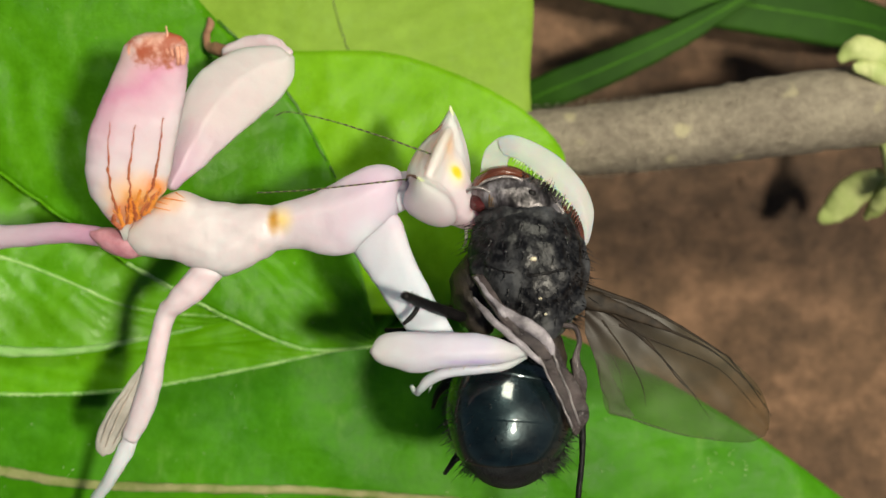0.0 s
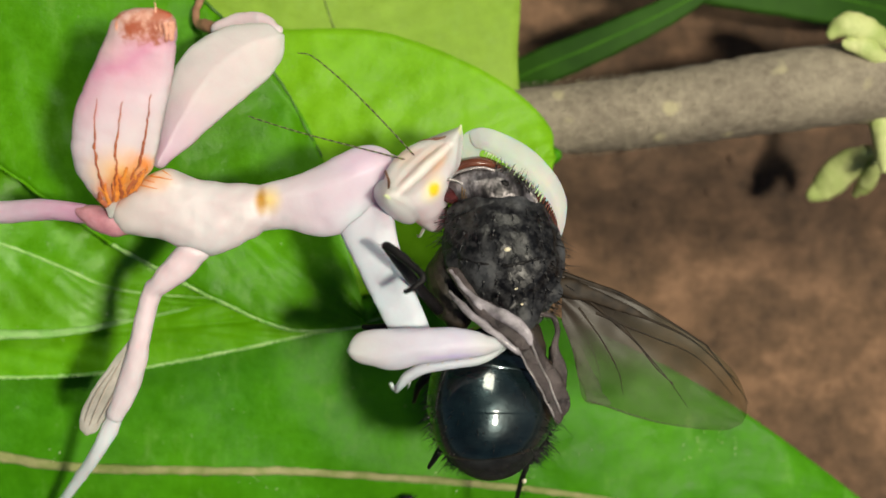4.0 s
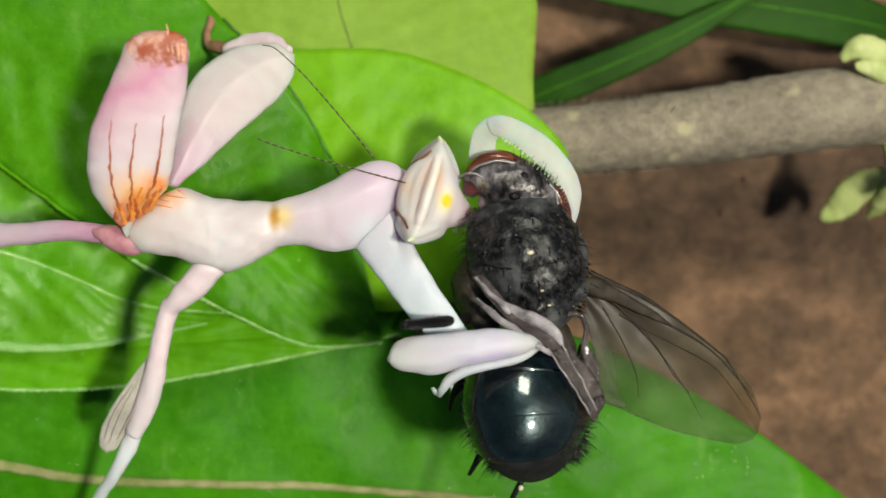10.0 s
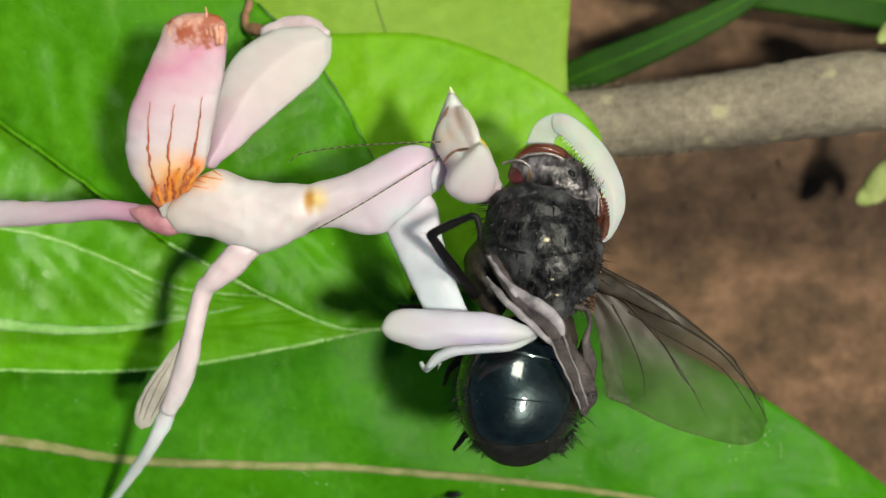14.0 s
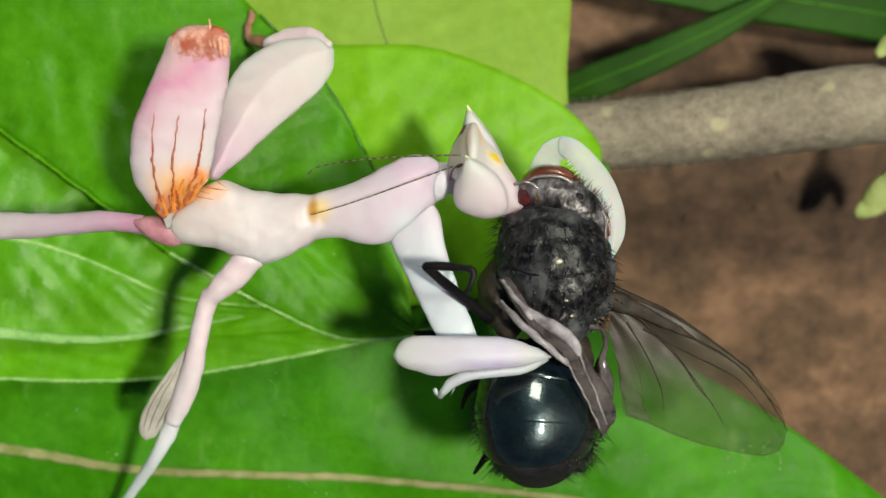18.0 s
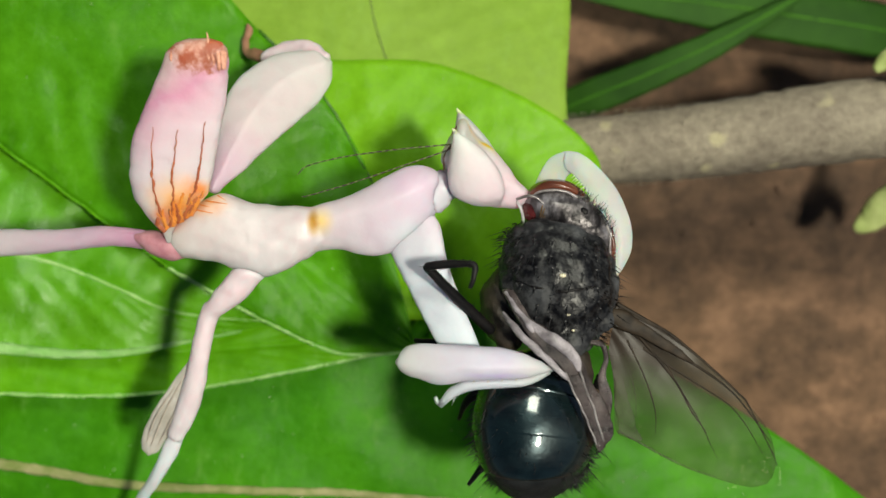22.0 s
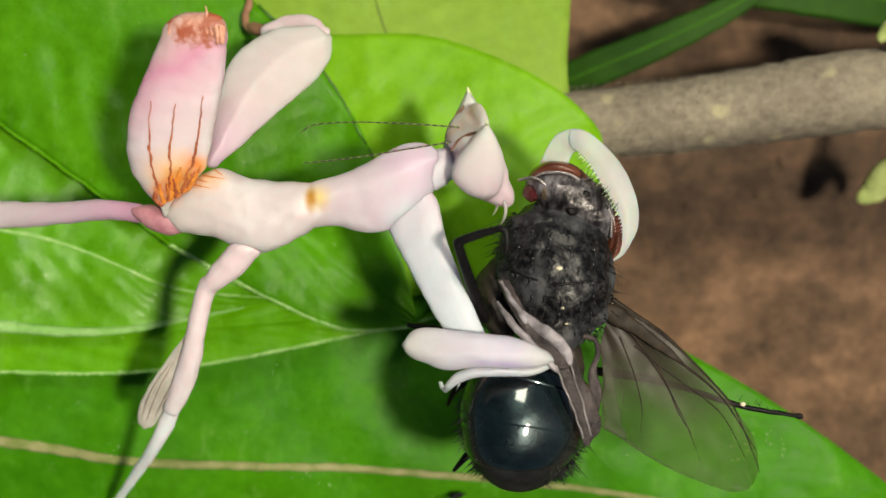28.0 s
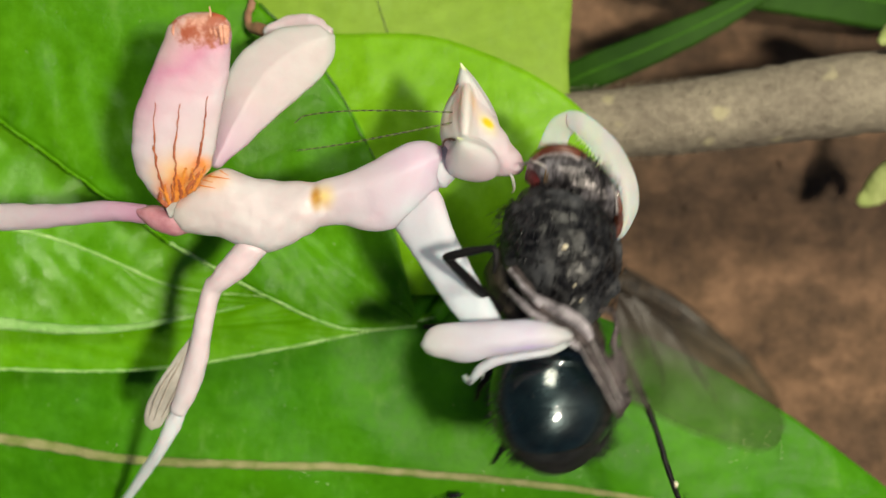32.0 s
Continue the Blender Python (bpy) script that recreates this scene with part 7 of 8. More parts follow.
        (31.9, pose(0.005410, 0.000494, 0.000200, 0.00, 0.00, -6.58)),
        (32, pose(0.005410, 0.000494, 0.000200, 0.00, 0.00, -0.30)),
    ])
    walk(far_limb, [
        (0, pose(0.010799, 0.002635, 0.000200, 0.00, 0.00, 4.36)),
        (0.5, pose(0.010721, 0.002756, 0.000200, 0.00, 0.00, 4.25)),
        (1, pose(0.010249, 0.002773, 0.000200, 0.00, 0.00, 6.25)),
        (1.5, pose(0.010273, 0.002412, 0.000200, 0.00, 0.00, 7.84)),
        (2, pose(0.010304, 0.002471, 0.000200, 0.00, 0.00, 6.97)),
        (2.5, pose(0.010070, 0.002508, 0.000200, 0.00, 0.00, 6.26)),
        (3, pose(0.009903, 0.002434, 0.000200, 0.00, 0.00, 7.62)),
        (3.5, pose(0.009995, 0.002255, 0.000200, 0.00, 0.00, 7.64)),
        (5.5, pose(0.010532, 0.002539, 0.000200, 0.00, 0.00, -0.33)),
        (6, pose(0.010605, 0.002631, 0.000200, 0.00, 0.00, 2.03)),
        (6.5, pose(0.010662, 0.002539, 0.000200, 0.00, 0.00, 0.77)),
        (7, pose(0.010354, 0.002773, 0.000200, 0.00, 0.00, 3.23)),
        (7.5, pose(0.010463, 0.002709, 0.000200, 0.00, 0.00, 2.71)),
        (8, pose(0.010534, 0.002422, 0.000200, 0.00, 0.00, 2.01)),
        (8.5, pose(0.010498, 0.002748, 0.000200, 0.00, 0.00, 4.02)),
        (9, pose(0.010465, 0.002712, 0.000200, 0.00, 0.00, 3.53)),
        (9.5, pose(0.010442, 0.003150, 0.000200, 0.00, 0.00, 2.06)),
        (10, pose(0.010414, 0.003193, 0.000200, 0.00, 0.00, 3.36)),
        (10.5, pose(0.010514, 0.003184, 0.000200, 0.00, 0.00, 3.52)),
        (11, pose(0.010504, 0.003441, 0.000200, 0.00, 0.00, 7.53)),
        (11.5, pose(0.010650, 0.003248, 0.000200, 0.00, 0.00, 10.44)),
        (12, pose(0.010936, 0.003081, 0.000200, 0.00, 0.00, 5.52)),
        (12.5, pose(0.010947, 0.002807, 0.000200, 0.00, 0.00, 1.31)),
        (13, pose(0.011158, 0.003053, 0.000200, 0.00, 0.00, 0.02)),
        (13.5, pose(0.011027, 0.002763, 0.000200, 0.00, 0.00, -8.41)),
        (14, pose(0.011187, 0.002753, 0.000200, 0.00, 0.00, -11.01)),
        (14.5, pose(0.012008, 0.002305, 0.000200, 0.00, 0.00, -15.86)),
        (16.5, pose(0.011718, 0.002252, 0.000200, 0.00, 0.00, -18.54)),
        (17, pose(0.011110, 0.002416, 0.000200, 0.00, 0.00, -14.76)),
        (17.5, pose(0.011382, 0.002238, 0.000200, 0.00, 0.00, -16.97)),
        (18, pose(0.011264, 0.002253, 0.000200, 0.00, 0.00, -15.69)),
        (18.5, pose(0.011289, 0.003092, 0.000200, 0.00, 0.00, -12.28)),
        (19, pose(0.011548, 0.002323, 0.000200, 0.00, 0.00, -14.87)),
        (19.5, pose(0.011458, 0.002153, 0.000200, 0.00, 0.00, -17.85)),
        (20, pose(0.011392, 0.001949, 0.000200, 0.00, 0.00, -19.36)),
        (20.5, pose(0.011203, 0.002578, 0.000200, 0.00, 0.00, -15.92)),
        (21, pose(0.011291, 0.002204, 0.000200, 0.00, 0.00, -17.71)),
        (21.5, pose(0.011318, 0.002042, 0.000200, 0.00, 0.00, -16.84)),
        (22, pose(0.011486, 0.002023, 0.000200, 0.00, 0.00, -15.70)),
        (22.5, pose(0.011455, 0.001876, 0.000200, 0.00, 0.00, -18.25)),
        (23, pose(0.011458, 0.002226, 0.000200, 0.00, 0.00, -15.94)),
        (23.5, pose(0.011437, 0.002082, 0.000200, 0.00, 0.00, -13.39)),
        (24, pose(0.011574, 0.002308, 0.000200, 0.00, 0.00, -10.43)),
        (24.5, pose(0.011614, 0.001905, 0.000200, 0.00, 0.00, -13.14)),
        (26.5, pose(0.011553, 0.002203, 0.000200, 0.00, 0.00, -16.13)),
        (27, pose(0.011607, 0.001911, 0.000200, 0.00, 0.00, -14.20)),
        (27.5, pose(0.011279, 0.002256, 0.000200, 0.00, 0.00, -11.29)),
        (28, pose(0.011716, 0.002073, 0.000200, 0.00, 0.00, -14.10)),
        (28.5, pose(0.011582, 0.001998, 0.000200, 0.00, 0.00, -12.13)),
        (29, pose(0.011386, 0.001882, 0.000200, 0.00, 0.00, -11.52)),
        (29.5, pose(0.011319, 0.002064, 0.000200, 0.00, 0.00, -10.75)),
        (30, pose(0.011272, 0.001874, 0.000200, 0.00, 0.00, -10.84)),
        (30.5, pose(0.011125, 0.001939, 0.000200, 0.00, 0.00, -12.46)),
        (31, pose(0.011200, 0.002015, 0.000200, 0.00, 0.00, -17.39)),
        (31.5, pose(0.011372, 0.002097, 0.000200, 0.00, 0.00, -18.91)),
        (31.9, pose(0.011403, 0.002223, 0.000200, 0.00, 0.00, -17.33)),
        (32, pose(0.011497, 0.002603, 0.000200, 0.00, 0.00, -12.60)),
    ])
    walk(fly_head, [
        (0, pose(-0.000362, 0.001605, 0.000100, 0.00, 0.00, 2.19)),
        (0.5, pose(-0.000432, 0.001543, 0.000100, 0.00, 0.00, 2.38)),
        (1, pose(-0.000516, 0.001494, 0.000100, 0.00, 0.00, 2.57)),
        (1.5, pose(-0.000546, 0.001520, 0.000100, 0.00, 0.00, 3.06)),
        (2, pose(-0.000558, 0.001527, 0.000100, 0.00, 0.00, 3.55)),
        (2.5, pose(-0.000485, 0.001512, 0.000100, 0.00, 0.00, 2.21)),
        (3, pose(-0.000429, 0.001502, 0.000100, 0.00, 0.00, 0.86)),
        (3.5, pose(-0.000383, 0.001539, 0.000100, 0.00, 0.00, 1.07)),
        (5.5, pose(-0.000173, 0.001681, 0.000100, 0.00, 0.00, 1.93)),
        (6, pose(-0.000144, 0.001727, 0.000100, 0.00, 0.00, 2.15)),
        (6.5, pose(-0.000152, 0.001753, 0.000100, 0.00, 0.00, 1.99)),
        (7, pose(-0.000170, 0.001783, 0.000100, 0.00, 0.00, 1.84)),
        (7.5, pose(-0.000179, 0.001810, 0.000100, 0.00, 0.00, 1.68)),
        (8, pose(-0.000188, 0.001837, 0.000100, 0.00, 0.00, 1.53)),
        (8.5, pose(-0.000200, 0.001868, 0.000100, 0.00, 0.00, 1.37)),
        (9, pose(-0.000209, 0.001896, 0.000100, 0.00, 0.00, 1.21)),
        (9.5, pose(-0.000243, 0.001954, 0.000100, 0.00, 0.00, -0.24)),
        (10, pose(-0.000268, 0.002021, 0.000100, 0.00, 0.00, -1.70)),
        (10.5, pose(-0.000313, 0.002006, 0.000100, 0.00, 0.00, -0.54)),
        (11, pose(-0.000353, 0.002005, 0.000100, 0.00, 0.00, 0.61)),
        (11.5, pose(-0.000385, 0.001948, 0.000100, 0.00, 0.00, 1.61)),
        (12, pose(-0.000413, 0.001851, 0.000100, 0.00, 0.00, 2.61)),
        (12.5, pose(-0.000262, 0.001880, 0.000100, 0.00, 0.00, 1.31)),
        (13, pose(-0.000113, 0.001918, 0.000100, 0.00, 0.00, 0.01)),
        (13.5, pose(0.000119, 0.001816, 0.000100, 0.00, 0.00, -2.48)),
        (14, pose(0.000341, 0.001696, 0.000100, 0.00, 0.00, -4.97)),
        (14.5, pose(0.000351, 0.001708, 0.000100, 0.00, 0.00, -5.54)),
        (16.5, pose(0.000325, 0.001620, 0.000100, 0.00, 0.00, -7.80)),
        (17, pose(0.000291, 0.001566, 0.000100, 0.00, 0.00, -8.36)),
        (17.5, pose(0.000268, 0.001620, 0.000100, 0.00, 0.00, -8.30)),
        (18, pose(0.000225, 0.001650, 0.000100, 0.00, 0.00, -8.24)),
        (18.5, pose(0.000220, 0.001671, 0.000100, 0.00, 0.00, -7.65)),
        (19, pose(0.000238, 0.001727, 0.000100, 0.00, 0.00, -7.06)),
        (19.5, pose(0.000227, 0.001739, 0.000100, 0.00, 0.00, -7.72)),
        (20, pose(0.000210, 0.001742, 0.000100, 0.00, 0.00, -8.38)),
        (20.5, pose(0.000251, 0.001642, 0.000100, 0.00, 0.00, -8.55)),
        (21, pose(0.000312, 0.001573, 0.000100, 0.00, 0.00, -8.72)),
        (21.5, pose(0.000255, 0.001609, 0.000100, 0.00, 0.00, -7.65)),
        (22, pose(0.000194, 0.001640, 0.000100, 0.00, 0.00, -6.59)),
        (22.5, pose(0.000156, 0.001687, 0.000100, 0.00, 0.00, -6.87)),
        (23, pose(0.000097, 0.001712, 0.000100, 0.00, 0.00, -7.15)),
        (23.5, pose(0.000050, 0.001761, 0.000100, 0.00, 0.00, -5.39)),
        (24, pose(0.000000, 0.001808, 0.000100, 0.00, 0.00, -3.64)),
        (24.5, pose(0.000092, 0.001839, 0.000100, 0.00, 0.00, -4.21)),
        (26.5, pose(0.000447, 0.001935, 0.000100, 0.00, 0.00, -6.52)),
        (27, pose(0.000198, 0.001842, 0.000100, 0.00, 0.00, -4.07)),
        (27.5, pose(0.000231, 0.001911, 0.000100, 0.00, 0.00, -4.33)),
        (28, pose(0.000266, 0.002013, 0.000100, 0.00, 0.00, -4.59)),
        (28.5, pose(0.000230, 0.001971, 0.000100, 0.00, 0.00, -4.16)),
        (29, pose(0.000192, 0.001937, 0.000100, 0.00, 0.00, -3.73)),
        (29.5, pose(0.000191, 0.002021, 0.000100, 0.00, 0.00, -3.68)),
        (30, pose(0.000189, 0.002110, 0.000100, 0.00, 0.00, -3.63)),
        (30.5, pose(0.000332, 0.002090, 0.000100, 0.00, 0.00, -6.28)),
        (31, pose(0.000464, 0.002086, 0.000100, 0.00, 0.00, -8.93)),
        (31.5, pose(0.000471, 0.002026, 0.000100, 0.00, 0.00, -8.53)),
        (32, pose(0.000484, 0.001886, 0.000100, 0.00, 0.00, -8.13)),
    ])
    walk(mantis_head, [
        (0, pose(0.008942, 0.001924, 0.000100, -52.08, 38.62, -62.31)),
        (1, pose(0.009522, 0.002448, 0.000100, -92.47, 23.07, -59.97)),
        (2, pose(0.008798, 0.001798, 0.000100, -55.91, 40.82, -71.76)),
        (3, pose(0.008382, 0.000762, 0.000100, -33.86, 62.26, -79.45)),
        (6, pose(0.008209, 0.001629, 0.000100, -37.56, 44.30, -68.42)),
        (7, pose(0.007926, 0.000911, 0.000100, -37.59, 55.59, -81.20)),
        (8, pose(0.008094, 0.000967, 0.000100, -28.27, 61.35, -77.38)),
        (9, pose(0.008550, 0.001108, 0.000100, -5.66, 64.72, -21.51)),
        (10, pose(0.008569, 0.001306, 0.000100, -11.83, 65.60, -27.90)),
        (11, pose(0.008788, 0.001293, 0.000100, -14.46, 63.47, -28.36)),
        (12, pose(0.008580, 0.002207, 0.000100, -41.79, 36.76, -51.88)),
        (13, pose(0.008827, 0.002359, 0.000100, -100.87, 28.92, -64.37)),
        (14, pose(0.008612, 0.002204, 0.000100, -91.21, 39.83, -67.48)),
        (17, pose(0.008957, 0.002080, 0.000100, -75.54, 28.85, -56.86)),
        (18, pose(0.009173, 0.002015, 0.000100, -68.84, 27.59, -53.33)),
        (19, pose(0.008910, 0.002319, 0.000100, -67.70, 24.27, -53.03)),
        (20, pose(0.009050, 0.003006, 0.000100, -86.53, -1.48, -47.13)),
        (21, pose(0.008975, 0.003225, 0.000100, -88.23, 5.77, -43.85)),
        (22, pose(0.009010, 0.002710, 0.000100, -76.15, 12.66, -51.48)),
        (23, pose(0.008772, 0.001916, 0.000100, -35.46, 49.19, -44.80)),
        (24, pose(0.008773, 0.002096, 0.000100, -37.19, 46.27, -41.49)),
        (24.5, pose(0.008538, 0.002410, 0.000100, -51.82, 43.49, -47.06)),
        (26.5, pose(0.008555, 0.002443, 0.000100, -81.09, 30.24, -62.24)),
        (27, pose(0.008958, 0.002312, 0.000100, -76.53, 24.97, -61.90)),
        (28, pose(0.008948, 0.002123, 0.000100, -91.15, 26.73, -72.91)),
        (29, pose(0.008740, 0.002420, 0.000100, -38.83, 29.69, -31.63)),
        (30, pose(0.008593, 0.001923, 0.000100, -21.93, 34.88, -25.41)),
        (31, pose(0.008703, 0.002021, 0.000100, -31.02, 38.98, -28.73)),
        (31.5, pose(0.008705, 0.002407, 0.000100, -48.85, 37.67, -44.86)),
        (32, pose(0.008798, 0.002848, 0.000100, -56.19, 39.95, -47.34)),
    ])
    walk(mantis_neck, [
        (0, pose(0.006961, 0.002017, 0.000000, 0.00, 0.00, 15.83)),
        (1, pose(0.007029, 0.002071, 0.000000, 0.00, 0.00, 22.55)),
        (2, pose(0.006897, 0.001986, 0.000000, 0.00, 0.00, 10.45)),
        (3, pose(0.006850, 0.001928, 0.000000, 0.00, 0.00, -21.00)),
        (6, pose(0.006763, 0.001961, 0.000000, 0.00, 0.00, 2.79)),
        (7, pose(0.006763, 0.001961, 0.000000, 0.00, 0.00, -29.33)),
        (8, pose(0.006763, 0.001961, 0.000000, 0.00, 0.00, -29.09)),
        (9, pose(0.006763, 0.001961, 0.000000, 0.00, 0.00, -31.94)),
        (10, pose(0.006763, 0.001961, 0.000000, 0.00, 0.00, -15.89)),
        (11, pose(0.006763, 0.001961, 0.000000, 0.00, 0.00, -20.09)),
        (12, pose(0.006763, 0.001961, 0.000000, 0.00, 0.00, 21.89)),
        (13, pose(0.006879, 0.002016, 0.000000, 0.00, 0.00, 25.31)),
        (14, pose(0.006786, 0.001970, 0.000000, 0.00, 0.00, 20.97)),
        (17, pose(0.006807, 0.001972, 0.000000, 0.00, 0.00, 13.98)),
        (18, pose(0.006874, 0.001991, 0.000000, 0.00, 0.00, 15.45)),
        (19, pose(0.006823, 0.001984, 0.000000, 0.00, 0.00, 20.68)),
        (20, pose(0.006965, 0.002122, 0.000000, 0.00, 0.00, 38.55)),
        (21, pose(0.006962, 0.002134, 0.000000, 0.00, 0.00, 41.05)),
        (22, pose(0.006899, 0.002047, 0.000000, 0.00, 0.00, 32.51)),
        (23, pose(0.006798, 0.001967, 0.000000, 0.00, 0.00, 9.18)),
        (24, pose(0.006797, 0.001970, 0.000000, 0.00, 0.00, 14.56)),
        (24.5, pose(0.006768, 0.001963, 0.000000, 0.00, 0.00, 22.93)),
        (26.5, pose(0.006799, 0.001977, 0.000000, 0.00, 0.00, 24.67)),
        (27, pose(0.006973, 0.002022, 0.000000, 0.00, 0.00, 16.15)),
        (28, pose(0.006981, 0.002040, 0.000000, 0.00, 0.00, 19.96)),
        (29, pose(0.006763, 0.001961, 0.000000, 0.00, 0.00, 14.65)),
        (30, pose(0.006763, 0.001961, 0.000000, 0.00, 0.00, 4.42)),
        (31, pose(0.006763, 0.001961, 0.000000, 0.00, 0.00, 4.87)),
        (31.5, pose(0.006849, 0.001993, 0.000000, 0.00, 0.00, 20.68)),
        (32, pose(0.006942, 0.002086, 0.000000, 0.00, 0.00, 34.97)),
    ])
    walk(feelers[0], [
        (0, pose(0.007870, 0.003180, 0.001250, 0.00, 0.00, -16.36)),
        (1, pose(0.007728, 0.003251, 0.001250, 0.00, 0.00, 7.01)),
        (2, pose(0.008324, 0.003027, 0.001250, 0.00, 0.00, -12.25)),
        (3, pose(0.008089, 0.002076, 0.001250, 0.00, 0.00, -47.34)),
        (6, pose(0.007422, 0.003057, 0.001250, 0.00, 0.00, -32.05)),
        (7, pose(0.007314, 0.002611, 0.001250, 0.00, 0.00, -49.03)),
        (8, pose(0.007518, 0.002376, 0.001250, 0.00, 0.00, -50.81)),
        (9, pose(0.006575, 0.002561, 0.001250, 0.00, 0.00, -45.57)),
        (10, pose(0.005936, 0.002914, 0.001250, 0.00, 0.00, -48.24)),
        (11, pose(0.006200, 0.002948, 0.001250, 0.00, 0.00, -40.49)),
        (12, pose(0.007270, 0.003272, 0.001250, 0.00, 0.00, 0.54)),
        (13, pose(0.006686, 0.002913, 0.001250, 0.00, 0.00, 9.82)),
        (14, pose(0.007189, 0.002944, 0.001250, 0.00, 0.00, 5.47)),
        (17, pose(0.007499, 0.002847, 0.001250, 0.00, 0.00, 6.12)),
        (18, pose(0.007709, 0.002821, 0.001250, 0.00, 0.00, 4.93)),
        (19, pose(0.007370, 0.003142, 0.001250, 0.00, 0.00, 0.46)),
        (20, pose(0.007180, 0.003289, 0.001250, 0.00, 0.00, 15.91)),
        (21, pose(0.007129, 0.003422, 0.001250, 0.00, 0.00, 16.84)),
        (22, pose(0.007348, 0.003534, 0.001250, 0.00, 0.00, 7.87)),
        (23, pose(0.007383, 0.002959, 0.001250, 0.00, 0.00, -21.24)),
        (24, pose(0.007412, 0.003167, 0.001250, 0.00, 0.00, -14.50)),
        (27, pose(0.007780, 0.003340, 0.001250, 0.00, 0.00, -0.11)),
        (28, pose(0.007640, 0.003347, 0.001250, 0.00, 0.00, -0.74)),
        (29, pose(0.006969, 0.003103, 0.001250, 0.00, 0.00, -6.19)),
        (30, pose(0.006970, 0.002809, 0.001250, 0.00, 0.00, -16.42)),
        (31, pose(0.007386, 0.002914, 0.001250, 0.00, 0.00, -10.54)),
        (32, pose(0.007240, 0.003794, 0.001250, 0.00, 0.00, 0.84)),
    ])
    walk(feelers[1], [
        (0, pose(0.007379, 0.002355, 0.001250, 0.00, 0.00, 5.73)),
        (1, pose(0.007476, 0.002622, 0.001250, 0.00, 0.00, 19.25)),
        (2, pose(0.007870, 0.002342, 0.001250, 0.00, 0.00, 2.71)),
        (3, pose(0.007548, 0.002122, 0.001250, 0.00, 0.00, -18.11)),
        (6, pose(0.007210, 0.003048, 0.001250, 0.00, 0.00, -2.85)),
        (7, pose(0.007267, 0.002722, 0.001250, 0.00, 0.00, -18.28)),
        (8, pose(0.007344, 0.002483, 0.001250, 0.00, 0.00, -20.29)),
        (9, pose(0.007128, 0.001805, 0.001250, 0.00, 0.00, -17.57)),
        (10, pose(0.007120, 0.002019, 0.001250, 0.00, 0.00, -16.38)),
        (11, pose(0.007125, 0.001971, 0.001250, 0.00, 0.00, -11.31)),
        (12, pose(0.007012, 0.002703, 0.001250, 0.00, 0.00, 14.65)),
        (13, pose(0.007021, 0.002174, 0.001250, 0.00, 0.00, 32.34)),
        (14, pose(0.007153, 0.002551, 0.001250, 0.00, 0.00, 31.49)),
        (17, pose(0.007350, 0.002548, 0.001250, 0.00, 0.00, 23.18)),
        (18, pose(0.007566, 0.002504, 0.001250, 0.00, 0.00, 19.58)),
        (19, pose(0.007360, 0.002791, 0.001250, 0.00, 0.00, 16.50)),
        (20, pose(0.007173, 0.003050, 0.001250, 0.00, 0.00, 21.18)),
        (21, pose(0.007125, 0.003386, 0.001250, 0.00, 0.00, 20.07)),
        (22, pose(0.007338, 0.003376, 0.001250, 0.00, 0.00, 17.73)),
        (23, pose(0.007389, 0.002356, 0.001250, 0.00, 0.00, 3.67)),
        (24, pose(0.007289, 0.002596, 0.001250, 0.00, 0.00, 5.96)),
        (27, pose(0.007648, 0.002790, 0.001250, 0.00, 0.00, 6.81)),
        (28, pose(0.007637, 0.002888, 0.001250, 0.00, 0.00, 8.72)),
        (29, pose(0.007206, 0.002713, 0.001250, 0.00, 0.00, 19.33)),
        (30, pose(0.007105, 0.002178, 0.001250, 0.00, 0.00, 11.18)),
        (31, pose(0.007253, 0.002217, 0.001250, 0.00, 0.00, 13.27)),
        (32, pose(0.007226, 0.003434, 0.001250, 0.00, 0.00, 10.16)),
    ])
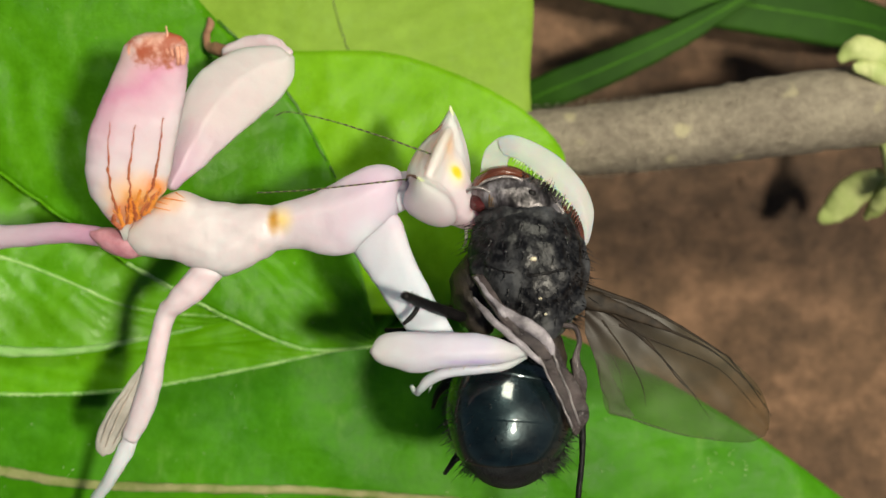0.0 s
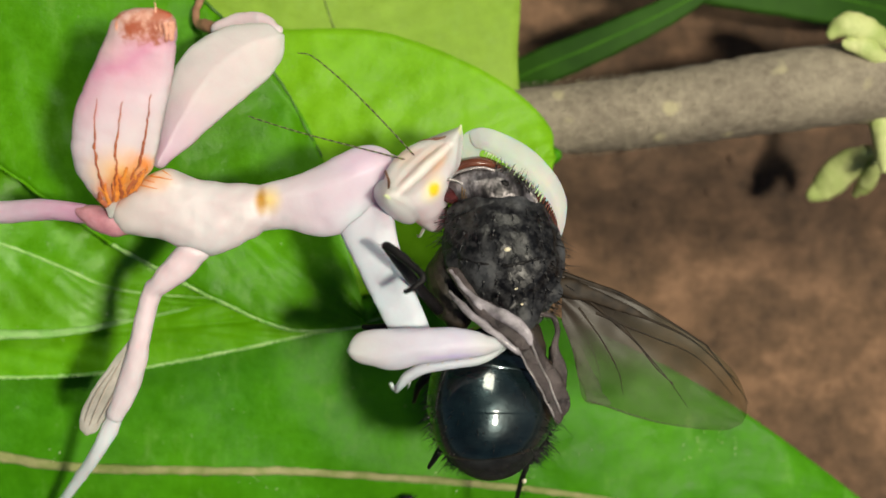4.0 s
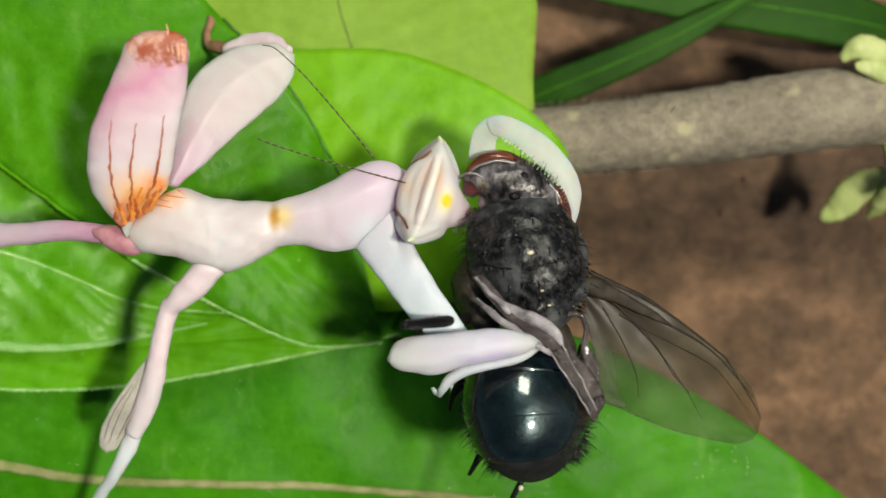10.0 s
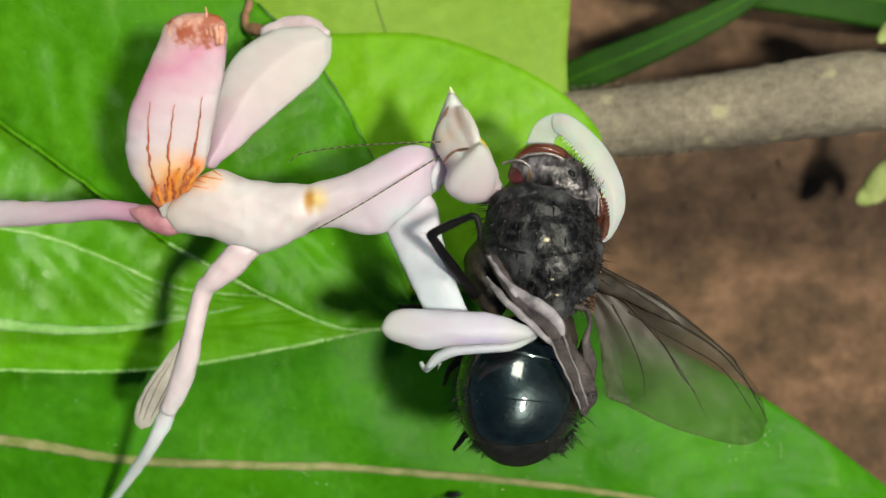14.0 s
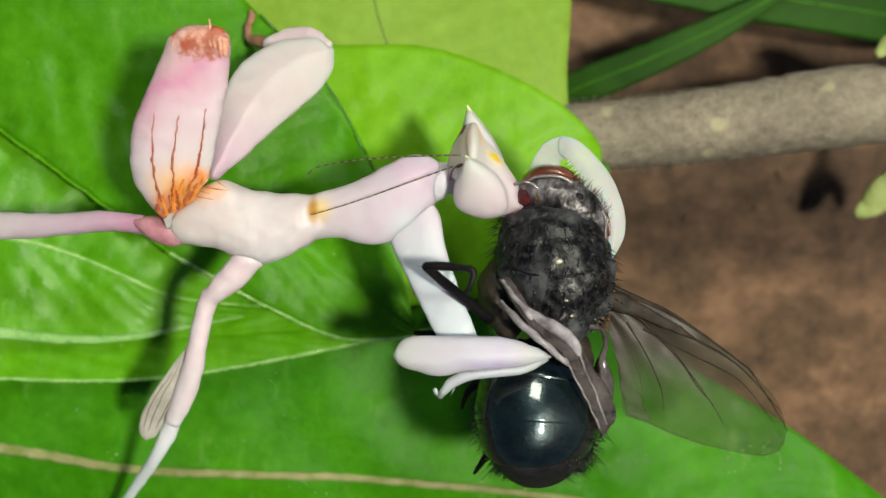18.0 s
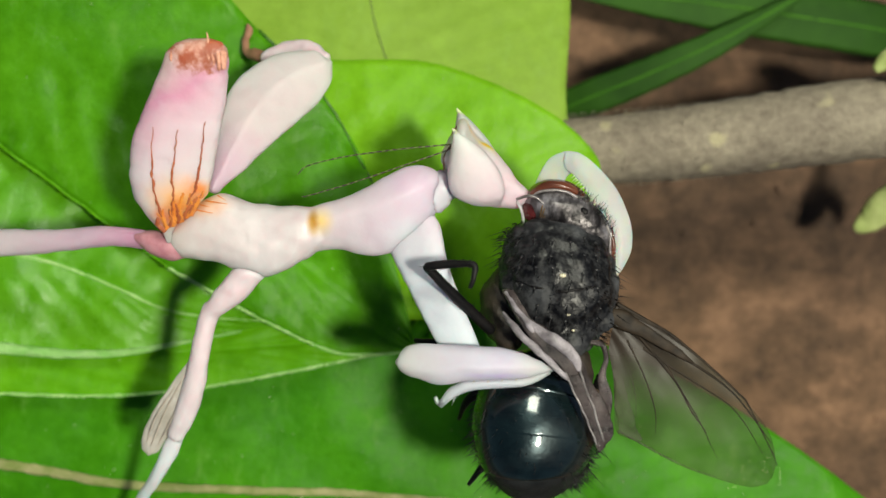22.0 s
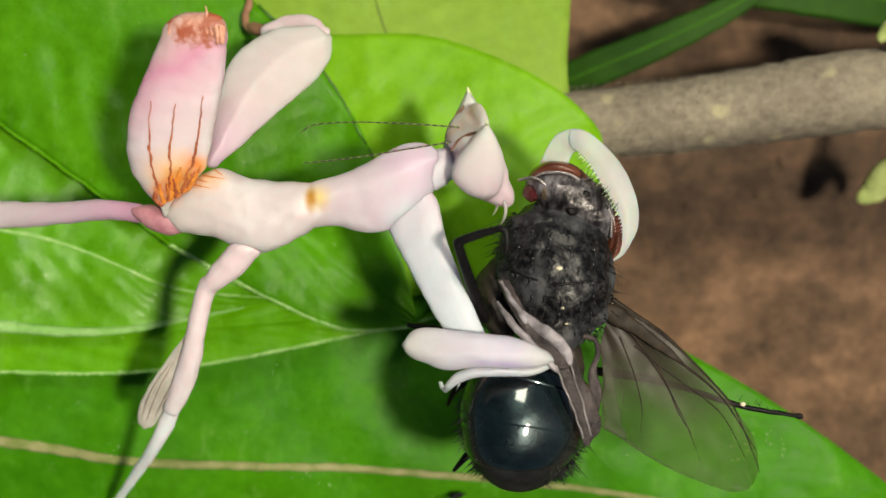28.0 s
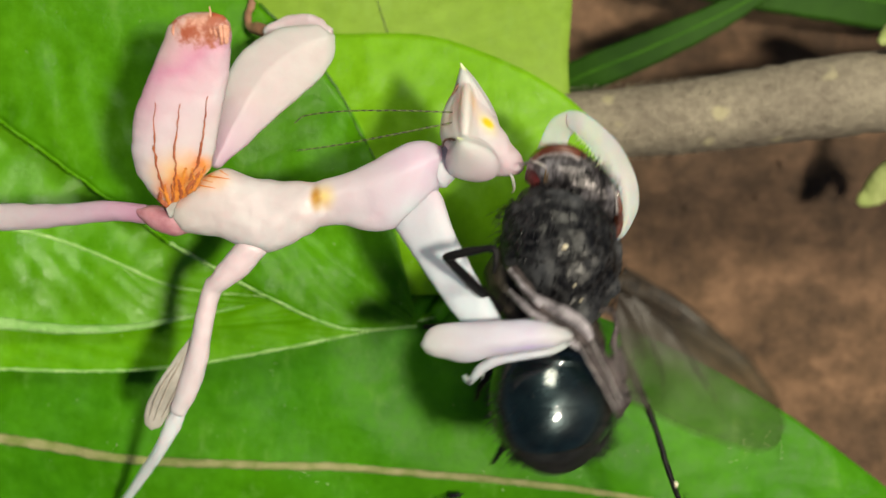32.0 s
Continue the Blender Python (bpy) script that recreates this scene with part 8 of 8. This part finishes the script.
    walk(fly_wing, [
        (0, pose(0.001822, -0.001295, 0.000700, 6.13, 6.60, 5.50)),
        (1, pose(0.001822, -0.001295, 0.000700, 6.13, 6.60, 4.25)),
        (2, pose(0.001822, -0.001295, 0.000700, 6.13, 6.60, 4.25)),
        (3, pose(0.001822, -0.001295, 0.000700, 6.13, 6.60, 4.00)),
        (6, pose(0.001822, -0.001295, 0.000700, 6.13, 6.60, 0.25)),
        (7, pose(0.001822, -0.001295, 0.000700, 6.13, 6.60, -0.50)),
        (8, pose(0.001822, -0.001295, 0.000700, 6.13, 6.60, -1.50)),
        (9, pose(0.001822, -0.001295, 0.000700, 6.13, 6.60, -4.00)),
        (10, pose(0.001822, -0.001295, 0.000700, 6.13, 6.60, -7.00)),
        (11, pose(0.001822, -0.001295, 0.000700, 6.13, 6.60, -5.75)),
        (12, pose(0.001822, -0.001295, 0.000700, 6.13, 6.60, -0.75)),
        (13, pose(0.001822, -0.001295, 0.000700, 6.13, 6.60, -6.50)),
        (14, pose(0.001822, -0.001295, 0.000700, 6.13, 6.60, -0.50)),
        (17, pose(0.001822, -0.001295, 0.000700, 6.13, 6.60, -6.25)),
        (18, pose(0.001822, -0.001295, 0.000700, 6.13, 6.60, 0.25)),
        (19, pose(0.001822, -0.001295, 0.000700, 6.13, 6.60, -4.25)),
        (20, pose(0.001822, -0.001295, 0.000700, 6.13, 6.60, -4.75)),
        (21, pose(0.001822, -0.001295, 0.000700, 6.13, 6.60, -7.75)),
        (22, pose(0.001822, -0.001295, 0.000700, 6.13, 6.60, -2.75)),
        (23, pose(0.001822, -0.001295, 0.000700, 6.13, 6.60, -4.50)),
        (24, pose(0.001822, -0.001295, 0.000700, 6.13, 6.60, -6.00)),
        (27, pose(0.001822, -0.001295, 0.000700, 6.13, 6.60, -4.00)),
        (28, pose(0.001822, -0.001295, 0.000700, 6.13, 6.60, -4.00)),
        (29, pose(0.001822, -0.001295, 0.000700, 6.13, 6.60, -6.75)),
        (30, pose(0.001822, -0.001295, 0.000700, 6.13, 6.60, -4.75)),
        (31, pose(0.001822, -0.001295, 0.000700, 6.13, 6.60, -8.00)),
        (32, pose(0.001822, -0.001295, 0.000700, 6.13, 6.60, -8.00)),
    ])
    walk(fly_femur, [
        (0, pose(-0.002500, -0.001650, 0.000900, 0.00, -55.00, 157.31)),
        (1, pose(-0.002500, -0.001650, 0.000900, 0.00, -55.00, 162.38)),
        (2, pose(-0.002500, -0.001650, 0.000900, 0.00, -55.00, 166.66)),
        (3, pose(-0.002500, -0.001650, 0.000900, 0.00, -40.38, 128.03)),
        (3.5, pose(-0.002500, -0.001650, 0.000900, 0.00, -38.02, 126.33)),
        (6, pose(-0.002500, -0.001650, 0.000900, 0.00, -55.00, 123.15)),
        (7, pose(-0.002500, -0.001650, 0.000900, 0.00, -55.00, 126.76)),
        (8, pose(-0.002500, -0.001650, 0.000900, 0.00, -37.21, 132.56)),
        (9, pose(-0.002500, -0.001650, 0.000900, 0.00, -55.00, 156.75)),
        (10, pose(-0.002500, -0.001650, 0.000900, 0.00, -54.08, 174.52)),
        (11, pose(-0.002500, -0.001650, 0.000900, 0.00, -30.00, 182.48)),
        (11.33, pose(-0.002500, -0.001650, 0.000900, 0.00, -31.00, 167.83)),
        (11.67, pose(-0.002500, -0.001650, 0.000900, 0.00, -32.03, 152.74)),
        (12, pose(-0.002500, -0.001650, 0.000900, 0.00, -33.02, 138.09)),
        (12.5, pose(-0.002500, -0.001650, 0.000900, 0.00, -41.71, 143.57)),
        (13, pose(-0.002500, -0.001650, 0.000900, 0.00, -50.39, 149.04)),
        (13.33, pose(-0.002500, -0.001650, 0.000900, 0.00, -49.01, 141.93)),
        (13.67, pose(-0.002500, -0.001650, 0.000900, 0.00, -47.57, 134.60)),
        (14, pose(-0.002500, -0.001650, 0.000900, 0.00, -46.19, 127.49)),
        (17, pose(-0.002500, -0.001650, 0.000900, 0.00, -44.13, 138.31)),
        (18, pose(-0.002500, -0.001650, 0.000900, 0.00, -38.86, 138.89)),
        (20, pose(-0.002500, -0.001650, 0.000900, 0.00, -39.10, 137.92)),
        (22, pose(-0.002500, -0.001650, 0.000900, 0.00, -32.52, 136.67)),
        (23, pose(-0.002500, -0.001650, 0.000900, 0.00, -51.26, 160.33)),
        (24, pose(-0.002500, -0.001650, 0.000900, 0.00, -35.07, 135.79)),
        (26.5, pose(-0.002500, -0.001650, 0.000900, 0.00, -30.00, 97.56)),
        (27, pose(-0.002500, -0.001650, 0.000900, 0.00, -30.00, 100.73)),
        (28, pose(-0.002500, -0.001650, 0.000900, 0.00, -40.53, 114.68)),
        (30, pose(-0.002500, -0.001650, 0.000900, 0.00, -40.23, 117.91)),
        (31, pose(-0.002500, -0.001650, 0.000900, 0.00, -39.77, 112.65)),
        (32, pose(-0.002500, -0.001650, 0.000900, 0.00, -46.06, 130.79)),
    ])
    walk(fly_tibia, [
        (0, pose(-0.004484, -0.000820, 0.003972, 0.00, 70.00, 322.46)),
        (1, pose(-0.004550, -0.000999, 0.003972, 0.00, 70.00, 333.58)),
        (2, pose(-0.004593, -0.001154, 0.003972, 0.00, 70.00, 333.92)),
        (3, pose(-0.004260, 0.000600, 0.003329, 0.00, -20.00, 319.35)),
        (3.5, pose(-0.004250, 0.000730, 0.003210, 0.00, -20.00, 322.20)),
        (6, pose(-0.003676, 0.000151, 0.003972, 0.00, -20.00, 284.54)),
        (7, pose(-0.003787, 0.000073, 0.003972, 0.00, -20.00, 301.01)),
        (8, pose(-0.004520, 0.000550, 0.003168, 0.00, -20.00, 324.80)),
        (9, pose(-0.004476, -0.000801, 0.003972, 0.00, 70.00, 328.94)),
        (10, pose(-0.004690, -0.001440, 0.003937, 0.00, 70.00, 331.70)),
        (11, pose(-0.005745, -0.001790, 0.002775, 0.00, 70.00, 321.06)),
        (11.33, pose(-0.005642, -0.000972, 0.002831, 0.00, 40.30, 364.68)),
        (11.67, pose(-0.005326, -0.000194, 0.002889, 0.00, 9.70, 409.63)),
        (12, pose(-0.004840, 0.000450, 0.002944, 0.00, -20.00, 453.25)),
        (12.5, pose(-0.004752, 0.000013, 0.003395, 0.00, -20.00, 486.35)),
        (13, pose(-0.004550, -0.000420, 0.003789, 0.00, -20.00, 519.44)),
        (13.33, pose(-0.004437, -0.000133, 0.003730, 0.00, -20.00, 475.33)),
        (13.67, pose(-0.004276, 0.000151, 0.003668, 0.00, -20.00, 429.87)),
        (14, pose(-0.004080, 0.000410, 0.003606, 0.00, -20.00, 385.76)),
        (17, pose(-0.004510, 0.000140, 0.003511, 0.00, -20.00, 360.48)),
        (18, pose(-0.004700, 0.000270, 0.003253, 0.00, -20.00, 355.88)),
        (20, pose(-0.004660, 0.000300, 0.003265, 0.00, -20.00, 367.70)),
        (22, pose(-0.004800, 0.000520, 0.002916, 0.00, -20.00, 365.42)),
        (23, pose(-0.004710, -0.000860, 0.003825, 0.00, 70.00, 342.99)),
        (24, pose(-0.004700, 0.000490, 0.003055, 0.00, -20.00, 386.14)),
        (26.5, pose(-0.002927, 0.001569, 0.002775, 0.00, -20.00, 389.63)),
        (27, pose(-0.003104, 0.001541, 0.002775, 0.00, -20.00, 391.62)),
        (28, pose(-0.003690, 0.000940, 0.003337, 0.00, -20.00, 382.77)),
        (30, pose(-0.003840, 0.000880, 0.003322, 0.00, -10.16, 377.74)),
        (31, pose(-0.003610, 0.001010, 0.003299, 0.00, -14.02, 373.41)),
        (32, pose(-0.004200, 0.000320, 0.003600, 0.00, -20.00, 367.22)),
    ])
    walk(fly_hind, [
        (0, pose(0.001640, -0.003305, -0.000900, 0.00, 0.00, -88.00)),
        (2, pose(0.001640, -0.003305, -0.000900, 0.00, 0.00, -74.00)),
        (3, pose(0.001640, -0.003305, -0.000900, 0.00, 0.00, -86.00)),
        (3.5, pose(0.001640, -0.003305, -0.000900, 0.00, 10.00, -95.00)),
        (5.5, pose(0.001640, -0.003305, -0.000900, 0.00, 45.00, -112.00)),
        (8, pose(0.001640, -0.003305, -0.000900, 0.00, 45.00, -112.00)),
        (9, pose(0.001640, -0.003305, -0.000900, 0.00, 10.00, -118.00)),
        (11, pose(0.001640, -0.003305, -0.000900, 0.00, 0.00, -124.00)),
        (12, pose(0.001640, -0.003305, -0.000900, 0.00, 0.00, -126.00)),
        (12.6, pose(0.001640, -0.003305, -0.000900, 0.00, 0.00, -100.00)),
        (13, pose(0.001640, -0.003305, -0.000900, 0.00, 0.00, -83.00)),
        (13.5, pose(0.001640, -0.003305, -0.000900, 0.00, 20.00, -95.00)),
        (14, pose(0.001640, -0.003305, -0.000900, 0.00, 45.00, -112.00)),
        (24.5, pose(0.001640, -0.003305, -0.000900, 0.00, 45.00, -112.00)),
        (26.5, pose(0.001640, -0.003305, -0.000900, 0.00, 20.00, -85.00)),
        (27, pose(0.001640, -0.003305, -0.000900, 0.00, 0.00, -55.00)),
        (27.5, pose(0.001640, -0.003305, -0.000900, 0.00, 0.00, -16.00)),
        (28, pose(0.001640, -0.003305, -0.000900, 0.00, 0.00, -7.00)),
        (29, pose(0.001640, -0.003305, -0.000900, 0.00, 0.00, -8.00)),
        (30.5, pose(0.001640, -0.003305, -0.000900, 0.00, 0.00, -8.00)),
        (31.5, pose(0.001640, -0.003305, -0.000900, 0.00, 0.00, -14.00)),
        (32, pose(0.001640, -0.003305, -0.000900, 0.00, 0.00, -70.00)),
    ])


motions()
